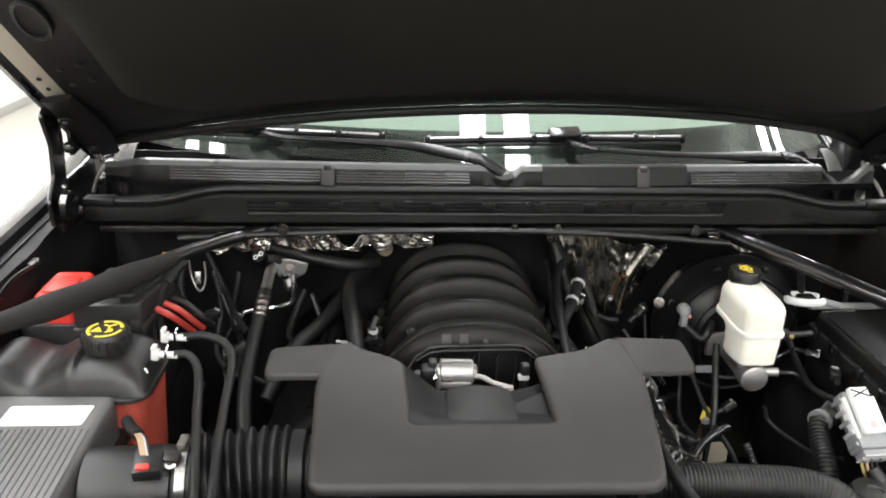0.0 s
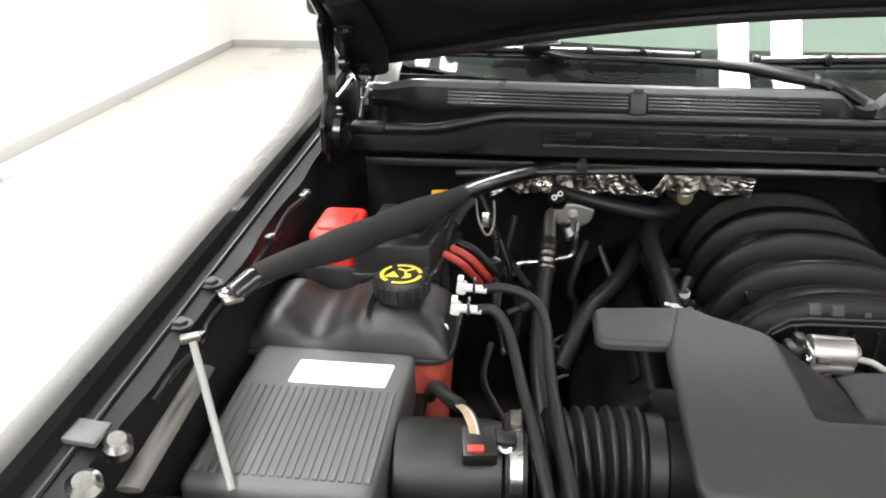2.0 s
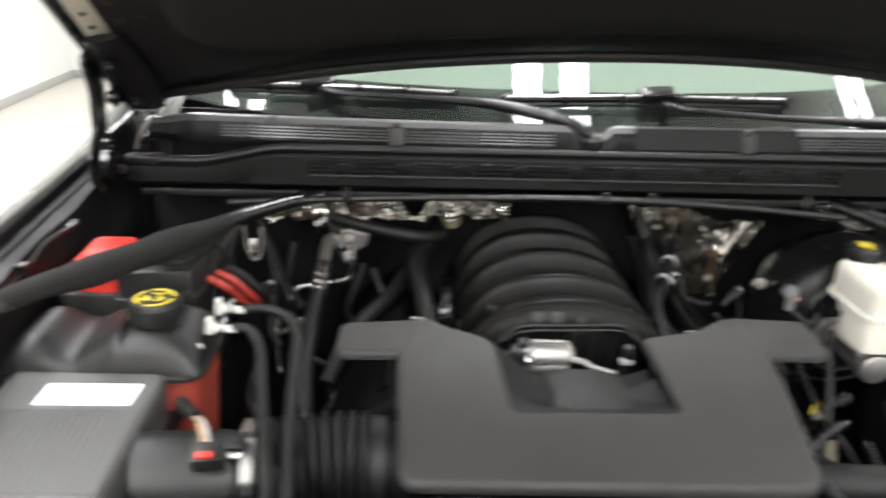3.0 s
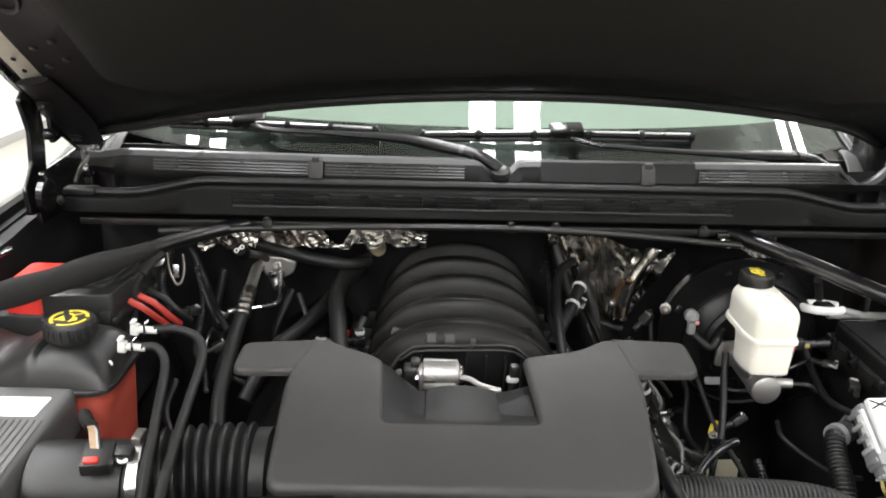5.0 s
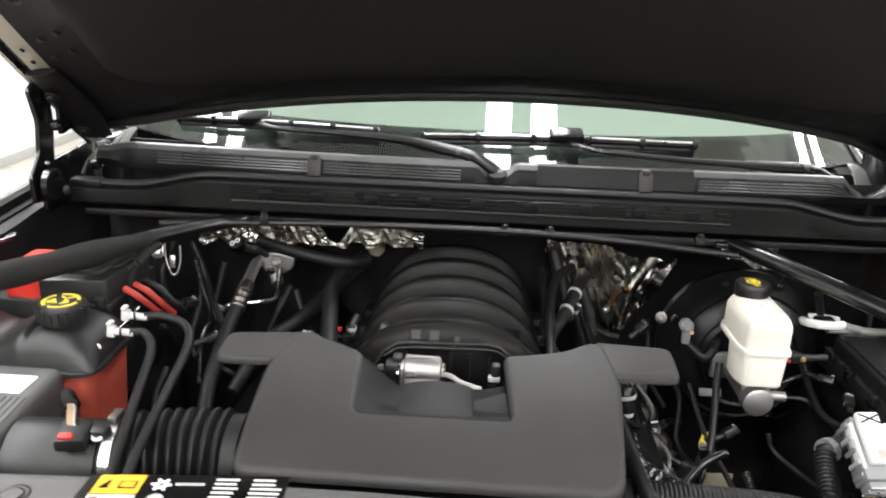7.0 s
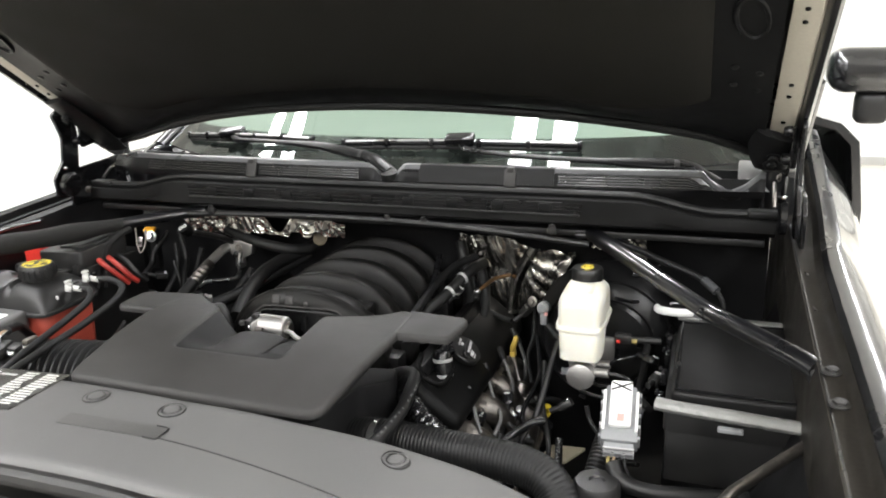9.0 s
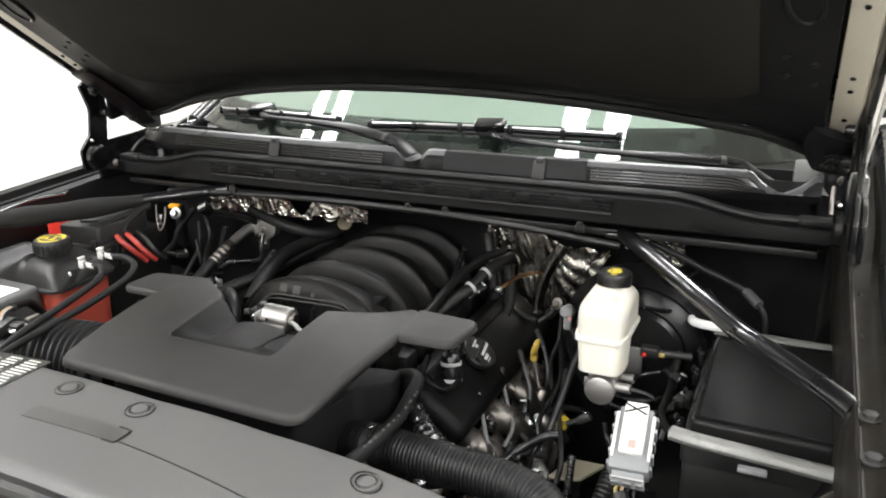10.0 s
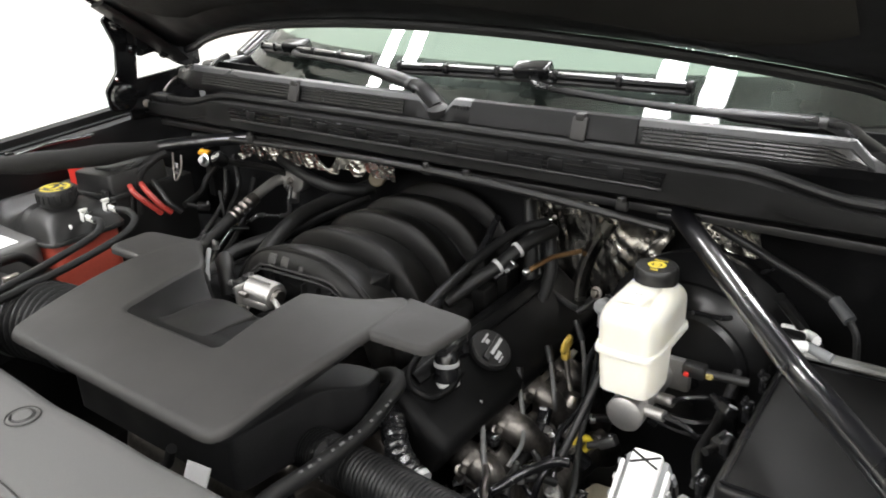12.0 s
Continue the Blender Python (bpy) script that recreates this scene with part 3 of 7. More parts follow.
def build_cab():
    pane = part("windshield", sheet(lambda x, v: glass_at(XC + x * (0.76 - 0.12 * v), v), steps(-1, 1, 30), steps(0.0, 0.86, 10)), GLASS, truck, "green-tinted windshield glass")
    pane.visible_shadow = False
    part("gloss_black_fill", sheet(lambda x, v: glass_at(XC + x * 0.76, v, -0.005), steps(-1, 1, 30), steps(0.0, 0.118, 3)), BLACK_FILL, pane, "black printed band along the glass edge")
    part("dashboard", sheet(lambda x, k: Vector((XC + x * 0.72, (0.15, 0.22, 0.40, 0.66, 0.72, 0.74)[int(k)] + 0.12 * x * x, (1.325, 1.365, 1.400, 1.440, 1.42, 1.15)[int(k)])), steps(-1, 1, 24), range(6), 0.004), DASH, truck, "grey padded dashboard")
    for s in (-1, 1):
        pil = [glass_at(XC + s * (0.785 - 0.12 * v), v, 0.005) for v in steps(-0.03, 0.88, 8)]
        part("windshield_pillar", tube(pil, 0.020, 12, smooth=False, flat=0.7), PAINT, truck, "black windshield pillar")
        # Added curved piece; its pale colour stands for the white room reflected here.
        part("corner_gleam", sheet(lambda u, v, s=s: Vector((XC + s * ((0.690 + 0.060 * u) if s > 0 else (0.706 + 0.050 * u)), 0.085 + 0.05 * u + 0.075 * v, (1.316 if s > 0 else 1.332) + (0.034 if s > 0 else 0.020) * math.sin(min(1, v * 1.2) * math.pi / 2) - 0.022 * u * u - (0.02 * (1 - u) * (1 - v)))), steps(0, 1, 8), steps(0, 1, 8), 0.003), CORNER_GLEAM, truck, "pale piece for the white reflection in the windshield corner")
        # two doors a side, each with its window, shoulder and handle
        for y0, y1, lean0, lean1 in ((0.63, 1.66, 0.28, 0.0), (1.67, 2.58, 0.0, 0.12)):
            door = part("door", sheet(lambda y, k, s=s: Vector((XC + s * (0.79, 0.86, 0.92, 0.955, 0.975, 0.975, 0.95, 0.93)[int(k)], y, (1.366, 1.362, 1.345, 1.310, 1.15, 0.80, 0.60, 0.46)[int(k)])), steps(y0, y1, 10), range(8), 0.02), PAINT, truck, "glossy black door")
            part("door_handle", span(XC + s * 0.985 - 0.012, XC + s * 0.985 + 0.012, y1 - 0.24, y1 - 0.08, 1.13, 1.16, 0.008), PAINT, door)
            win = part("door_window", plate_yz([(y0 + 0.03, 1.37), (y1 - 0.03, 1.37), (y1 - 0.05 - lean1, 1.79), (y0 + 0.05 + lean0, 1.79)], XC + s * 0.775 - 0.003, 0.006, 0.03), GLASS, door)
            win.visible_shadow = False
            part("window_frame", tube([(XC + s * 0.778, y0 + 0.02, 1.365), (XC + s * 0.72, y0 + 0.03 + lean0, 1.81), (XC + s * 0.72, y1 - 0.03 - lean1, 1.81), (XC + s * 0.778, y1 - 0.01, 1.365)], 0.017, 8, smooth=False), PAINT, door)
        mirror = part("door_mirror", span(XC + s * 1.03 - 0.13, XC + s * 1.03 + 0.13, 0.70, 0.84, 1.425, 1.535, 0.04, 4), PAINT, truck, "glossy black door mirror")
        part("mirror_foot", span(XC + s * 1.01 - 0.04, XC + s * 1.01 + 0.04, 0.74, 0.80, 1.345, 1.43, 0.02, 3), PLASTIC_DARK, mirror)
        part("rocker", span(XC + s * 0.90 - 0.05, XC + s * 0.90 + 0.05, 0.42, 2.60, 0.36, 0.47, 0.02, 3), PAINT, truck)
        bed = part("bed_side", sheet(lambda y, k, s=s: Vector((XC + s * (0.80, 0.82, 0.93, 0.975, 0.99, 0.99, 0.95)[int(k)], y, (0.72, 1.33, 1.345, 1.31, 1.10, 0.75 + 0.25 * math.exp(-((y - 3.48) / 0.42) ** 4), 0.52 + 0.38 * math.exp(-((y - 3.48) / 0.44) ** 6))[int(k)])), steps(2.64, 4.62, 30), range(7), 0.02), PAINT, truck, "glossy black side of the cargo bed")
        part("tail_lamp", span(XC + s * 0.93 - 0.05, XC + s * 0.93 + 0.05, 4.60, 4.655, 0.92, 1.28, 0.02, 3), RED_TANK, bed, "red tail lamp")
    part("roof", sheet(lambda x, y: Vector((XC + x * 0.74, y, 1.830 + 0.035 * (1 - x * x) - 0.045 * ((y - 1.6) / 0.95) ** 2 - 0.03 * max(0, abs(x) - 0.8) / 0.2)), steps(-1, 1, 20), steps(0.74, 2.56, 14), 0.03), PAINT, truck, "black roof panel")
    part("cab_back", span(XC - 0.92, XC + 0.92, 2.56, 2.62, 0.50, 1.36, 0.02), PAINT, truck, "rear wall of the cab")
    part("rear_window", span(XC - 0.68, XC + 0.68, 2.54, 2.55, 1.36, 1.79, 0.004), GLASS, truck, "dark rear window").visible_shadow = False
    for s in (-1, 1):
        part("front_seat", join(span(XC + s * 0.38 - 0.25, XC + s * 0.38 + 0.25, 1.05, 1.55, 0.80, 0.98, 0.05, 3), block((0.48, 0.14, 0.62), pose(XC + s * 0.38, 1.58, 0.92, -12), 0.05, 3), block((0.26, 0.10, 0.18), pose(XC + s * 0.38, 1.72, 1.52, -12), 0.04, 3)), PLASTIC_DARK, truck, "dark front seat")
    part("cab_floor", span(XC - 0.88, XC + 0.88, 0.40, 2.56, 0.46, 0.52, 0.01), CHASSIS, truck)
    part("bed_floor", span(XC - 0.80, XC + 0.80, 2.62, 4.60, 0.70, 0.74, 0.01), PLASTIC_DARK, truck, "black cargo bed floor")
    gate = part("tailgate", span(XC - 0.80, XC + 0.80, 4.58, 4.65, 0.72, 1.33, 0.02, 3), PAINT, truck, "glossy black tailgate")
    part("gate_handle", span(XC - 0.10, XC + 0.10, 4.65, 4.67, 1.15, 1.22, 0.01), PLASTIC_DARK, gate)
    part("rear_bumper", span(XC - 0.95, XC + 0.95, 4.66, 4.82, 0.48, 0.66, 0.04, 4), PAINT, truck, "black rear bumper")
    part("grille_panel", join(span(XC - 0.93, XC + 0.93, -1.02, -0.93, 0.62, 1.06, 0.04, 4), span(XC - 0.95, XC + 0.95, -1.08, -0.96, 0.40, 0.64, 0.05, 4)), PAINT, truck, "black front panel and bumper")
    for x, y in ((-0.82, -0.12), (0.82, -0.12), (-0.82, 3.48), (0.82, 3.48)):
        wheel = part("wheel", lathe([(0.36, -0.11), (0.395, -0.09), (0.40, -0.03), (0.40, 0.03), (0.395, 0.09), (0.36, 0.11), (0.24, 0.10), (0.24, -0.10)], aim((XC + x, y, 0.40), (1, 0, 0)), 40), TYRE, truck, "black tyre on a steel rim")
        part("rim", lathe([(0.238, -0.07), (0.238, 0.07), (0.20, 0.05), (0.06, 0.06), (0.05, 0.08)], aim((XC + x, y, 0.40), (1 if x > 0 else -1, 0, 0)), 32), STEEL, wheel)
    part("frame_rail", join(*[span(XC + s * 0.42 - 0.04, XC + s * 0.42 + 0.04, -0.95, 4.6, 0.44, 0.58, 0.01) for s in (-1, 1)], span(XC - 0.46, XC + 0.46, -0.30, 0.10, 0.42, 0.47, 0.01)), CHASSIS, truck)


def build_firewall():
    def wall(x, z):
        y = 0.165 - 0.03 * math.exp(-((x - XC) / 0.25) ** 2) + 0.012 * noise.noise(Vector((x * 5, z * 5, 0)))
        return Vector((x, y, z))

    part("firewall", sheet(wall, steps(-0.78, 0.76, 40), steps(0.45, 1.33, 24), 0.004, True), CHASSIS, truck, "black firewall behind the engine")
    part("undertray", sheet(lambda x, y: Vector((x, y, 0.62 + 0.02 * noise.noise(Vector((x * 6, y * 6, 1))))), steps(-0.66, 0.62, 20), steps(-0.90, 0.09, 16), 0.003), CHASSIS, truck, "dark tray under the engine")
    part("radiator", span(XC - 0.42, XC + 0.42, -0.80, -0.74, 0.60, 1.08, 0.01), PLASTIC_DARK, truck, "black radiator core behind the front panel")


build_hood()
build_hinges()
build_fenders()
build_cab()
build_firewall()

# ---- cowl and wipers ----
cowl = thing("cowl_panel", (XC, 0.0, 1.23), "black plastic cowl panel below the windshield", "cowl panel", kind="structure")


def drop(x):
    return smoothstep(0.50, 0.655, abs(x - XC))


def build_cowl():
    prof = [(0.012, 1.240), (-0.040, 1.252), (-0.058, 1.259), (-0.0595, 1.2615), (-0.050, 1.276), (-0.049, 1.299), (-0.046, 1.303), (-0.022, 1.302), (-0.014, 1.306), (-0.004, 1.306)]

    def front(x, k):
        y, z = prof[int(k)]
        d = drop(x)
        return Vector((x, y + 0.006 * d + (0.010 * d if k < 7 else 0), z - (0.026 * d if k > 3 else 0.004 * d)))

    low = part("front_wall", sheet(front, steps(XC - 0.755, XC + 0.755, 90), range(len(prof)), 0.003), COWL_WALL, cowl, "matt black front wall of the cowl")
    # The slot's shade is a black plate set on the wall.
    part("recess", slab([(-0.462, 1.2770), (0.409, 1.2770), (0.415, 1.2985), (-0.462, 1.2985)], 0, 0.004, 0.0008, 1, Matrix(((1, 0, 0, 0), (0, 0, -1, -0.0485), (0, 1, 0, 0), (0, 0, 0, 1)))), BLACK_FILL, low, "black plate for the shade in the cowl slot")
    for k in range(9):
        x = -0.40 + 0.093 * k
        part("slot_web", span(x - 0.012, x + 0.012, -0.0545, -0.0522, 1.2790, 1.2960, 0.0008), COWL_PLASTIC, low)
    for z in (1.2835, 1.2905):
        part("slot_rib", span(-0.46, 0.408, -0.0540, -0.0520, z - 0.0008, z + 0.0008), COWL_PLASTIC, low)
    part("edge_rail", tube([(x, front(x, 4).y - 0.003, front(x, 4).z - 0.001) for x in steps(-0.46, 0.41, 12)], 0.0022, 6, smooth=False), PLASTIC_DARK, low)
    seal = [front(x, 8) + Vector((0, 0.000, 0.003)) for x in steps(XC - 0.755, XC + 0.755, 80)]
    part("rubber_seal", tube(seal, 0.0075, 10, smooth=False), RUBBER, cowl, "rubber seal along the cowl lip")
    for s in (-1, 1):
        end = front(XC + s * 0.735, 8)
        part("seal_end", span(end.x - 0.028, end.x + 0.028, end.y - 0.012, end.y + 0.016, end.z - 0.004, end.z + 0.011, 0.004, 3), RUBBER, cowl)

    def upper(x, k):
        y, z = ((-0.010, 1.305), (-0.014, 1.318), (-0.006, 1.343), (-0.001, 1.3505), (0.006, 1.353), (0.014, 1.351), (0.016, 1.335))[int(k)]
        end = 0.45 * smoothstep(0.650, 0.730, -x) + 0.10 * smoothstep(0.55, 0.70, x)
        notch = max(0.0, 1 - abs(x - 0.004) / 0.034) + max(0.0, 1 - abs(x - 0.675) / 0.050) * 1.5
        if 2 <= k <= 5:
            z -= (0.024 * min(1, notch * 1.4) + 0.012 * max(0, notch - 0.8) / 0.7 + 0.030 * end)
        return Vector((x, y + 0.02 * ((x - XC) / 0.6) ** 2 + 0.05 * end, z))

    part("upper_panel", sheet(upper, steps(XC - 0.738, XC + 0.735, 160), range(7), 0.003), COWL_PLASTIC, cowl, "black ribbed upper panel of the cowl")
    part("upper_edge", sheet(lambda x, k: upper(x, k) + Vector((0, 0, 0.0012)), steps(XC - 0.738, XC + 0.735, 160), (2, 3, 4, 5), 0.001), COWL_EDGE, cowl, "top edge with its highlight in pale grey")
    for x0, x1 in ((-0.61, -0.335), (-0.305, -0.06), (0.36, 0.645)):
        # A black sheet behind the louvres stands for the shaded vent.
        part("vent_shade", sheet(lambda x, q: upper(x, 1).lerp(upper(x, 2), q) + Vector((0, -0.0012, 0.0006)), steps(x0, x1, 12), steps(0.03, 0.97, 3)), BLACK_FILL, cowl)
        for k in range(5):
            t = (k + 0.5) / 5
            mid = upper((x0 + x1) / 2, 1).lerp(upper((x0 + x1) / 2, 2), t)
            pts = [upper(x, 1).lerp(upper(x, 2), t) + Vector((0, -0.0026, 0.0010)) for x in steps(x0, x1, 6)]
            part("louvre", tube(pts, 0.0014, 6, smooth=False), COWL_PLASTIC, cowl)
    for x0, x1 in ((-0.42, -0.34), (-0.29, -0.10), (0.04, 0.075), (0.37, 0.47)):
        teeth = [span(x - 0.0012, x + 0.0012, upper(x, 2).y - 0.0022, upper(x, 2).y + 0.002, upper(x, 2).z - 0.006, upper(x, 2).z + 0.001) for x in np.arange(x0, x1, 0.006)]
        part("vent_teeth", join(*teeth), BLACK_FILL, cowl, kind="stuff")
    part("smooth_cover", sheet(lambda x, k: upper(x, k) + Vector((0, -0.002, 0.0018)), steps(0.075, 0.352, 16), range(1, 5), 0.0015), COWL_PLASTIC, cowl)
    for x in (-0.321, 0.266):
        part("cowl_clip", join(block((0.024, 0.006, 0.034), pose(x, -0.016, 1.316, -18), 0.002), block((0.014, 0.014, 0.010), pose(x, -0.004, 1.344), 0.002)), PLASTIC, cowl, "grey plastic retaining clip")
    part("shelf", span(XC - 0.74, XC + 0.74, -0.02, 0.175, 1.225, 1.238, 0.003), PLASTIC_DARK, cowl)


def build_wiper(pivot, bend, arm_x, hub, ends):
    """pivot and bend in metres; arm, hub and blade ends as (x, slope, lift) on the glass."""
    w = thing("wiper", pivot, "black wiper arm and blade resting on the windshield", "wiper", "windshield wipers")
    p, b = Vector(pivot), Vector(bend)
    mid = [glass_at(*q) for q in arm_x]
    h = glass_at(*hub[:3])
    line = [p, p.lerp(b, 0.55) + Vector((0, 0, 0.004)), b] + mid + [h]
    part("arm", tube(line, lambda s: 0.0170 - 0.0085 * smoothstep(0.10, 0.36, s), 14, flat=0.55), WIPER, w, "gloss black wiper arm")
    cover = part("arm_cover", tube([b.lerp(p, 0.25), b, b.lerp(mid[0], 0.4), b.lerp(mid[0], 0.9)], lambda s: 0.0178 - 0.04 * max(0, s - 0.06), 14, flat=0.55), WIPER, w, "satin black arm cover")
    part("cover_notch", tube([b.lerp(mid[0], 0.05), b.lerp(mid[0], 0.12)], 0.0186, 12, smooth=False, flat=0.6), PLASTIC_DARK, cover)
    part("pivot_cap", lathe([(0.018, 0), (0.018, 0.012), (0.010, 0.018)], aim(p - Vector((0, 0, 0.012)), (0, -0.3, 1)), 18), PLASTIC_DARK, w)
    part("blade_holder", block((0.064, 0.030, 0.022), aim(h + Vector((0, 0.0, 0.004)), (0, -0.35, 1)) @ pose(0, 0, -0.006, 0, 0, hub[3] if len(hub) > 3 else 6), 0.006, 3), PLASTIC_GLOSS, w, "glossy blade holder")
    x0, v0, x1, v1 = ends
    run = [glass_at(x0 + (x1 - x0) * t, v0 + (v1 - v0) * t + 0.006 * math.sin(math.pi * t), 0.012 + 0.004 * math.sin(math.pi * t)) for t in steps(0, 1, 10)]
    blade = part("blade", tube(run, 0.0062, 10, flat=0.9), WIPER, w, "black wiper blade")
    part("spine", tube([q + Vector((0, -0.002, 0.0055)) for q in run], 0.0026, 8), STEEL, blade, "bright metal spine of the blade")
    part("rubber_lip", tube([q - Vector((0, 0.001, 0.009)) for q in run], 0.003, 6, flat=1.6), RUBBER, blade)
    for k in (0, 2, 4, 6, 8, 10):
        q = run[k]
        part("bridge", span(q.x - 0.0055, q.x + 0.0055, q.y - 0.008, q.y + 0.008, q.z - 0.008, q.z + 0.010, 0.003), PLASTIC_GLOSS, blade)


build_cowl()
build_wiper((0.004, 0.002, 1.336), (-0.056, 0.022, 1.362), [(-0.164, 0.026, 0.034), (-0.308, 0.038, 0.03), (-0.416, 0.038, 0.028)], (-0.468, 0.068, 0.012), (-0.64, 0.044, -0.224, 0.074))
build_wiper((0.678, 0.066, 1.308), (0.585, 0.090, 1.350), [(0.444, -0.016, 0.034), (0.308, 0.008, 0.03), (0.176, 0.032, 0.028)], (0.132, 0.078, 0.012), (-0.136, 0.068, 0.38, 0.068))

# ---- engine, large parts ----
def build_engine():
    engine = thing("engine", (XC, -0.2, 0.62), "black and bare-metal truck engine seen between its covers", "engine")
    part("block", join(span(-0.20, 0.10, -0.50, 0.03, 0.62, 0.98, 0.03, 3), span(-0.26, 0.16, -0.52, -0.44, 0.66, 0.92, 0.03, 3)), DULL, engine, "dull cast engine block")
    for s in (-1, 1):
        m = Matrix.Translation((-0.07 + s * 0.262, -0.17, 0.985)) @ pose(0, 0, 0, 0, s * 38, 0)
        cover = part("valve_cover", join(block((0.134, 0.476, 0.080), m @ pose(0, 0.037, -0.031), 0.020, 4), block((0.020, 0.40, 0.008), m @ pose(-s * 0.042, 0.04, 0.046), 0.003, 2)), VALVE_COVER, engine, "black plastic valve cover")
        part("cylinder_head", block((0.108, 0.48, 0.125), m @ pose(-s * 0.008, 0.03, -0.158), 0.010), DULL, engine, "bare metal cylinder head")
        for k in range(4 if s < 0 else 0):
            a = m @ Vector((s * 0.080, 0.125 * (k - 1.5), -0.03))
            part("plug_lead", tube([a, a + Vector((s * 0.045, -0.01, -0.01)), a + Vector((s * 0.065, -0.02, -0.09)), a + Vector((s * 0.02, -0.02, -0.16))], 0.0034, 10), GREY_RUBBER, engine, "grey spark plug lead")
            part("plug_boot", rod(a + Vector((s * 0.062, -0.02, -0.07)), a + Vector((s * 0.035, -0.02, -0.14)), 0.010), DULL, engine)
            part("exhaust_runner", tube([m @ Vector((s * 0.05, 0.125 * (k - 1.5), -0.10)), m @ Vector((s * 0.10, 0.125 * (k - 1.5), -0.12)), m @ Vector((s * 0.12, 0.125 * (k - 1.5) + 0.03, -0.20))], 0.024, 14), DULL, engine, "heat-stained exhaust runner")
        part("heat_shield", sheet(lambda u, v, m=m, s=s: m @ Vector((s * (0.115 + 0.02 * math.cos(v * 3)), u, -0.10 - 0.12 * v + 0.012 * noise.noise(Vector((u * 20, v * 8, s))))), steps(-0.24, 0.24, 24), steps(0, 1, 8), 0.002), FOIL, engine, "crumpled shiny heat shield")
    for y, r, z, drop_y in ((-0.300, 0.023, 0.930, 0.02), (-0.208, 0.025, 0.938, 0.045), (-0.118, 0.022, 0.944, 0.01), (-0.030, 0.023, 0.938, 0.03)):
        part("exhaust_port", tube([(0.240, y, z), (0.270, y - 0.004, z - 0.004), (0.294, y + 0.3 * drop_y, z - 0.030), (0.306, y + drop_y, z - 0.085), (0.312, y + 1.5 * drop_y, z - 0.13)], lambda q, r=r: r - 0.006 * smoothstep(0.02, 0.10, q) + 0.0012 * math.sin(q * 160), 18), HEAT_METAL, engine, "heat-stained exhaust port")
        part("port_flange", block((0.010, 0.070, 0.046), pose(0.250, y, z - 0.024, 0, 24, 4), 0.010, 3), HEAT_METAL, engine)
        for dy, dz in ((-0.036, 0.004), (0.034, -0.014)):
            part("flange_bolt", bolt((0.262, y + dy, z + dz), (0.9, -0.2, 0.5), 0.0058, 0.010), DULL, engine)
        part("port_shield", sheet(lambda u, v, y=y, z=z: Vector((0.262 + 0.040 * v + 0.010 * math.sin(math.pi * u), y + 0.018 + 0.055 * u, z - 0.012 - 0.075 * v * v + 0.006 * noise.noise(Vector((u * 4, v * 5, y * 30))))), steps(0, 1, 10), steps(0, 1, 10), 0.0015), HEAT_METAL, engine, "bent bare metal shield")
    for pts in ([(0.252, -0.160, 1.000), (0.263, -0.176, 0.977), (0.280, -0.196, 0.945), (0.304, -0.240, 0.934), (0.300, -0.272, 0.914)],
                [(0.262, -0.088, 1.005), (0.274, -0.100, 0.985), (0.298, -0.134, 0.957), (0.298, -0.130, 0.925), (0.280, -0.100, 0.885)],
                [(0.250, -0.262, 1.000), (0.263, -0.278, 0.974), (0.280, -0.303, 0.950), (0.295, -0.324, 0.925), (0.296, -0.335, 0.895)],
                [(0.266, 0.000, 1.010), (0.285, -0.015, 0.985), (0.305, -0.045, 0.950), (0.300, -0.040, 0.90)]):
        part("plug_lead", tube(pts, 0.0036, 10), GREY_RUBBER, engine, "grey spark plug lead")
        part("plug_boot", tube(pts[-2:] if pts[0][1] < -0.2 else pts[:2], 0.0062, 12, smooth=False), RUBBER, engine)
    part("exhaust_log", tube([(0.308, -0.345, 0.822), (0.316, -0.20, 0.816), (0.320, -0.05, 0.805), (0.320, 0.02, 0.76)], 0.028, 18), HEAT_METAL, engine, "heat-stained exhaust log")
    collar = [(0.176, -0.300, 1.070), (0.186, -0.340, 1.064), (0.204, -0.352, 1.052), (0.224, -0.338, 1.037), (0.228, -0.302, 1.034), (0.222, -0.268, 1.040)]
    part("plug_collar", tube(collar, 0.0050, 10), VALVE_COVER, engine, "raised rim round the plug well")
    n = Vector((0.60, -0.10, 0.79)).normalized()
    m = aim(Vector((0.226, -0.193, 1.042)) - n * 0.012, n)
    cap = part("oil_cap", join(lathe([(0.028, 0), (0.0325, 0.002), (0.0325, 0.010), (0.030, 0.013)], m, 36), block((0.052, 0.010, 0.006), m @ pose(0, 0, 0.012, 0, 0, 20), 0.002)), PLASTIC_DARK, engine, "round black oil filler cap with pale print")
    for x, y, w, h in ((0.0, 0.018, 0.020, 0.003), (0.0, 0.012, 0.008, 0.006), (0.004, -0.002, 0.034, 0.005), (0.0, -0.014, 0.016, 0.006), (0.0, -0.021, 0.014, 0.002)):
        part("print_bar", block((w, h, 0.0008), m @ pose(x, y, 0.0182 if abs(y) < 0.008 else 0.0132, 0, 0, 20), 0), LIGHT_PRINT, cap)
    return engine


MAN_FRONT, MAN_BACK = -0.272, 0.100


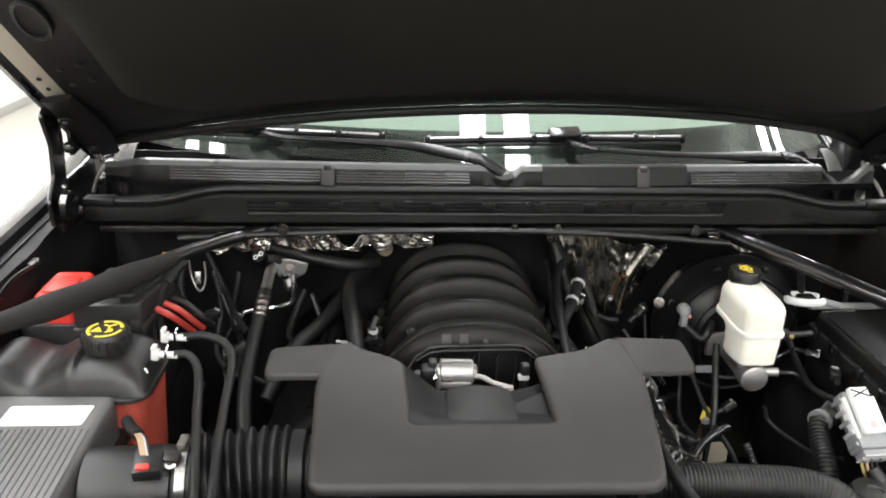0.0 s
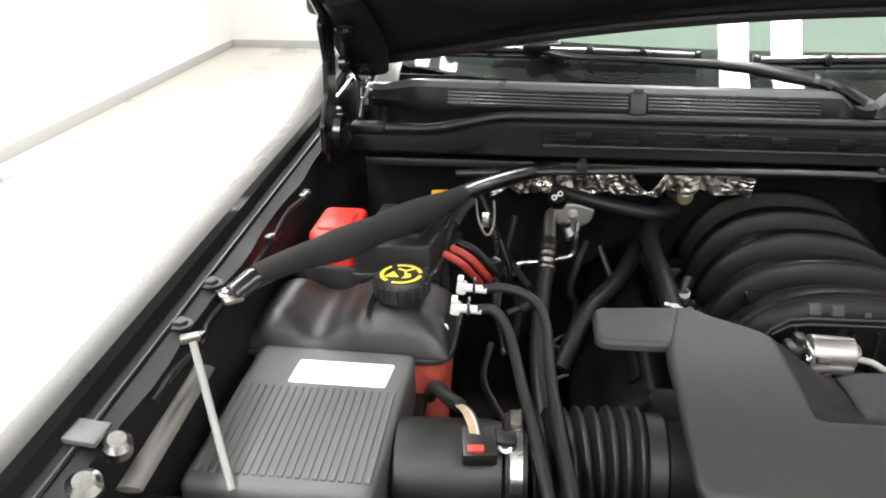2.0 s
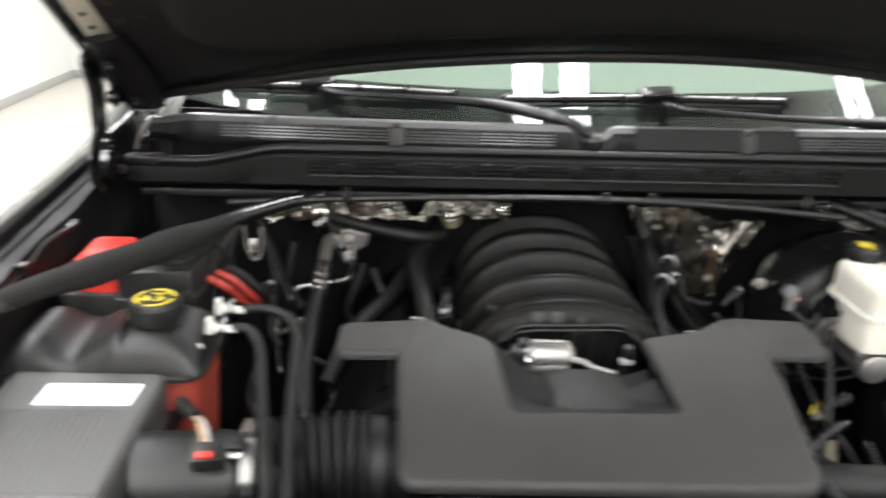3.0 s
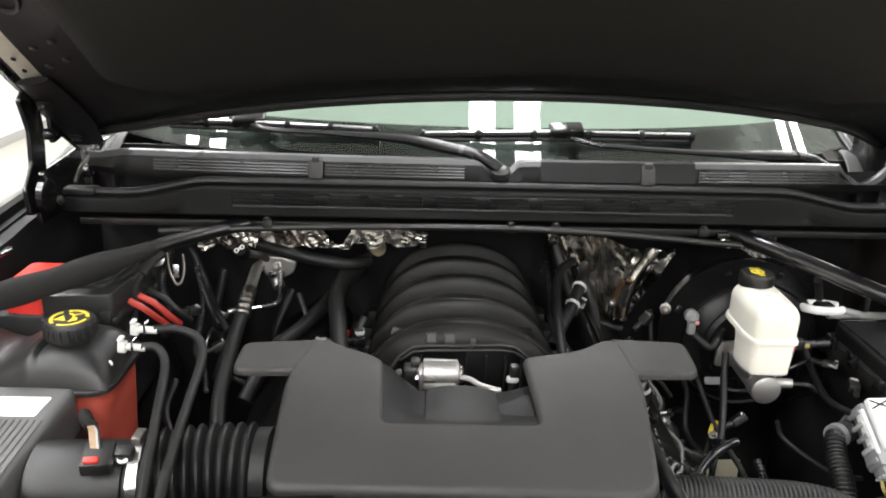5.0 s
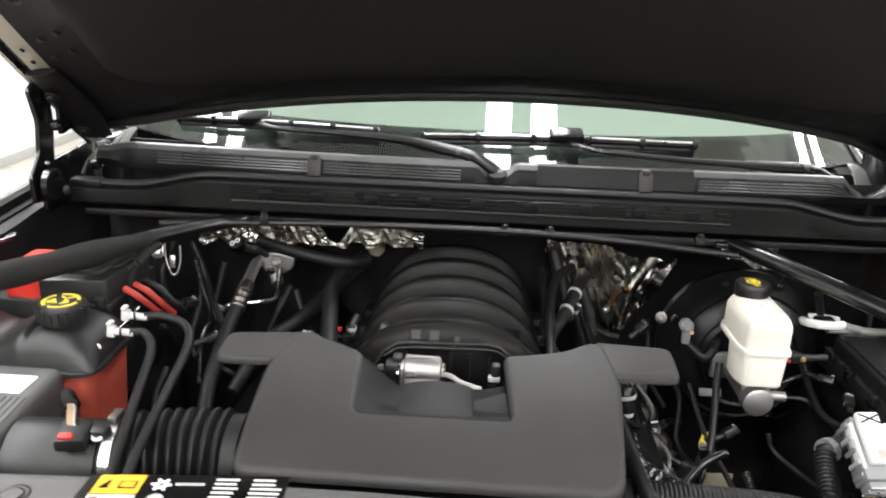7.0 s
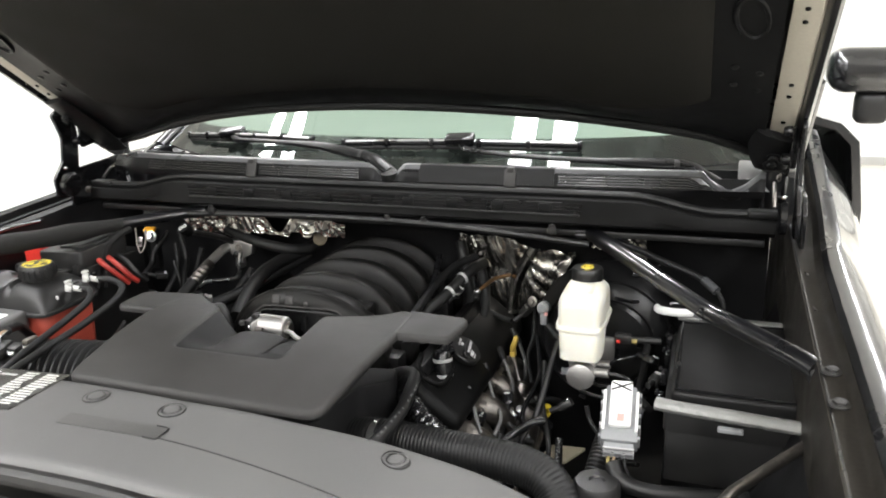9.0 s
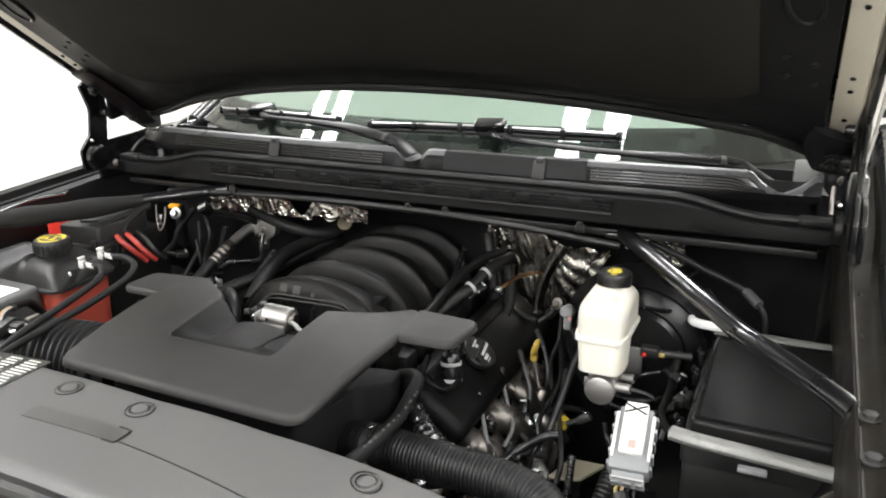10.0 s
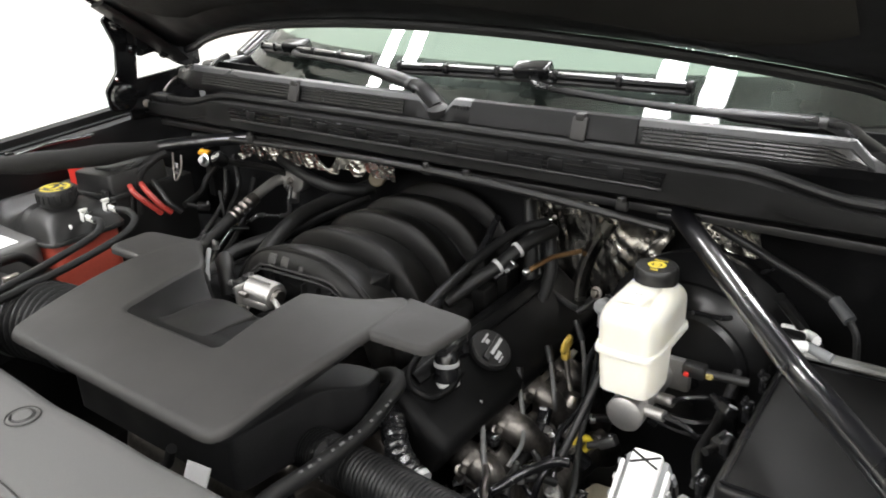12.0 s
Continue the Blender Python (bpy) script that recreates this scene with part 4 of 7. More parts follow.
def arch(y, u):
    """The intake manifold's skin: u runs from one foot over the top to the other."""
    t = (y - MAN_FRONT) / (MAN_BACK - MAN_FRONT)
    w = 0.161 - 0.010 * t
    top = 1.154
    foot = 0.990
    phase = (t * 4.0) % 1.0  # each runner stands up steeply to a crest, then falls away slowly
    rib = math.cos(math.pi / 2 * phase / 0.84) ** 0.9 if phase < 0.84 else math.sin(math.pi / 2 * (phase - 0.84) / 0.16) ** 0.9
    a = math.pi * u
    swell = 0.034 * (rib - 0.72) * math.sin(a) ** 0.3 if 0 < u < 1 else 0
    cx = -0.066 + 0.004 * t
    ex = 0.86
    c, sn = math.cos(a), math.sin(a)
    x = cx - (w + swell) * math.copysign(abs(c) ** ex, c)
    z = foot + (top - foot + swell) * abs(sn) ** ex
    return Vector((x, y, z))


def build_manifold():
    man = thing("intake_manifold", (-0.07, -0.13, 1.0), "ribbed matt black plastic intake manifold", "intake manifold")
    part("runner_shell", sheet(lambda y, u: arch(y, u), steps(MAN_FRONT, MAN_BACK, 170), steps(0, 1, 44), 0.004, True), MANIFOLD, man, "ribbed black plastic shell")
    rim = [arch(MAN_FRONT + 0.002, u) + Vector((0, -0.004, -0.004)) for u in steps(0.10, 0.90, 26)]
    part("front_rim", tube(rim, 0.0065, 10, smooth=False), MANIFOLD, man)
    lip = [Vector((x, -0.290, z)) for x, z in ((-0.186, 1.078), (-0.163, 1.116), (-0.142, 1.131), (-0.118, 1.134), (-0.005, 1.136), (0.012, 1.133), (0.032, 1.117), (0.056, 1.078))]
    part("opening_lip", tube(lip, 0.0034, 8, smooth=False), PLASTIC, man)
    part("opening_lip", tube([q + Vector((0, -0.004, -0.007)) for q in lip[1:-1]], 0.0022, 8, smooth=False), PLASTIC_DARK, man)

    def face(u, v):
        top = arch(MAN_FRONT, 0.03 + 0.94 * u)
        x = -0.066 + (top.x + 0.066) * 0.87
        rise = float(np.interp(x, [-0.205] + [q.x for q in lip] + [0.073], [1.02] + [q.z for q in lip] + [1.02]))
        return top.lerp(Vector((x, -0.290, min(rise, top.z - 0.012))), v) + Vector((0, -0.004 * math.sin(math.pi * v), 0))

    part("front_face", sheet(face, steps(0, 1, 36), steps(0, 1, 6), 0.003), MANIFOLD, man)
    # A solid black block stands for the shade under the manifold front.
    part("throat_shade", span(-0.180, 0.050, -0.278, -0.20, 1.03, 1.126, 0.006), BLACK_FILL, man, "black block for the shade in the manifold opening")
    for x, h in ((-0.115, 0.0085), (-0.087, 0.0085), (-0.052, 0.005)):
        part("boss", block((2 * h, 0.006, 2 * h), pose(x, -0.2915, 1.1370, -24), 0.0028, 3), PLASTIC, man)
    for x in (-0.13, -0.06, -0.03, 0.0, 0.025):
        part("web", span(x - 0.0015, x + 0.0015, -0.287, -0.276, 1.05, 1.112), PLASTIC_DARK, man)
    for k in range(5):
        for s in (0, 1):
            q = arch(-0.24 + 0.075 * k, 0.0 if s == 0 else 1.0)
            part("port_flange", span(q.x - 0.022, q.x + 0.022, q.y - 0.022, q.y + 0.022, 0.985, 1.04, 0.008), PLASTIC_DARK, man)
    return man


COVER = [(-0.304, -0.619), (0.146, -0.625), (0.174, -0.409), (0.170, -0.302), (0.150, -0.290), (0.128, -0.303), (0.097, -0.327), (0.045, -0.344), (0.015, -0.352), (0.0205, -0.512),
         (-0.175, -0.511), (-0.182, -0.366), (-0.206, -0.346), (-0.244, -0.322), (-0.264, -0.303), (-0.290, -0.306), (-0.312, -0.411)]
COVER_TOP = 1.118


def cover_rise(x, y):
    """The cover climbs towards the windshield and is crowned between its ends."""
    return 0.10 * (y + 0.62) + 0.012 * max(0.0, 1 - ((y + 0.470) / 0.155) ** 2)


def crowned(outline, z0, z1, bevel, seg):
    """A slab cut into strips that follow the cover's crown."""
    bm = slab(outline, z0, z1, bevel, seg)
    for y in steps(-0.605, -0.305, 20):
        bmesh.ops.bisect_plane(bm, geom=bm.verts[:] + bm.edges[:] + bm.faces[:], plane_co=(0, y, 0), plane_no=(0, 1, 0))
    for v in bm.verts:
        v.co.z += cover_rise(v.co.x, v.co.y)
    return bm


def build_engine_cover():
    cov = thing("engine_cover", (-0.08, -0.43, 1.03), "matt dark grey plastic engine cover with a recessed scoop", "engine cover")
    part("top_shell", crowned(round_outline(COVER, [0.022, 0.030, 0.03, 0.015, 0.015, 0.02, 0.02, 0.02, 0.022, 0.010, 0.010, 0.022, 0.02, 0.02, 0.015, 0.015, 0.03], 5), 1.1065, COVER_TOP, 0.0085, 5), PLASTIC, cov, "matt grey moulded top shell")
    for pts in ([(0.160, -0.3945), (0.260, -0.392), (0.268, -0.296), (0.156, -0.2885)], [(-0.262, -0.301), (-0.390, -0.314), (-0.390, -0.399), (-0.304, -0.3975)]):
        part("wing", crowned(round_outline(pts, [0.004, 0.018, 0.018, 0.004], 4), 1.1055, COVER_TOP - 0.0012, 0.006, 3), PLASTIC, cov, "side wing of the cover")

    def floor_at(x, y):
        """The recess drops behind its front edge and then falls gently towards the throttle."""
        side = min(1.0, max(0.0, (x + 0.180) / 0.050))  # the passenger side ramps down from the rim
        return COVER_TOP + cover_rise(x, y) - 0.0032 - (0.0018 + 0.014 * smoothstep(-0.512, -0.465, y) + 0.017 * smoothstep(-0.47, -0.37, y)) * side

    def recess(x, v):
        back = -0.402 + 0.036 * min(1.0, abs(x + 0.077) / 0.10) ** 2  # the mouth round the throttle is bowed
        y = -0.516 + (back + 0.516) * v
        return Vector((x, y, floor_at(x, y) - 0.010 * smoothstep(0.94, 1.0, v)))

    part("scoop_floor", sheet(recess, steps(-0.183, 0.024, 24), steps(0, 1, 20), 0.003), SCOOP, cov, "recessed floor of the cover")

    def duct(u, v):
        """The duct's arched roof between two seams."""
        y = -0.514 + 0.110 * v
        x = -0.124 + 0.098 * u
        bow = math.sqrt(max(0.0, 1 - (2 * u - 1) ** 2))
        rise = COVER_TOP + cover_rise(x, y) - 0.0046 - 0.0110 * v - floor_at(x, y)
        return Vector((x, y, floor_at(x, y) - 0.001 + rise * (0.30 * smoothstep(0.0, 0.25, bow) + 0.70 * bow ** 1.4) - 0.006 * smoothstep(0.95, 1.0, v)))

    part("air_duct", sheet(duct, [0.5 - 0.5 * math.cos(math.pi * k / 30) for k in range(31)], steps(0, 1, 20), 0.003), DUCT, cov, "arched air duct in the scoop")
    low = [(-0.275, -0.590), (0.120, -0.593), (0.140, -0.43), (0.19, -0.385), (0.18, -0.33), (0.12, -0.34), (0.02, -0.44), (-0.18, -0.44), (-0.26, -0.345), (-0.34, -0.34), (-0.35, -0.38), (-0.30, -0.42)]
    part("lower_shell", slab(round_outline([(x * 0.9 - 0.008, -0.46 + (y + 0.46) * 0.82) for x, y in low], 0.015, 4), 0.985, 1.066, 0.004, 2), CHASSIS, cov, "dark lower shell")
    part("skirt", slab(round_outline([(-0.292, -0.600), (0.138, -0.605), (0.156, -0.415), (0.135, -0.35), (0.020, -0.520), (-0.210, -0.517), (-0.26, -0.355), (-0.300, -0.42)], 0.012, 3), 1.090, 1.1050, 0.002, 2, tilt=cover_rise), CHASSIS, cov)
    return cov


def build_throttle():
    t = thing("throttle_motor", (-0.10, -0.335, 1.07), "bare cast aluminium throttle motor", "throttle")
    body = part("body", join(lathe([(0.016, 0), (0.0215, 0.002), (0.0215, 0.050), (0.0195, 0.053), (0.014, 0.055)], aim((-0.128, -0.325, 1.106), (1, 0, -0.03)), 28), block((0.050, 0.018, 0.012), pose(-0.102, -0.340, 1.088), 0.003)), ALU, t, "cast aluminium motor body")
    part("end_cap", lathe([(0.0135, 0), (0.0135, 0.004), (0.011, 0.0065), (0.004, 0.007)], aim((-0.0735, -0.325, 1.1045), (1, 0, -0.03)), 24), DULL, body, "dull end cap")
    part("ridge", block((0.048, 0.003, 0.004), pose(-0.102, -0.331, 1.1265), 0.001), ALU, body)
    plate = part("end_plate", block((0.006, 0.036, 0.046), pose(-0.130, -0.339, 1.075), 0.003), ALU, t, "square aluminium end plate")
    for y, z in ((-0.352, 1.080), (-0.352, 1.112), (-0.326, 1.112)):
        part("screw", bolt((-0.1335, y, z), (-1, 0, 0), 0.0042, 0.004), STEEL, plate)
    part("lug", join(rod((-0.124, -0.352, 1.110), (-0.110, -0.352, 1.109), 0.0042, 10), rod((-0.126, -0.356, 1.086), (-0.117, -0.356, 1.086), 0.006, 12), block((0.022, 0.006, 0.010), pose(-0.114, -0.356, 1.083, 0, -20), 0.003)), DULL, t, "bolt lugs on the plate")
    part("arm", tube([(-0.074, -0.334, 1.104), (-0.058, -0.342, 1.105), (-0.045, -0.348, 1.100), (-0.030, -0.352, 1.097), (-0.016, -0.355, 1.094)], 0.0044, 10), ALU, t, "bare bent arm")
    part("arm_foot", join(block((0.018, 0.010, 0.008), pose(-0.022, -0.357, 1.091), 0.002), bolt((-0.018, -0.362, 1.091), (0, -1, 0.3), 0.004, 0.004)), ALU, t)
    part("plug", join(block((0.022, 0.028, 0.036), pose(-0.145, -0.328, 1.083), 0.005), block((0.014, 0.018, 0.010), pose(-0.138, -0.322, 1.117), 0.003)), PLASTIC_DARK, t, "black motor plug")
    part("plug_stub", rod((-0.158, -0.335, 1.112), (-0.166, -0.336, 1.110), 0.005, 10), LID, t)
    part("bore", lathe([(0.045, 0), (0.045, 0.02), (0.038, 0.022)], aim((-0.075, -0.345, 1.040), (0, 1, 0)), 28), PLASTIC_DARK, t)
    sn = thing("manifold_sensor", (0.006, -0.335, 1.08), "black sensor with a pale nut beside the throttle", "sensor")
    part("sensor", join(block((0.014, 0.016, 0.020), pose(0.007, -0.334, 1.106), 0.004), rod((0.005, -0.334, 1.075), (0.006, -0.334, 1.11), 0.006)), PLASTIC_DARK, sn)
    part("nut", block((0.018, 0.012, 0.009), pose(0.005, -0.337, 1.099), 0.003), LIGHT_PRINT, sn, "pale nut")


def dense_flat(outline, step=0.012):
    """The closed outline again, with points at short steps."""
    out = []
    for i in range(len(outline)):
        a, b = Vector(outline[i - 1]), Vector(outline[i])
        n = max(1, int((b - a).length / step))
        out += [a.lerp(b, k / n) for k in range(n)]
    return out + [out[0]]


def build_radiator_cover():
    rc = thing("radiator_cover", (XC, -0.77, 1.0), "grey-black plastic cover over the radiator top", "cover panel")

    def height(x, y):
        return -(0.36 if x > -0.03 else 0.09) * (x + 0.03) ** 2

    back_x, back_y = (-0.63, -0.53, -0.37, -0.23, -0.12, 0.0, 0.16, 0.28, 0.40, 0.53), (-0.672, -0.676, -0.688, -0.697, -0.702, -0.709, -0.700, -0.682, -0.668, -0.672)

    def surface(x, v, lift=0.0):
        """v runs from the front edge to the back edge."""
        rear = float(np.interp(x, back_x, back_y))
        front = -0.90 + 0.05 * abs((x + 0.05) / 0.61) ** 4
        y = front + (rear - front) * v
        edge = min(v * (rear - front), (1 - v) * (rear - front), x + 0.665, 0.565 - x)
        return Vector((x, y, 1.166 + height(x, y) - 0.009 * (1 - smoothstep(0, 0.012, edge)) ** 2 + lift))

    vs = [0.0, 0.012, 0.03, 0.05] + steps(0.1, 0.9, 8) + [0.95, 0.97, 0.988, 1.0]
    top = part("panel", sheet(surface, [-0.665, -0.661, -0.656] + steps(-0.65, 0.55, 60) + [0.556, 0.561, 0.565], vs, 0.012), RADIATOR_PLASTIC, rc, "matt grey moulded panel")
    part("front_roll", tube([(x, -0.905 + 0.04 * ((x + 0.03) / 0.6) ** 4, 1.150 + height(x, 0)) for x in steps(-0.62, 0.52, 20)], 0.012, 10, smooth=False), PLASTIC_DARK, rc)
    part("front_skirt", sheet(lambda x, z: Vector((x, -0.93 + 0.02 * (z - 1.0), z + height(x, 0))), steps(-0.68, 0.62, 16), steps(1.02, 1.135, 4), 0.004), PLASTIC_DARK, rc)
    part("slot", sheet(lambda x, y: Vector((x, y, 1.1672 + height(x, y))), steps(-0.125, 0.028, 14), steps(-0.812, -0.786, 2), 0.001), LID, rc, "shallow slot panel")
    rim = round_outline([(-0.126, -0.813), (0.029, -0.813), (0.029, -0.785), (-0.126, -0.785)], 0.006, 4)
    part("slot_groove", tube([(p[0], p[1], 1.1674 + height(p[0], p[1])) for p in dense_flat(rim) if p[0] > 0.006], 0.0012, 6, smooth=False), PLASTIC_DARK, rc)
    part("seam", tube([(x, -0.808 - 0.03 * (x - 0.03), 1.1665 + height(x, 0)) for x in steps(0.03, 0.50, 24)], 0.0010, 6, smooth=False), PLASTIC_DARK, rc)
    for x, y in ((-0.126, -0.739), (0.001, -0.745), (0.301, -0.716), (-0.49, -0.725), (0.46, -0.74), (-0.36, -0.86)):
        pin = lathe([(0.0165, -0.002), (0.0165, 0.0005), (0.0135, 0.0012), (0.013, -0.001), (0.0105, -0.001), (0.010, 0.0022), (0.004, 0.0028)], pose(x, y, 1.1665 + height(x, y)), 24)
        part("push_pin", pin, RADIATOR_PLASTIC, rc, "round push pin")
        for r in (0.0172, 0.0118):
            part("pin_groove", tube([(x + r * math.cos(a), y + r * math.sin(a), 1.1668 + height(x + r * math.cos(a), y)) for a in steps(0, 2 * math.pi, 28)], 0.0011, 6, smooth=False), PLASTIC_DARK, rc)
    return height


build_engine()
build_manifold()
build_engine_cover()
build_throttle()
RC_HEIGHT = build_radiator_cover()

# ---- passenger side: filter box, tank, battery ----
def build_filter_box():
    fb = thing("air_filter_box", (-0.70, -0.515, 0.92), "black plastic air filter box with a ribbed lid", "air filter box")

    def lid_z(x, y):
        return 0.06 * (y + 0.48)

    lid = round_outline([(-0.800, -0.640), (-0.606, -0.640), (-0.600, -0.402), (-0.794, -0.398)], 0.014, 4)
    part("lid", slab(lid, 1.050, 1.115, 0.010, 4, tilt=lid_z), LID, fb, "black ribbed lid")
    rim = round_outline([(-0.812, -0.652), (-0.594, -0.652), (-0.588, -0.390), (-0.806, -0.386)], 0.014, 4)
    part("lid_rim", slab(rim, 1.040, 1.052, 0.004, 2, tilt=lid_z), PLASTIC_DARK, fb)
    low = round_outline([(-0.80, -0.64), (-0.605, -0.64), (-0.60, -0.40), (-0.795, -0.398)], 0.02, 4)
    part("lower_box", slab(low, 0.92, 1.039, 0.004, 2, tilt=lambda x, y: lid_z(x, y)), PLASTIC_DARK, fb)
    for k in range(21):
        x = -0.788 + k * 0.0087
        bm = span(x - 0.0030, x + 0.0030, -0.622, -0.482, -0.001, 0.0016, 0.0010, 1)
        for v in bm.verts:
            v.co.z += 1.115 + lid_z(0, v.co.y)
        part("rib", bm, LID, fb)
    lab = slab(round_outline([(-0.738, -0.474), (-0.625, -0.474), (-0.621, -0.431), (-0.735, -0.431)], 0.003, 2), 1.1145, 1.1158, 0.0003, 1, tilt=lid_z)
    label = part("label", lab, WHITE, fb, "white paper label")
    for k, (x0, x1) in enumerate(((-0.705, -0.690), (-0.655, -0.648), (-0.672, -0.640), (-0.72, -0.70))):
        y = (-0.438, -0.437, -0.462, -0.447)[k]
        part("print_bar", span(x0, x1, y - 0.0015, y + 0.0015, 1.1156 + lid_z(0, y), 1.1161 + lid_z(0, y)), LIGHT_PRINT, label)
    tube_ = part("sensor_tube", lathe([(0.052, 0), (0.060, 0.004), (0.060, 0.100), (0.057, 0.115)], aim((-0.605, -0.530, 1.046), (1, 0.06, 0)), 32), PLASTIC_DARK, fb, "black air flow sensor tube")
    part("sensor", join(block((0.036, 0.042, 0.018), pose(-0.512, -0.556, 1.103, 10, 0, 8), 0.004), block((0.024, 0.018, 0.014), pose(-0.486, -0.545, 1.104, 10), 0.003)), PLASTIC_DARK, tube_)
    part("sensor_lock", block((0.017, 0.008, 0.007), pose(-0.514, -0.572, 1.116, 20, 0, 6), 0.002), RED, tube_, "red connector lock")
    for k, mat in enumerate((WIRE_TAN, WIRE_TAN, WIRE_TAN, LIGHT_PRINT, RUBBER)):
        o = 0.0026 * k
        part("sensor_wire", tube([(-0.518 + o, -0.558, 1.112), (-0.524 + o, -0.545, 1.128), (-0.533 + o, -0.525, 1.130), (-0.548 + o * 0.7, -0.500, 1.122)], 0.0015, 8), mat, tube_)
    part("wire_tape", tube([(-0.536, -0.512, 1.126), (-0.552, -0.490, 1.120), (-0.570, -0.455, 1.108), (-0.582, -0.42, 1.07)], 0.0080, 12), RUBBER, tube_)
    screw = part("sensor_screw", lathe([(0.008, 0), (0.008, 0.004), (0.0066, 0.0046)], aim((-0.486, -0.552, 1.108), (0.1, -0.6, 1)), 16), STEEL, tube_)
    # Black disc for the shade inside the screw's socket.
    part("screw_socket", lathe([(0.0045, 0), (0.0045, 0.0012)], aim((-0.4856, -0.5544, 1.1115), (0.1, -0.6, 1)), 12), BLACK_FILL, screw)
    return fb


def build_intake_hose():
    h = thing("intake_hose", (-0.41, -0.505, 0.96), "corrugated black rubber intake hose", "hose")
    part("bellows", corrugated([(-0.465, -0.515, 1.048), (-0.42, -0.507, 1.049), (-0.38, -0.502, 1.050), (-0.338, -0.500, 1.050)], 0.067, 0.0150, 0.010, 32), RUBBER, h, "black corrugated bellows")
    part("collar", lathe([(0.056, 0), (0.062, 0.002), (0.062, 0.020), (0.055, 0.024), (0.055, 0.05)], aim((-0.340, -0.500, 1.048), (1, 0, 0)), 32), RUBBER, h)
    part("end_collar", lathe([(0.062, 0), (0.064, 0.002), (0.064, 0.024), (0.060, 0.026)], aim((-0.488, -0.518, 1.047), (1, 0.05, 0)), 32), RUBBER, h)
    cl = part("clamp", lathe([(0.0662, 0), (0.0668, 0.0005), (0.0668, 0.013), (0.0662, 0.0135)], aim((-0.482, -0.518, 1.047), (1, 0.05, 0)), 36), STEEL, h, "bright steel hose clamp")
    part("clamp_screw", block((0.012, 0.026, 0.010), pose(-0.476, -0.520, 1.113), 0.002), DULL, cl)


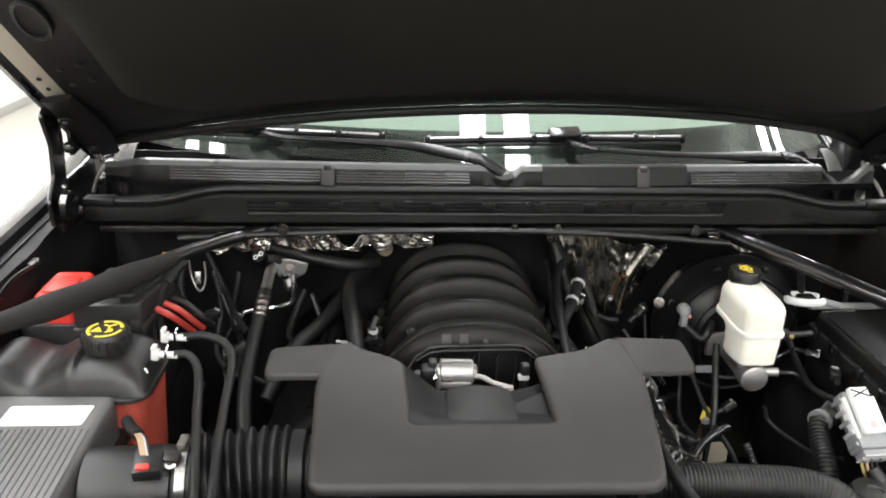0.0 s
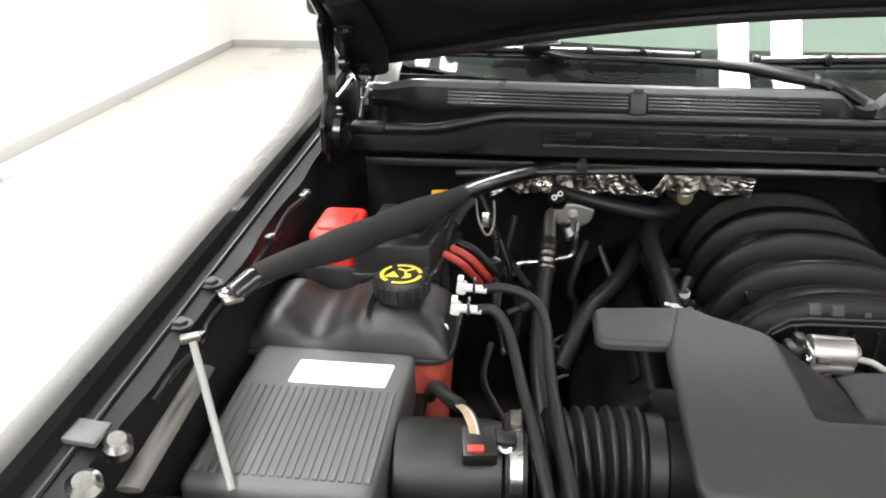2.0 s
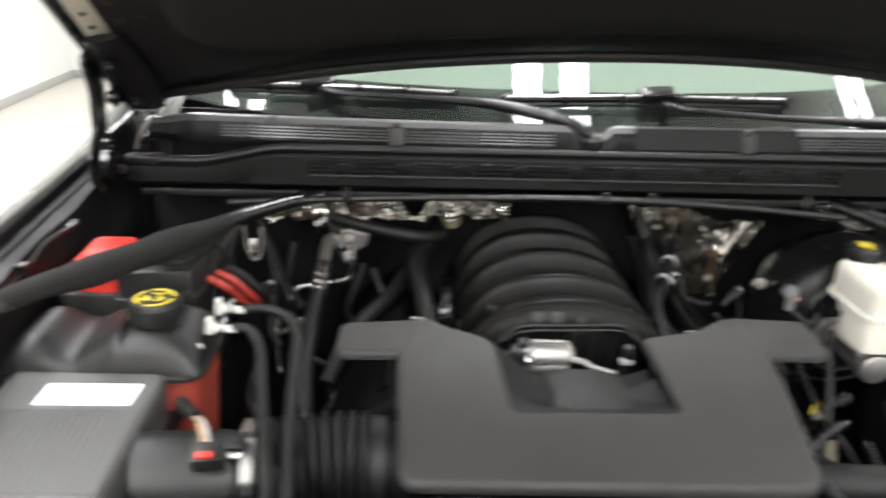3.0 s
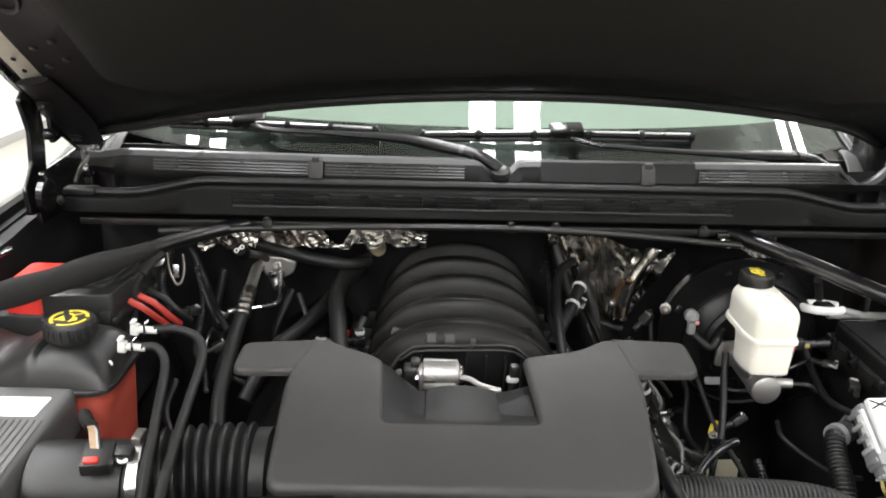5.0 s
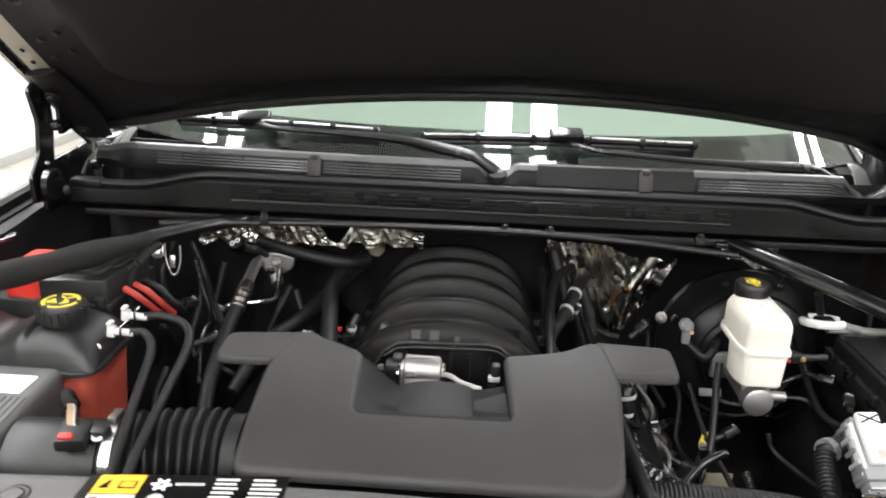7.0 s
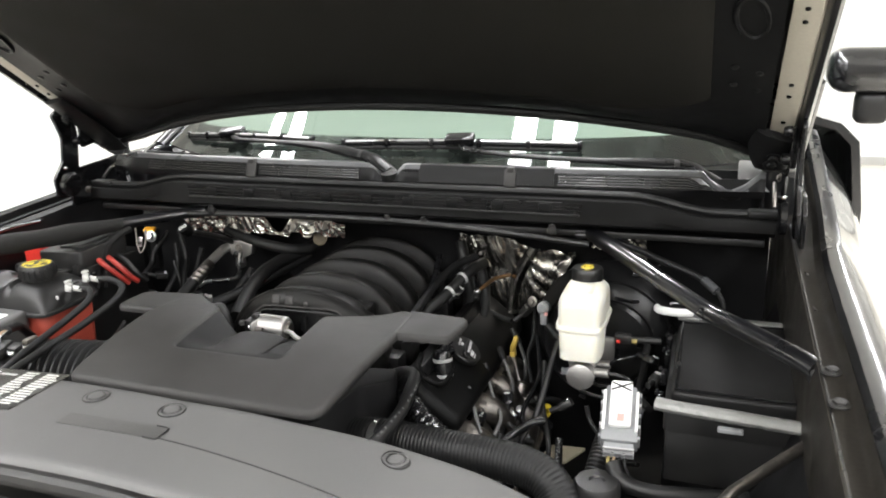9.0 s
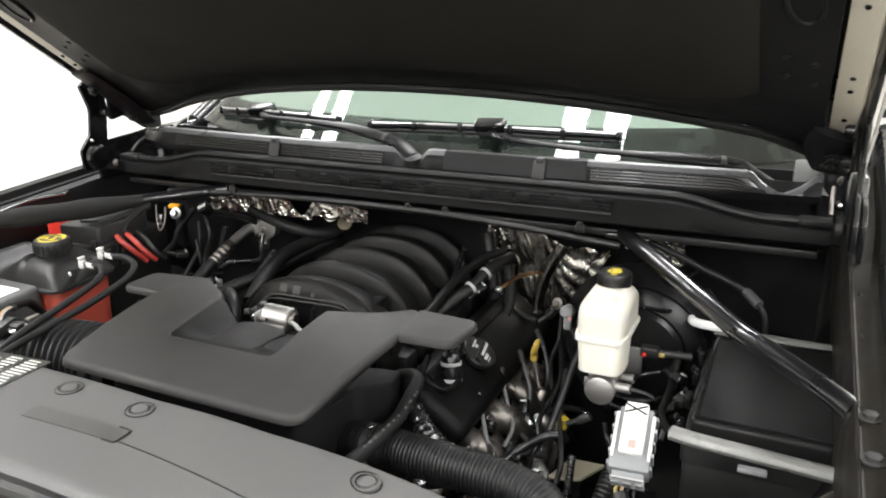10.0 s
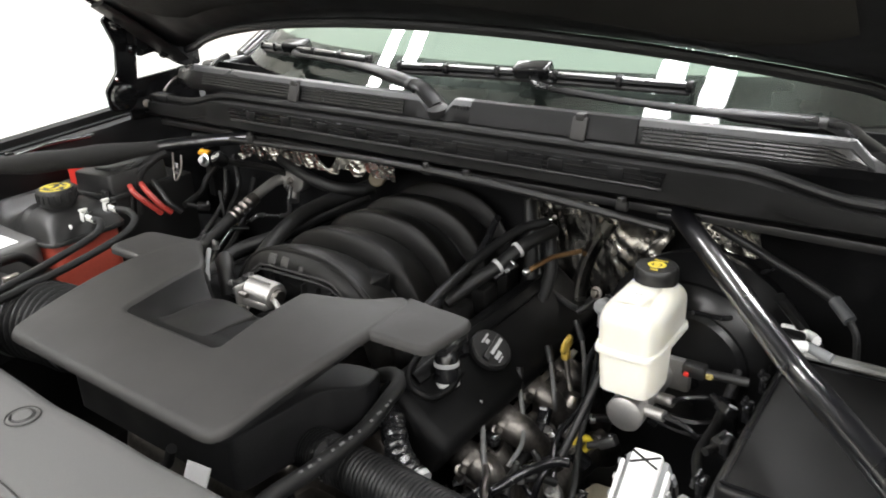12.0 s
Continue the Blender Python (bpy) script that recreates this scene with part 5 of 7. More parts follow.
def build_coolant_tank():
    ct = thing("coolant_tank", (-0.71, -0.335, 0.93), "coolant tank with black top and red lower half", "coolant tank")
    plan = round_outline([(-0.845, -0.392), (-0.585, -0.402), (-0.562, -0.375), (-0.566, -0.275), (-0.600, -0.255), (-0.845, -0.262)], [0.05, 0.03, 0.03, 0.03, 0.03, 0.05], 6)
    nx, ny = 44, 26
    us, vs = steps(-0.845, -0.562, nx), steps(-0.402, -0.256, ny)

    def top(x, y):
        ex = min((x + 0.845) / 0.05, (-0.562 - x) / 0.035, 1)
        ey = min((y + 0.402) / 0.04, (-0.256 - y) / 0.04, 1)
        round_ = math.sqrt(max(0, 1 - (1 - max(ex, 0)) ** 2)) * math.sqrt(max(0, 1 - (1 - max(ey, 0)) ** 2))
        dome = 0.030 + 0.018 * math.exp(-((x + 0.630) / 0.06) ** 2) + 0.010 * math.sin((x + 0.70) * 62) * (x < -0.66) - 0.006 * math.exp(-((x + 0.685) / 0.012) ** 2)
        return Vector((x, y, 1.112 + dome * round_))

    part("upper_half", sheet(top, us, vs, 0.003), PLASTIC_DARK, ct, "black moulded upper half")
    rim = round_outline([(-0.852, -0.408), (-0.557, -0.410), (-0.555, -0.250), (-0.852, -0.250)], 0.035, 6)
    part("seam", slab(rim, 1.106, 1.113, 0.002, 2), PLASTIC_DARK, ct)
    low = round_outline([(-0.835, -0.395), (-0.566, -0.397), (-0.564, -0.262), (-0.835, -0.262)], 0.03, 6)
    red = slab(low, 0.93, 1.1065, 0.004, 2)
    for v in red.verts:
        if v.co.z < 1.0:
            v.co.x = -0.68 + (v.co.x + 0.68) * 0.90
    part("lower_half", red, RED_TANK, ct, "red lower half")
    c = (-0.627, -0.341, 1.150)
    cap = part("cap", lathe([(0.026, 0), (0.026, 0.012), (0.032, 0.014), (0.034, 0.020), (0.034, 0.038), (0.031, 0.043), (0.0, 0.043)], pose(*c), 32), PLASTIC_DARK, ct, "black screw cap")
    for k in range(20):
        a = 2 * math.pi * k / 20
        part("cap_rib", block((0.003, 0.004, 0.018), pose(c[0] + 0.0345 * math.cos(a), c[1] + 0.0345 * math.sin(a), c[2] + 0.020, 0, 0, math.degrees(a)), 0.001, 1), PLASTIC_DARK, cap)
    def dab(x, y, w, h, turn):
        return block((w, h, 0.0012), pose(c[0] + x, c[1] + y, c[2] + 0.0428, 0, 0, turn), 0.0004, 1)

    marks = [lathe([(0.0098, 0), (0.0098, 0.0012)], pose(c[0] - 0.0105, c[1] - 0.004, c[2] + 0.0428, 0, 0, 90), 3)]
    marks += [dab(0.0045 + 0.006 * math.cos(a), 0.009 + 0.006 * math.sin(a), 0.010, 0.0032, math.degrees(a)) for a in (0.6, 2.7, 4.8)]
    marks += [dab(0.008, -0.009 + 0.0042 * k, 0.012 - 0.002 * k, 0.0022, 25) for k in range(3)]
    rings = [tube([(c[0] + 0.0240 * math.cos(a), c[1] + 0.0240 * math.sin(a), c[2] + 0.0434) for a in steps(a0, a0 + 1.75, 12)], 0.0026, 6, smooth=False, flat=0.25) for a0 in (0.2, 2.3, 4.4)]
    part("cap_print", join(*marks, *rings), YELLOW, cap, "yellow warning symbols")
    for at in ((-0.5585, -0.289, 1.152), (-0.5615, -0.334, 1.146)):
        f = part("quick_fitting", join(block((0.013, 0.012, 0.018), pose(at[0], at[1], at[2] - 0.009, 0, 8), 0.003), block((0.008, 0.015, 0.005), pose(at[0], at[1], at[2] + 0.010), 0.002), rod((at[0] + 0.006, at[1], at[2]), (at[0] + 0.034, at[1], at[2] - 0.002), 0.0055)), SOFT_PRINT, ct, "white hose fitting")
        part("clip_ring", tube([(at[0] + 0.018, at[1] - 0.009, at[2] - 0.004), (at[0] + 0.018, at[1] - 0.009, at[2] + 0.010), (at[0] + 0.018, at[1] + 0.009, at[2] + 0.010)], 0.002, 6, smooth=False), STEEL, f)
    part("vent_plug", lathe([(0.0055, 0), (0.0055, 0.012), (0.003, 0.014)], aim((-0.577, -0.352, 1.128), (0.5, -0.8, 0.3)), 12), WHITE, ct)


def build_battery():
    b = thing("battery", (-0.70, -0.16, 0.97), "battery with red terminal cover and black fuse cover", "battery")
    part("case", span(-0.80, -0.60, -0.245, -0.06, 0.97, 1.15, 0.008), PLASTIC_DARK, b)
    part("terminal_cover", join(slab(round_outline([(-0.778, -0.235), (-0.712, -0.240), (-0.712, -0.130), (-0.778, -0.130)], 0.015, 4), 1.11, 1.196, 0.008, 3), span(-0.768, -0.722, -0.22, -0.16, 1.194, 1.200, 0.003)), RED, b, "red plastic terminal cover")
    fc = part("fuse_cover", slab(round_outline([(-0.708, -0.258), (-0.604, -0.248), (-0.578, -0.135), (-0.692, -0.125)], 0.008, 3), 1.150, 1.190, 0.005, 2, tilt=lambda x, y: 0.10 * (y + 0.25)), PLASTIC_DARK, b, "black fuse cover")
    part("cover_step", slab(round_outline([(-0.672, -0.235), (-0.620, -0.228), (-0.600, -0.150), (-0.658, -0.142)], 0.006, 3), 1.188, 1.196, 0.003, 2, tilt=lambda x, y: 0.10 * (y + 0.25)), PLASTIC_DARK, fc)
    part("cover_skirt", slab(round_outline([(-0.711, -0.264), (-0.598, -0.253), (-0.570, -0.130), (-0.698, -0.118)], 0.008, 3), 1.142, 1.152, 0.003, 2, tilt=lambda x, y: 0.10 * (y + 0.25)), PLASTIC_DARK, fc)
    part("cover_latch", block((0.016, 0.010, 0.022), pose(-0.612, -0.256, 1.142), 0.003), PLASTIC_DARK, fc)
    for k in range(3):
        o = 0.013 * k
        part("cable", tube([(-0.590 + o * 0.6, -0.215 + o * 1.6, 1.165), (-0.566 + o * 0.7, -0.222 + o * 1.6, 1.155), (-0.550 + o, -0.204 + o, 1.128), (-0.541 + o, -0.188 + o, 1.108)], 0.0055, 10), DULL_RED if k < 2 else RUBBER, b, "red battery cable" if k < 2 else "black battery cable")


def build_cable_fan():
    fan = thing("cable_fan", (-0.55, -0.12, 1.10), "fan of black taped cables beside the battery", "cables")
    rnd = random.Random(3)
    for k in range(5):
        a = Vector((-0.562 - 0.005 * k, -0.140 - 0.006 * k, 1.216 - 0.003 * k))
        b = Vector((-0.588 - 0.010 * k + rnd.uniform(-0.004, 0.004), -0.190 - 0.008 * k, 1.172 + rnd.uniform(-0.006, 0.006)))
        c = Vector((-0.590 - 0.010 * k, -0.205 - 0.010 * k, 1.10))
        part("cable", tube([a, a.lerp(b, 0.5) + Vector((0, 0, 0.008)), b, c], 0.0058 - 0.0005 * k, 10), RUBBER if k % 2 else FOAM, fan)
    part("tape", tube([(-0.562, -0.140, 1.218), (-0.572, -0.156, 1.212), (-0.584, -0.176, 1.196)], 0.013, 14, flat=0.7), FOAM, fan, "matt black cloth tape")



BRACE_R = [(0.428, -0.018, 1.233), (0.450, -0.045, 1.229), (0.520, -0.130, 1.217), (0.590, -0.215, 1.204), (0.634, -0.268, 1.196), (0.652, -0.290, 1.1935), (0.670, -0.314, 1.194), (0.720, -0.380, 1.196), (0.768, -0.444, 1.197), (0.788, -0.468, 1.194)]


def build_braces():
    for s, z_mat in ((-1, FOAM), (1, PAINT)):
        if s < 0:
            t = thing("brace_bar", (-0.79, -0.44, 1.20), "brace bar wrapped in black foam sleeve", "brace bar", "brace bars beside the engine")
            part("sleeve", tube([(-0.782, -0.425, 1.225), (-0.745, -0.385, 1.228), (-0.706, -0.335, 1.226), (-0.640, -0.245, 1.226), (-0.595, -0.183, 1.228), (-0.570, -0.150, 1.229)], lambda q: 0.012 + 0.008 * smoothstep(0.0, 0.12, q) - 0.008 * smoothstep(0.26, 0.345, q) + 0.0010 * math.sin(q * 60), 20), FOAM, t, "matt black foam sleeve")
            part("bar", tube([(-0.800, -0.450, 1.212), (-0.785, -0.430, 1.222), (-0.55, -0.12, 1.230), (-0.50, -0.070, 1.232), (-0.44, -0.030, 1.236)], 0.0125, 14, smooth=False), PAINT, t, "glossy black bar")
            part("foot", join(block((0.022, 0.036, 0.006), pose(-0.804, -0.450, 1.207, 0, 0, 40), 0.002), rod((-0.797, -0.443, 1.212), (-0.784, -0.428, 1.220), 0.009)), DULL, t, "bare bar end")
            part("foot_bolt", bolt((-0.806, -0.453, 1.2125), (0, 0, 1), 0.006, 0.006), STEEL, t)
        else:
            t = thing("brace_bar", (0.78, -0.44, 1.18), "glossy black tubular brace bar", "brace bar", "brace bars beside the engine")
            part("bar", tube(BRACE_R, 0.0145, 16), PAINT, t, "glossy black bar")
            part("foot", join(block((0.014, 0.085, 0.055), pose(0.800, -0.440, 1.140), 0.003), rod((0.785, -0.464, 1.194), (0.793, -0.472, 1.176), 0.014)), PAINT, t)
            part("flange", span(0.784, 0.791, -0.490, -0.40, 1.09, 1.205, 0.002), DULL, t, "bare steel mounting flange")
            part("foot", block((0.06, 0.03, 0.010), pose(0.428, -0.016, 1.224), 0.003), PAINT, t)


def build_left_small():
    st = thing("support_strap", (-0.775, -0.585, 1.10), "thin grey metal support strap", "strap")
    part("strap", tube([(-0.801, -0.557, 1.214), (-0.772, -0.598, 1.158), (-0.742, -0.641, 1.104)], 0.0042, 8, smooth=False, flat=0.5), PALE_TRIM, st)
    part("hook", block((0.020, 0.012, 0.008), pose(-0.806, -0.552, 1.211, 0, 0, 30), 0.002), DULL, st)
    hl = thing("headlamp_housing", (-0.80, -0.72, 1.05), "black headlamp housing top with bright caps", "headlamp")
    part("housing", span(-0.86, -0.72, -0.82, -0.66, 1.02, 1.12, 0.02, 3), PLASTIC_DARK, hl)
    part("bracket", block((0.034, 0.030, 0.006), pose(-0.839, -0.697, 1.203, 0, 6), 0.002), LID, hl)
    part("bulb_cap", lathe([(0.013, 0), (0.013, 0.012), (0.008, 0.018)], aim((-0.815, -0.693, 1.186), (0.3, -0.3, 1)), 20), STEEL, hl, "shiny bulb cap")
    part("bulb_cap", lathe([(0.015, 0), (0.015, 0.010), (0.009, 0.016)], aim((-0.818, -0.742, 1.184), (0.3, -0.3, 1)), 20), STEEL, hl)
    # Added strip; its taupe stands for light on the inner apron wall.
    sp = thing("lit_apron_strip", (-0.77, -0.56, 1.08), "taupe strip for the lit fender apron beside the filter box", "strip")
    part("strip", tube([(-0.794, -0.720, 1.168), (-0.797, -0.63, 1.172), (-0.800, -0.545, 1.176)], 0.012, 10, flat=0.3), TAUPE, sp)
    wl = thing("fender_wire", (-0.80, -0.55, 1.19), "black wire clipped along the fender flange", "wire")
    part("wire", tube([(-0.806, -0.64, 1.20), (-0.808, -0.59, 1.20), (-0.800, -0.545, 1.205), (-0.808, -0.50, 1.206), (-0.802, -0.42, 1.21), (-0.795, -0.33, 1.222), (-0.800, -0.24, 1.228), (-0.792, -0.16, 1.225)], 0.0035, 8), PLASTIC_GLOSS, wl)
    for p in ((-0.800, -0.545, 1.207), (-0.795, -0.33, 1.224)):
        part("clip", block((0.012, 0.016, 0.010), pose(*p), 0.003), PLASTIC_GLOSS, wl)


def hose(name, pts, r, mat, label, category="hose", group=""):
    return solid(name, tube(pts, r, 14), mat, label, category, group)


def build_hoses():
    g = "coolant hoses"
    hose("coolant_hose", [(-0.530, -0.288, 1.151), (-0.500, -0.282, 1.150), (-0.465, -0.295, 1.143), (-0.447, -0.335, 1.132), (-0.440, -0.43, 1.118), (-0.430, -0.53, 1.113), (-0.417, -0.635, 1.105), (-0.41, -0.70, 1.06)], 0.0065, RUBBER, "thin black coolant hose from the tank", "hose", g)
    hose("coolant_hose", [(-0.533, -0.333, 1.145), (-0.512, -0.333, 1.144), (-0.492, -0.362, 1.132), (-0.470, -0.470, 1.120), (-0.450, -0.57, 1.112), (-0.437, -0.64, 1.095), (-0.43, -0.70, 1.05)], 0.0065, RUBBER, "thin black coolant hose from the tank", "hose", g)
    ac = thing("air_conditioning_line", (-0.40, -0.1, 0.95), "air conditioning hose with bright aluminium fittings", "pipe")
    part("hose", tube([(-0.446, -0.095, 1.087), (-0.450, -0.135, 1.068), (-0.453, -0.19, 1.040), (-0.452, -0.25, 1.010), (-0.440, -0.33, 0.965)], 0.0125, 16), RUBBER, ac, "black rubber hose")
    part("crimp", tube(dense([(-0.443, -0.034, 1.111), (-0.4445, -0.062, 1.100), (-0.446, -0.096, 1.086)], 0.003), lambda q: 0.0132 + 0.0016 * math.sin(q * 430) * smoothstep(0.012, 0.022, q), 16, smooth=False), DULL, ac, "ribbed aluminium crimp")
    part("pipe", tube([(-0.443, -0.036, 1.112), (-0.442, -0.005, 1.122), (-0.440, 0.030, 1.130), (-0.425, 0.060, 1.128)], 0.0105, 12), ALU, ac, "bare aluminium pipe")
    part("thin_pipe", tube([(-0.395, 0.022, 1.125), (-0.398, 0.015, 1.095), (-0.400, 0.014, 1.074), (-0.410, 0.012, 1.063), (-0.455, 0.010, 1.054), (-0.492, 0.009, 1.048), (-0.503, -0.010, 1.040), (-0.517, -0.048, 1.028), (-0.520, -0.085, 1.000), (-0.505, -0.14, 0.960)], 0.0046, 10), STEEL, ac, "thin aluminium pipe")
    part("manifold_block", join(slab(round_outline([(-0.436, 1.150), (-0.430, 1.112), (-0.396, 1.106), (-0.374, 1.118), (-0.368, 1.142), (-0.400, 1.150)], 0.006, 3), 0, 0.022, 0.003, 2, Matrix(((1, 0, 0, 0), (0, 0, -1, 0.055), (0, 1, 0, 0), (0, 0, 0, 1)))), rod((-0.415, 0.05, 1.112), (-0.402, 0.03, 1.090), 0.012)), ALU, ac, "aluminium connection block")
    part("block_bolt", bolt((-0.405, 0.031, 1.132), (0, -1, 0.3), 0.0062, 0.006), DULL, ac)
    part("block_bolt", bolt((-0.414, 0.031, 1.116), (0, -1, 0.3), 0.0052, 0.004), BLACK_FILL, ac)
    part("charge_port", tube([(-0.424, 0.045, 1.140), (-0.428, 0.000, 1.165), (-0.432, -0.060, 1.190), (-0.435, -0.105, 1.208)], 0.0070, 10), PLASTIC_DARK, ac)
    way = (-0.05, -0.72, 0.62)
    cap = part("service_cap", lathe([(0.0125, 0), (0.0138, 0.003), (0.0138, 0.020), (0.0115, 0.024)], aim((-0.4345, -0.104, 1.206), way), 20), VALVE_COVER, ac, "black service cap")
    face = aim(Vector((-0.4345, -0.104, 1.206)) + Vector(way).normalized() * 0.0242, way)
    for dx in (-0.0052, 0.0052):
        part("print_ring", tube([face @ Vector((dx * 0.8 + 0.0030 * math.cos(a), dx * 0.6 + 0.0036 * math.sin(a), 0.0004)) for a in steps(0, 2 * math.pi, 14)], 0.0009, 5, smooth=False), SOFT_PRINT, cap)
    part("print_bar", block((0.0014, 0.0085, 0.0008), face @ pose(0, 0, 0, 0, 0, -20), 0), SOFT_PRINT, cap)
    hose("heater_hose", [(-0.240, 0.100, 1.130), (-0.276, 0.030, 1.118), (-0.284, -0.050, 1.112), (-0.274, -0.130, 1.098), (-0.262, -0.21, 1.065)], 0.0150, RUBBER, "black heater hose beside the intake manifold", "hose", "heater hoses")
    hose("heater_hose", [(-0.255, 0.095, 1.108), (-0.300, 0.00, 1.085), (-0.338, -0.08, 1.064), (-0.385, -0.15, 1.045), (-0.42, -0.22, 0.99)], 0.0135, RUBBER, "black heater hose behind the engine", "hose", "heater hoses")
    hose("heater_hose", [(-0.440, 0.045, 1.172), (-0.380, 0.030, 1.160), (-0.320, 0.020, 1.150), (-0.270, 0.030, 1.140), (-0.235, 0.07, 1.130)], 0.0120, RUBBER, "black heater hose under the cowl", "hose", "heater hoses")
    solid("hose_fitting", join(rod((-0.232, 0.118, 1.146), (-0.218, 0.086, 1.152), 0.0135, 16), lathe([(0.016, 0), (0.0165, 0.004), (0.0165, 0.012), (0.014, 0.014)], aim((-0.222, 0.096, 1.150), (0.4, -0.9, 0.2)), 14)), TAN_FITTING, "tan hose fitting on the firewall", "fitting")
    solid("vacuum_pipe", tube([(0.104, -0.215, 1.065), (0.108, -0.13, 1.090), (0.116, -0.03, 1.112), (0.135, 0.045, 1.128), (0.165, 0.085, 1.135)], 0.0085, 12), RUBBER, "black vacuum pipe beside the manifold", "pipe")
    hose("booster_hose", [(0.128, 0.090, 1.165), (0.148, 0.060, 1.105), (0.165, 0.020, 1.050), (0.168, -0.050, 1.010)], 0.0125, RUBBER, "thick black hose in front of the foil shield", "hose", "hoses behind the engine")
    hose("booster_hose", [(0.175, 0.075, 1.125), (0.198, 0.035, 1.065), (0.200, -0.020, 1.020), (0.19, -0.08, 0.99)], 0.0110, RUBBER, "black hose in front of the foil shield", "hose", "hoses behind the engine")
    wire = thing("wire_clip", (-0.536, -0.142, 1.166), "bright bent wire clip hanging beside the battery", "clip")
    part("loop", tube([(-0.553, -0.132, 1.216), (-0.549, -0.138, 1.188), (-0.540, -0.146, 1.170), (-0.534, -0.148, 1.166), (-0.528, -0.145, 1.172), (-0.525, -0.138, 1.190), (-0.527, -0.132, 1.214)], 0.0022, 8), DULL, wire)
    part("tongue", block((0.010, 0.003, 0.022), pose(-0.538, -0.142, 1.176, -10), 0.001), STEEL, wire)
    lug = thing("cable_lug", (-0.505, -0.03, 1.05), "pale folded metal cable lug", "lug")
    part("lug", join(block((0.020, 0.004, 0.016), pose(-0.503, -0.040, 1.058, 20, 25, 10), 0.001), block((0.012, 0.004, 0.022), pose(-0.497, -0.043, 1.050, -10, -30, 30), 0.001)), LIGHT_PRINT, lug)
    vt = thing("vapour_hose", (0.10, 0.0, 1.02), "black vapour hose with pale end rings", "hose")
    part("hose", tube([(0.098, -0.130, 1.055), (0.122, -0.085, 1.078), (0.145, -0.045, 1.097), (0.162, -0.010, 1.117), (0.176, 0.025, 1.128), (0.186, 0.070, 1.128)], 0.0115, 14), RUBBER, vt)
    for p, d in (((0.145, -0.045, 1.097), (0.45, 0.8, 0.45)), ((0.162, -0.010, 1.117), (0.42, 0.83, 0.4))):
        part("ring", lathe([(0.0135, -0.003), (0.0135, 0.003)], aim(p, d), 18), LIGHT_PRINT, vt)
    cp = thing("copper_pipe", (0.225, -0.05, 1.10), "small brass-coloured pipe bend with a bright end", "pipe")
    part("bend", tube([(0.212, -0.066, 1.112), (0.221, -0.052, 1.118), (0.232, -0.025, 1.124), (0.243, -0.004, 1.124), (0.250, 0.040, 1.115)], 0.0042, 10), OLD_COPPER, cp)
    part("end_cap", lathe([(0.0055, -0.003), (0.0065, 0.0), (0.0055, 0.006), (0.003, 0.008)], aim((0.212, -0.066, 1.112), (-0.5, -0.8, -0.3)), 14), STEEL, cp)
    dr = solid("steel_rod", tube([(0.235, -0.315, 0.885), (0.270, -0.268, 0.880), (0.305, -0.215, 0.880), (0.340, -0.160, 0.884)], 0.0046, 10), STEEL, "bright thin steel rod low beside the engine", "rod")
    rh = thing("radiator_hose", (0.3, -0.48, 0.92), "thick black radiator hose", "hose")
    part("hose", corrugated([(0.10, -0.455, 0.985), (0.17, -0.470, 1.0), (0.28, -0.478, 1.002), (0.40, -0.488, 1.0), (0.455, -0.510, 0.985), (0.480, -0.545, 0.94), (0.485, -0.57, 0.88)], 0.0308, 0.0062, 0.0010, 24), RUBBER, rh, "finely ribbed black rubber hose")
    part("clamp", lathe([(0.0318, -0.006), (0.0318, 0.006)], aim((0.165, -0.469, 0.999), (1, -0.15, 0.1)), 24), STEEL, rh)
    th = thing("overflow_hose", (0.19, -0.45, 1.0), "thin black hose with pale printed lettering", "hose")
    path = [(0.10, -0.335, 1.02), (0.15, -0.338, 1.050), (0.183, -0.355, 1.058), (0.192, -0.395, 1.052), (0.198, -0.455, 1.042), (0.201, -0.54, 1.046), (0.204, -0.62, 1.055), (0.20, -0.70, 1.03)]
    part("hose", tube(path, 0.0105, 14), RUBBER, th)
    for k in range(13):
        if k in (4, 9):
            continue
        y = -0.40 - 0.0135 * k
        z = np.interp(-y, [0.395, 0.455, 0.54, 0.62], [1.052, 1.042, 1.046, 1.055]) + 0.0100
        part("print_bar", block((0.0030, 0.0035 + 0.0045 * ((k * 7) % 5) / 4, 0.0008), pose(0.1985 + 0.006, y + 0.002 * ((k * 3) % 4), z, 0, 34), 0), FAINT_PRINT, th)
    fo = thing("wrapped_conduit", (0.22, -0.38, 0.9), "shiny tape-wrapped wiring conduit", "conduit")
    wrap = dense([(0.150, -0.352, 1.020), (0.180, -0.373, 1.017), (0.208, -0.402, 1.012), (0.240, -0.428, 1.004), (0.272, -0.436, 0.990)], 0.003)
    part("conduit", tube(wrap, lambda q: 0.0150 + 0.0022 * abs(math.sin(q * 190 + 2 * math.sin(q * 47))) + 0.0010 * math.sin(q * 613), 20, smooth=False), TAPE_WRAP, fo)
    part("end_ring", lathe([(0.0175, -0.004), (0.0175, 0.004)], aim((0.272, -0.436, 0.990), (1, -0.25, -0.4)), 20), LIGHT_PRINT, fo)
    part("tail", tube([(0.270, -0.435, 0.990), (0.292, -0.410, 0.950), (0.302, -0.330, 0.910), (0.335, -0.284, 0.927), (0.372, -0.269, 0.950), (0.390, -0.262, 0.952)], 0.0075, 12), PLASTIC_GLOSS, fo, "thin gloss black tube")
    cd = thing("drop_conduit", (0.38, -0.2, 0.9), "thin black conduit hanging beside the brake reservoir", "conduit")
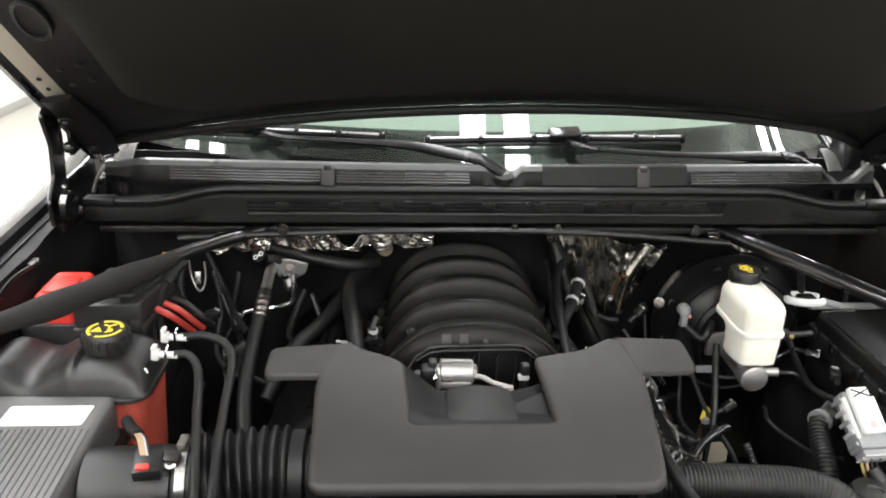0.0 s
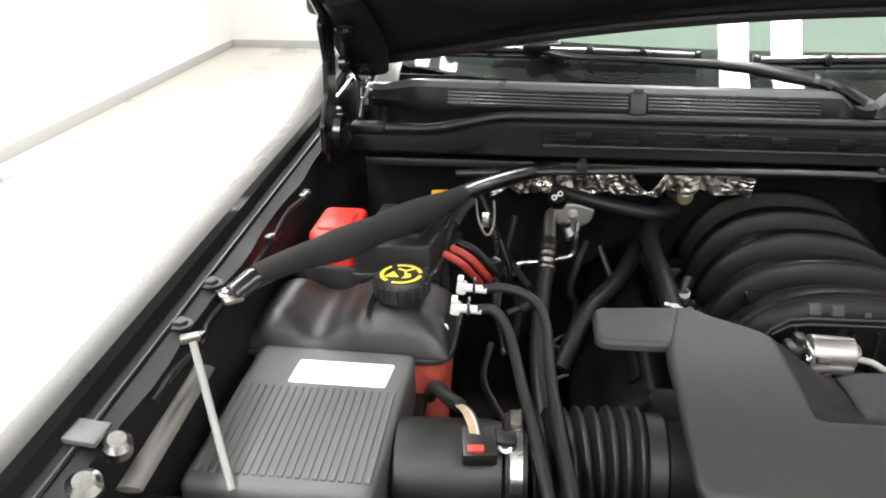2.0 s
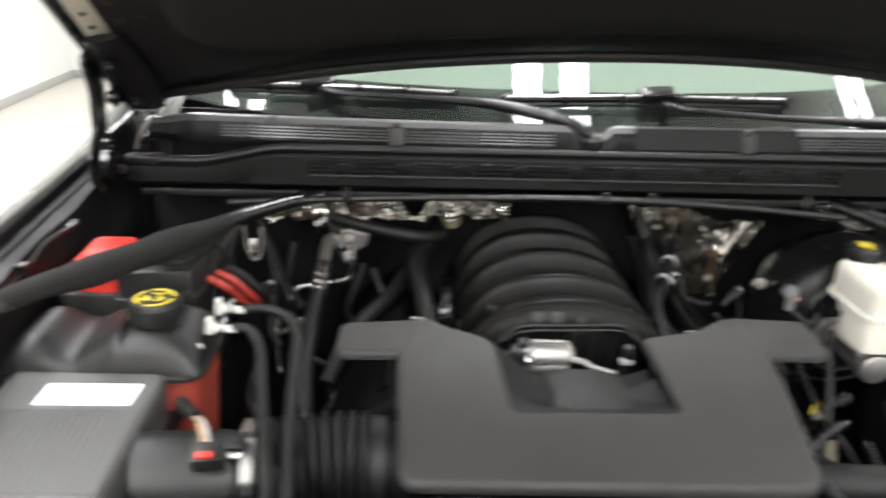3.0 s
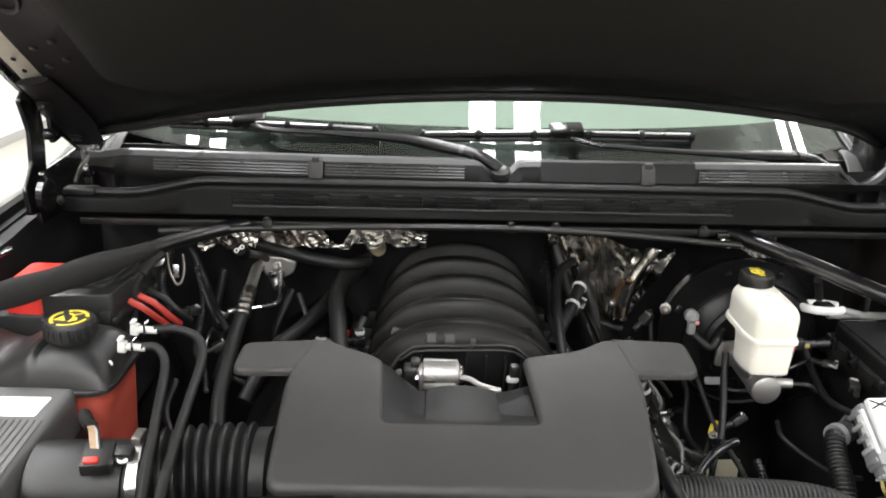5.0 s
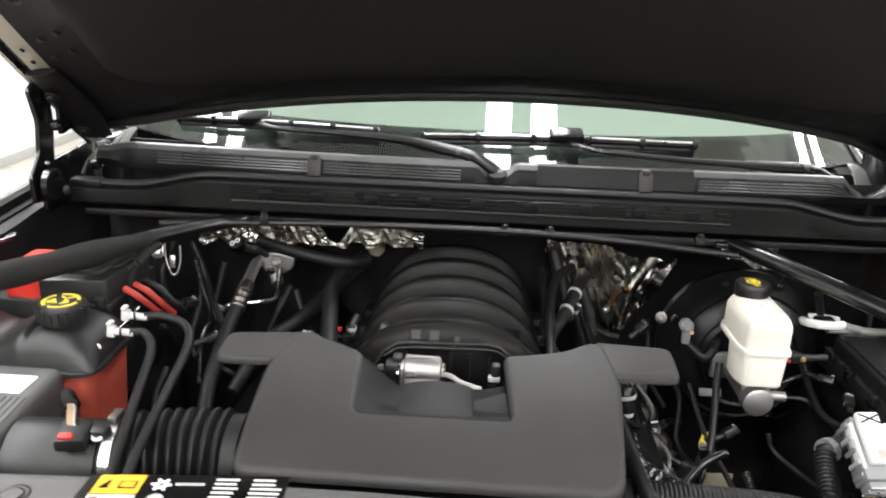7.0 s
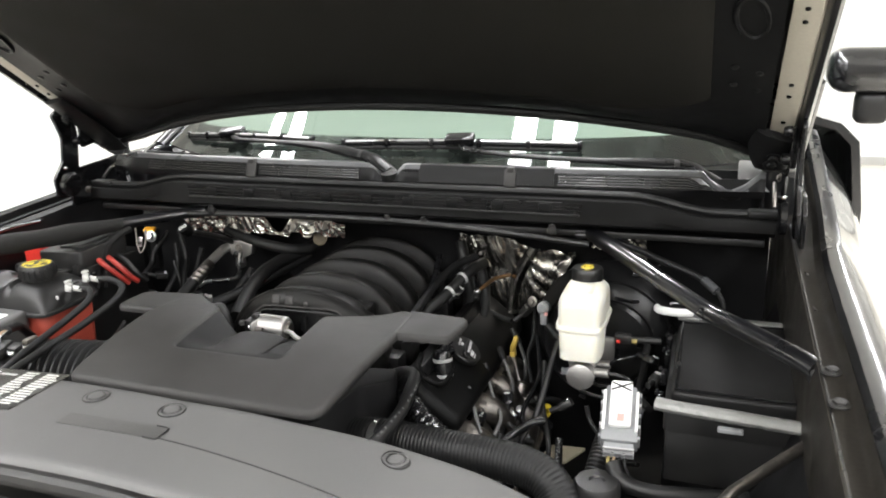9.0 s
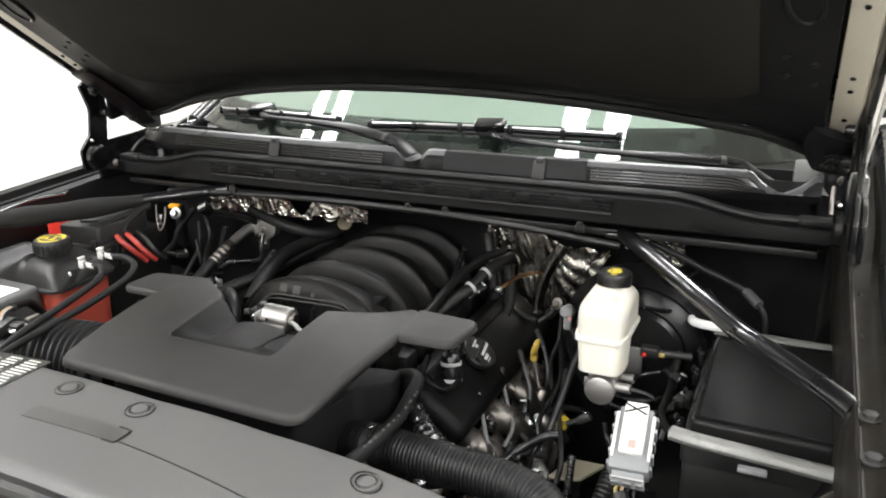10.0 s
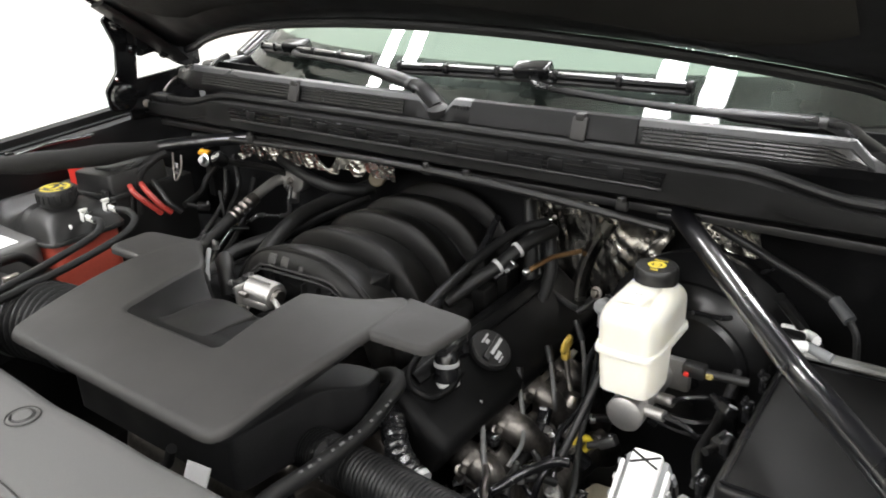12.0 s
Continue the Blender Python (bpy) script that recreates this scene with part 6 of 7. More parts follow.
    part("conduit", tube([(0.394, -0.155, 1.060), (0.387, -0.178, 1.032), (0.377, -0.222, 0.978), (0.370, -0.245, 0.945)], 0.0060, 14), RUBBER, cd)
    part("lower_tube", tube([(0.370, -0.245, 0.945), (0.352, -0.275, 0.915), (0.345, -0.29, 0.86)], 0.0050, 10), PLASTIC_GLOSS, cd)


# ---- driver side: brakes, relay box ----
def build_brakes():
    bo = thing("brake_booster", (0.47, -0.02, 0.88), "round glossy black brake booster on the firewall", "brake booster")
    part("drum", lathe([(0.120, 0.085), (0.140, 0.080), (0.146, 0.060), (0.148, 0.045), (0.142, 0.035), (0.134, 0.010), (0.124, -0.006), (0.119, -0.004), (0.112, -0.014), (0.092, -0.022), (0.087, -0.019), (0.080, -0.026), (0.050, -0.030), (0.030, -0.034)], aim((0.470, -0.055, 1.030), (0, 1, 0)), 48), BOOSTER, bo)
    part("mount", lathe([(0.075, 0.02), (0.075, 0.20)], aim((0.470, -0.055, 1.030), (0, 1, 0)), 24), CHASSIS, bo)
    for a in (25, 70, 110, 155, 200, 250, 300):
        q = (0.470 + 0.138 * math.cos(radians(a)), -0.055 + 0.012, 1.030 + 0.138 * math.sin(radians(a)))
        part("crimp", block((0.014, 0.010, 0.008), pose(*q, 0, 90 - a), 0.002), PAINT, bo)
    part("sensor", join(lathe([(0.010, 0), (0.012, 0.004), (0.012, 0.020), (0.007, 0.024)], aim((0.352, -0.075, 1.095), (-0.1, -1, 0.2)), 18), block((0.014, 0.012, 0.024), pose(0.352, -0.090, 1.064), 0.003)), GREY, bo, "pale grey vacuum sensor")
    part("sensor_lock", block((0.007, 0.005, 0.007), pose(0.358, -0.100, 1.086), 0.002), PALE_RED, bo)
    part("bolt", bolt((0.318, -0.040, 1.090), (-0.3, -1, 0.3), 0.007, 0.007), DULL, bo)
    part("tag", block((0.040, 0.003, 0.014), pose(0.408, -0.100, 0.967, -30), 0.001), GREY, bo, "small grey tag")
    mc = thing("brake_master_cylinder", (0.444, -0.16, 1.0), "bare cast aluminium brake master cylinder", "master cylinder")
    part("body", join(lathe([(0.020, 0), (0.0245, 0.003), (0.0245, 0.030), (0.022, 0.034), (0.022, 0.13)], aim((0.444, -0.222, 1.023), (0, 1, 0.02)), 28), block((0.05, 0.07, 0.03), pose(0.444, -0.165, 1.03), 0.006), block((0.09, 0.014, 0.05), pose(0.444, -0.098, 1.005), 0.006)), ALU, mc)
    part("port", join(rod((0.462, -0.20, 1.028), (0.492, -0.205, 1.030), 0.008), rod((0.462, -0.165, 1.028), (0.490, -0.168, 1.030), 0.008)), ALU, mc)
    part("brake_pipe", tube([(0.490, -0.205, 1.030), (0.520, -0.208, 1.028), (0.535, -0.205, 1.015), (0.538, -0.17, 0.99), (0.53, -0.10, 0.93)], 0.0034, 8), PLASTIC_GLOSS, mc)
    part("brake_pipe", tube([(0.488, -0.168, 1.030), (0.51, -0.17, 1.045), (0.545, -0.15, 1.045), (0.556, -0.12, 1.02), (0.55, -0.07, 0.94)], 0.0034, 8), PLASTIC_GLOSS, mc)
    rs = thing("brake_fluid_reservoir", (0.444, -0.17, 1.05), "milky white brake fluid reservoir", "reservoir")
    up = round_outline([(0.407, -0.230), (0.474, -0.230), (0.480, -0.205), (0.480, -0.112), (0.466, -0.100), (0.416, -0.100), (0.401, -0.118), (0.401, -0.203)], 0.030, 6)
    part("tank", slab(up, 1.119, 1.178, 0.024, 7), WHITE_TANK, rs, "milky white upper half")
    ridge = round_outline([(0.404, -0.234), (0.477, -0.234), (0.484, -0.206), (0.484, -0.110), (0.468, -0.096), (0.413, -0.096), (0.397, -0.116), (0.397, -0.204)], 0.022, 5)
    part("seam", slab(ridge, 1.113, 1.121, 0.003, 2), WHITE_TANK, rs)
    dn = round_outline([(0.409, -0.230), (0.474, -0.230), (0.481, -0.204), (0.481, -0.160), (0.466, -0.136), (0.416, -0.136), (0.401, -0.158), (0.401, -0.202)], 0.030, 6)
    low = slab(dn, 1.057, 1.114, 0.003, 2)
    for v in low.verts:
        if v.co.z < 1.07:
            v.co.x = 0.4405 + (v.co.x - 0.4405) * 0.94
            v.co.y = -0.183 + (v.co.y + 0.183) * 0.94
    part("sump", low, WHITE_TANK, rs, "milky white lower half")
    part("rear_sump", span(0.420, 0.466, -0.142, -0.108, 1.076, 1.114, 0.010, 3), WHITE_TANK, rs)
    part("sump_neck", lathe([(0.016, 1.045), (0.016, 1.066)], pose(0.444, -0.19, 0), 18), WHITE_TANK, rs)
    part("level_mark", block((0.010, 0.003, 0.0008), pose(0.438, -0.178, 1.1779), 0), LIGHT_PRINT, rs)
    cap = part("cap", lathe([(0.022, 0), (0.022, 0.006), (0.0275, 0.008), (0.0285, 0.014), (0.0285, 0.028), (0.026, 0.032)], pose(0.439, -0.124, 1.166), 32), PLASTIC_DARK, rs, "black filler cap")
    ring = [(0.439 + 0.0095 * math.cos(a), -0.124 + 0.0085 * math.sin(a), 1.1985) for a in steps(0, 2 * math.pi, 20)]
    part("cap_print", join(tube(ring, 0.0026, 6, smooth=False, flat=0.3), lathe([(0.0045, 0), (0.0045, 0.001)], pose(0.439, -0.124, 1.1980), 16),
                           span(0.430, 0.448, -0.1105, -0.1080, 1.1975, 1.1986), span(0.436, 0.446, -0.1415, -0.138, 1.1975, 1.1986)), YELLOW, cap, "yellow brake warning print")
    part("float_sensor", join(block((0.03, 0.02, 0.018), pose(0.510, -0.155, 1.070), 0.004), rod((0.52, -0.155, 1.078), (0.575, -0.145, 1.076), 0.006)), PLASTIC_DARK, rs)
    part("sensor_lock", block((0.007, 0.005, 0.006), pose(0.503, -0.168, 1.074), 0.002), RED, rs)
    part("sensor_seal", block((0.010, 0.009, 0.008), pose(0.530, -0.158, 1.073), 0.003), WIRE_YELLOW, rs)
    hose("vacuum_hose", [(0.36, -0.085, 1.06), (0.385, -0.105, 1.045), (0.40, -0.10, 1.06), (0.42, -0.06, 1.07)], 0.008, RUBBER, "short black vacuum hose at the booster", "hose")


def build_relay_box():
    rb = thing("relay_box", (0.69, -0.26, 0.95), "black plastic relay box with a flat lid", "relay box")
    part("lid", slab(round_outline([(0.606, -0.386), (0.785, -0.390), (0.800, -0.085), (0.603, -0.100)], 0.012, 4), 1.070, 1.100, 0.008, 4), LID_BLACK, rb, "matt black flat lid")
    edge = [(0.613, -0.378), (0.779, -0.382), (0.793, -0.094), (0.610, -0.107), (0.613, -0.378)]
    part("lid_ridge", tube([(x, y, 1.1005) for x, y in edge], 0.0028, 8, smooth=False), PLASTIC_GLOSS, rb)
    part("lid_skirt", slab(round_outline([(0.597, -0.398), (0.793, -0.402), (0.808, -0.075), (0.594, -0.090)], 0.012, 4), 1.040, 1.072, 0.003, 2), PLASTIC_DARK, rb)
    part("base", span(0.60, 0.77, -0.39, -0.10, 0.95, 1.04, 0.006), PLASTIC_DARK, rb)
    part("back_rail", tube([(0.600, -0.078, 1.100), (0.68, -0.074, 1.098), (0.805, -0.062, 1.092)], 0.009, 10, smooth=False, flat=0.7), PALE_TRIM, rb, "pale grey rear rail")
    for y in (-0.36, -0.28, -0.20, -0.13):
        part("latch", join(block((0.010, 0.022, 0.022), pose(0.590, y, 1.060), 0.003), rod((0.584, y - 0.004, 1.083), (0.584, y + 0.010, 1.083), 0.0028)), PLASTIC_GLOSS, rb)
    for y in (-0.12, -0.145):
        part("rivet", lathe([(0.005, 0), (0.005, 0.003), (0.002, 0.005)], pose(0.757, y - 0.06, 1.099), 10), STEEL, rb)
    fr = thing("tray_bar", (0.69, -0.46, 1.07), "grey steel bar in front of the relay box", "bar")
    part("bar", tube([(0.588, -0.430, 1.100), (0.62, -0.436, 1.100), (0.70, -0.440, 1.098), (0.806, -0.446, 1.095)], 0.0115, 12, flat=0.8), PALE_TRIM, fr, "grey steel bar")
    part("strut", tube([(0.806, -0.450, 1.094), (0.75, -0.525, 1.090), (0.692, -0.605, 1.085), (0.65, -0.68, 1.07)], 0.0075, 12, smooth=False), DULL, fr)
    part("tab", block((0.034, 0.012, 0.006), pose(0.690, -0.455, 1.082), 0.002), GREY, fr)
    wc = thing("harness_bracket", (0.59, -0.06, 1.09), "white plastic harness bracket", "bracket")
    ringp = [(0.596 + 0.036 * math.cos(a), -0.062 + 0.032 * math.sin(a), 1.108 - 0.006 * math.sin(a)) for a in steps(radians(20), radians(320), 20)]
    part("bracket", tube(ringp, 0.0058, 10, smooth=False, flat=1.3), WHITE, wc)
    part("grommet", block((0.034, 0.026, 0.016), pose(0.600, -0.062, 1.100), 0.006, 3), RUBBER, wc)
    part("sleeve", rod((0.625, -0.075, 1.108), (0.655, -0.085, 1.104), 0.007), GREY, wc)
    hs = thing("washer_hose", (0.55, 0.02, 1.1), "thin black hose ending in a dark grey sleeve", "hose")
    part("hose", tube([(0.470, 0.005, 1.215), (0.520, -0.005, 1.200), (0.570, -0.018, 1.184), (0.610, -0.028, 1.172), (0.642, -0.036, 1.160)], 0.0062, 12), RUBBER, hs)
    part("sleeve", rod((0.640, -0.036, 1.161), (0.664, -0.058, 1.148), 0.0085, 14), SLEEVE, hs, "dark grey end sleeve")
    part("tail", tube([(0.664, -0.058, 1.148), (0.676, -0.064, 1.125), (0.68, -0.06, 1.06)], 0.0045, 8), RUBBER, hs)


def build_connector():
    cn = thing("wiring_connector", (0.535, -0.405, 1.03), "grey and white bulkhead wiring connector", "connector")
    m = pose(0.535, -0.395, 1.055, 34, 0, 4) @ Matrix.Scale(0.9, 4)
    part("shell", join(block((0.052, 0.100, 0.034), m @ pose(0, 0, -0.020), 0.005), block((0.060, 0.030, 0.040), m @ pose(0, -0.040, -0.024), 0.004), block((0.048, 0.014, 0.030), m @ pose(0, -0.060, -0.022), 0.003)), GREY, cn, "grey plastic shell")
    part("lever", join(block((0.036, 0.085, 0.014), m @ pose(0, 0.010, 0.012), 0.004), *[block((0.005, 0.075, 0.022), m @ pose(s * 0.027, 0.0, -0.004), 0.002) for s in (-1, 1)]), WHITE, cn, "white locking lever")
    part("seal_sticker", block((0.012, 0.014, 0.001), m @ pose(0.001, -0.018, 0.026), 0), PALE_RED, cn, "pale red sticker")
    for k in range(3):
        part("rib", block((0.012, 0.004, 0.012), m @ pose(-0.018 + 0.018 * k, -0.068, -0.014), 0.001), GREY, cn)
    for k in range(5):
        for s in (-1, 1):
            part("side_rib", block((0.004, 0.007, 0.030), m @ pose(s * 0.0315, -0.045 + 0.020 * k, -0.018), 0.001), LIGHT_PRINT if k % 2 else GREY, cn)
    part("front_frame", join(*[block((0.050, 0.003, 0.004), m @ pose(0, -0.0665, -0.022 + 0.010 * k), 0.0005) for k in range(4)]), LIGHT_PRINT, cn)
    for s in (-1, 1):
        part("strap", block((0.036, 0.003, 0.0012), m @ pose(0, 0.040, 0.0262, 0, 0, s * 24), 0.0003), RUBBER, cn)
    for k, mat in enumerate((WIRE_YELLOW, WIRE_TAN, RUBBER, RUBBER)):
        a = m @ Vector((-0.015 + 0.009 * k, -0.062, -0.02))
        part("wire", tube([a, a + Vector((0, -0.012, -0.012)), a + Vector((0.01, -0.015, -0.03))], 0.0024, 8), mat, cn)
    hose("battery_cable_loom", [(0.531, -0.452, 1.005), (0.545, -0.470, 0.99), (0.585, -0.480, 0.985), (0.64, -0.475, 0.985), (0.72, -0.455, 0.98)], 0.012, RUBBER, "thick black wiring loom below the connector", "loom")
    cd = thing("corrugated_conduit", (0.50, -0.35, 0.88), "corrugated black wiring conduit", "conduit")
    part("conduit", corrugated([(0.545, -0.30, 1.0), (0.520, -0.315, 1.0), (0.508, -0.345, 0.985), (0.500, -0.40, 0.955), (0.490, -0.44, 0.90)], 0.0165, 0.0065, 0.003, 18), PLASTIC_DARK, cd)
    part("strap", lathe([(0.019, -0.006), (0.019, 0.006)], aim((0.521, -0.314, 1.0), (0.8, 0.5, 0)), 20), GREY, cd, "grey strap")
    part("strap_tail", block((0.008, 0.004, 0.030), pose(0.553, -0.262, 0.985, 20, 12), 0.001), GREY, cd)
    rs = thing("power_steering_cap", (0.515, -0.475, 0.95), "round black ribbed cap", "cap")
    part("cap", lathe([(0.030, 0), (0.034, 0.004), (0.034, 0.030), (0.030, 0.036), (0.012, 0.037), (0.010, 0.034)], pose(0.515, -0.492, 0.962), 32), PLASTIC_DARK, rs)
    tl = solid("relay", block((0.055, 0.025, 0.012), pose(0.634, -0.362, 0.99, 20), 0.003), TEAL, "teal plastic relay cover", "relay")


def build_engine_small():
    ds = thing("oil_dipstick", (0.288, -0.08, 0.85), "yellow ring handle of the oil dipstick", "dipstick")
    ring = [Vector((0.290 + 0.004 * math.sin(a), -0.080 + 0.009 * math.cos(a), 1.012 + 0.013 * math.sin(a))) for a in steps(0, 2 * math.pi, 20)]
    part("handle", join(tube(ring, 0.0048, 8, smooth=False), block((0.012, 0.014, 0.016), pose(0.286, -0.074, 0.982), 0.003)), HANDLE, ds, "yellow plastic handle")
    part("tube", tube([(0.286, -0.074, 0.985), (0.300, -0.085, 0.94), (0.325, -0.11, 0.88), (0.33, -0.13, 0.80)], 0.0045, 10), DULL, ds)
    ns = thing("camshaft_sensor", (0.2, -0.3, 0.98), "black sensor plug with two pale bands", "sensor")
    foot, way = Vector((0.214, -0.290, 1.026)), Vector((-0.10, 0.15, 1.0))
    part("plug", lathe([(0.0165, 0.0), (0.0165, 0.045), (0.0135, 0.050)], aim(foot, way), 20), PLASTIC_GLOSS, ns)
    for d in (0.003, 0.031):
        part("band", lathe([(0.0172, 0.0), (0.0176, 0.0006), (0.0176, 0.0055), (0.0172, 0.006)], aim(foot + way.normalized() * d, way), 20), LIGHT_PRINT, ns, "pale printed band")
    part("cable", tube([(0.210, -0.282, 1.072), (0.212, -0.262, 1.078), (0.206, -0.235, 1.075), (0.17, -0.215, 1.072)], 0.0065, 10), PLASTIC_GLOSS, ns)
    cb = solid("coil_cable", tube([(0.135, -0.205, 1.075), (0.165, -0.215, 1.078), (0.195, -0.235, 1.072), (0.215, -0.25, 1.055)], 0.0085, 12), PLASTIC_GLOSS, "glossy black cable with pale print", "cable")
    pl = thing("sensor_plug", (-0.245, -0.10, 1.043), "black sensor plug with a red lock", "plug")
    part("plug", join(block((0.020, 0.022, 0.030), pose(-0.240, -0.102, 1.043), 0.004), rod((-0.240, -0.102, 1.068), (-0.230, -0.090, 1.085), 0.008)), PLASTIC_DARK, pl)
    part("cap", lathe([(0.009, 0), (0.009, 0.004)], aim((-0.238, -0.110, 1.066), (0, -0.6, 0.8)), 14), LIGHT_PRINT, pl)
    part("lock", block((0.009, 0.008, 0.008), pose(-0.261, -0.101, 1.057), 0.002), RED, pl)
    pv = thing("vent_valve", (-0.27, -0.29, 1.05), "black crankcase vent elbow with steel clip", "valve")
    part("elbow", tube([(-0.285, -0.255, 1.085), (-0.258, -0.270, 1.105), (-0.235, -0.290, 1.095), (-0.222, -0.300, 1.06)], 0.0135, 14), PLASTIC_DARK, pv)
    part("clip", join(rod((-0.292, -0.262, 1.128), (-0.268, -0.276, 1.128), 0.003), lathe([(0.006, 0), (0.006, 0.012)], pose(-0.280, -0.268, 1.118), 10)), STEEL, pv)
    part("lever", tube([(-0.276, -0.285, 1.125), (-0.262, -0.305, 1.105), (-0.252, -0.315, 1.085)], 0.0042, 8), LIGHT_PRINT, pv)
    part("hose", tube([(-0.235, -0.29, 1.07), (-0.225, -0.275, 1.05), (-0.21, -0.23, 1.03)], 0.010, 12), RUBBER, pv)
    tag = solid("paper_tag", block((0.036, 0.022, 0.0015), pose(0.100, -0.622, 1.052, 60, 0, 6), 0), LIGHT_PRINT, "small white tag behind the radiator cover", "tag")
    ym = thing("ground_stud", (-0.65, 0.0, 1.165), "yellow-capped stud with bright nut behind the battery", "stud")
    part("cap", block((0.028, 0.014, 0.009), pose(-0.622, -0.006, 1.1705, 20, 0, 10), 0.003), ORANGE, ym)
    part("nut", bolt((-0.612, -0.016, 1.160), (0.2, -1, 0.4), 0.009, 0.012), STEEL, ym)
    part("stalk", block((0.020, 0.020, 0.10), pose(-0.620, 0.005, 1.075), 0.004), PLASTIC_DARK, ym)
    lat = thing("hood_cable", (0.0, -0.045, 1.225), "thin black cable rod clipped under the cowl", "cable")
    part("rod", tube([(-0.590, -0.050, 1.226), (-0.50, -0.056, 1.233), (-0.25, -0.060, 1.244), (0.01, -0.062, 1.247), (0.22, -0.061, 1.239), (0.43, -0.058, 1.222)], 0.0058, 10), PLASTIC_DARK, lat)
    for x in (0.021, -0.40, 0.10, 0.36):
        part("clip", join(block((0.018, 0.012, 0.016), pose(x, -0.060, 1.238), 0.004), lathe([(0.006, 0), (0.006, 0.006), (0.003, 0.008)], pose(x, -0.063, 1.252), 12)), PLASTIC_DARK, lat)


def build_foil():
    def crumple(x, z, k):
        """Sharp slanting folds, broad dents and fine wrinkles."""
        fold = 1 - abs(noise.noise(Vector(((x + 0.50 * z) * 62, (z - 0.50 * x) * 6, k))))
        dent = noise.noise(Vector((x * 18, z * 16, k + 5)))
        wrinkle = noise.noise(Vector(((x + 0.3 * z) * 120, z * 70, k + 3)))
        return 0.0068 * fold + 0.0050 * dent + 0.0014 * wrinkle

    def patch(x0, x1, low, high, k, depth, label="crumpled shiny foil heat shield on the firewall"):
        t = thing("heat_shield", ((x0 + x1) / 2, depth((x0 + x1) / 2), low((x0 + x1) / 2)), label, "heat shield", "foil heat shields")
        n = int((x1 - x0) / 0.003)
        part("foil", sheet(lambda x, v: Vector((x + 0.006 * noise.noise(Vector((v * 9, x * 30, k))), depth(x) + crumple(x, v * (high(x) - low(x)), k), low(x) + (high(x) - low(x)) * v)), steps(x0, x1, n), steps(0, 1, 32), 0.0008), FOIL, t, angle=60)
        for q in (0.2, 0.55, 0.85):
            x = x0 + (x1 - x0) * q
            z = low(x) + 0.7 * (high(x) - low(x))
            part("rivet", lathe([(0.0045, 0), (0.0045, 0.002), (0.002, 0.003)], aim((x, depth(x) - 0.002, z), (0, -1, 0.2)), 12), DULL, t)

    def rag(x, k, a):
        return a * noise.noise(Vector((x * 38, k, 0))) + 0.5 * a * noise.noise(Vector((x * 110, k, 2)))

    xs, zs = (0.116, 0.135, 0.165, 0.250, 0.292, 0.338, 0.375), (1.160, 1.100, 1.050, 0.985, 1.005, 1.075, 1.140)
    patch(0.116, 0.375, lambda x: float(np.interp(x, xs, zs)) + rag(x, 1, 0.008), lambda x: 1.176 - 0.026 * smoothstep(0.22, 0.30, x) + rag(x, 2, 0.006), 1, lambda x: 0.108)
    patch(0.425, 0.530, lambda x: 1.190 - 0.018 * smoothstep(0.46, 0.50, x) + rag(x, 3, 0.008), lambda x: 1.236 + rag(x, 4, 0.004), 5, lambda x: 0.014)
    patch(-0.545, -0.125, lambda x: 1.166 + 0.008 * smoothstep(-0.42, -0.34, x) + rag(x, 5, 0.012), lambda x: 1.224 - 0.010 * smoothstep(-0.50, -0.54, x) - 0.045 * math.exp(-((x + 0.288) / 0.026) ** 2) - 0.018 * smoothstep(-0.19, -0.14, x), 7, lambda x: 0.026 + 0.010 * math.sin(x * 24))
    st = thing("shield_strap", (0.27, 0.025, 1.05), "bright folded metal strap beside the foil", "strap")
    part("strap", sheet(lambda u, v: Vector((0.246 + 0.050 * u * u + 0.022 * v, 0.030 - 0.012 * math.sin(math.pi * v), 1.040 + 0.145 * u - 0.006 * v)), steps(0, 1, 14), steps(0, 1, 5), 0.0012), FOIL, st)


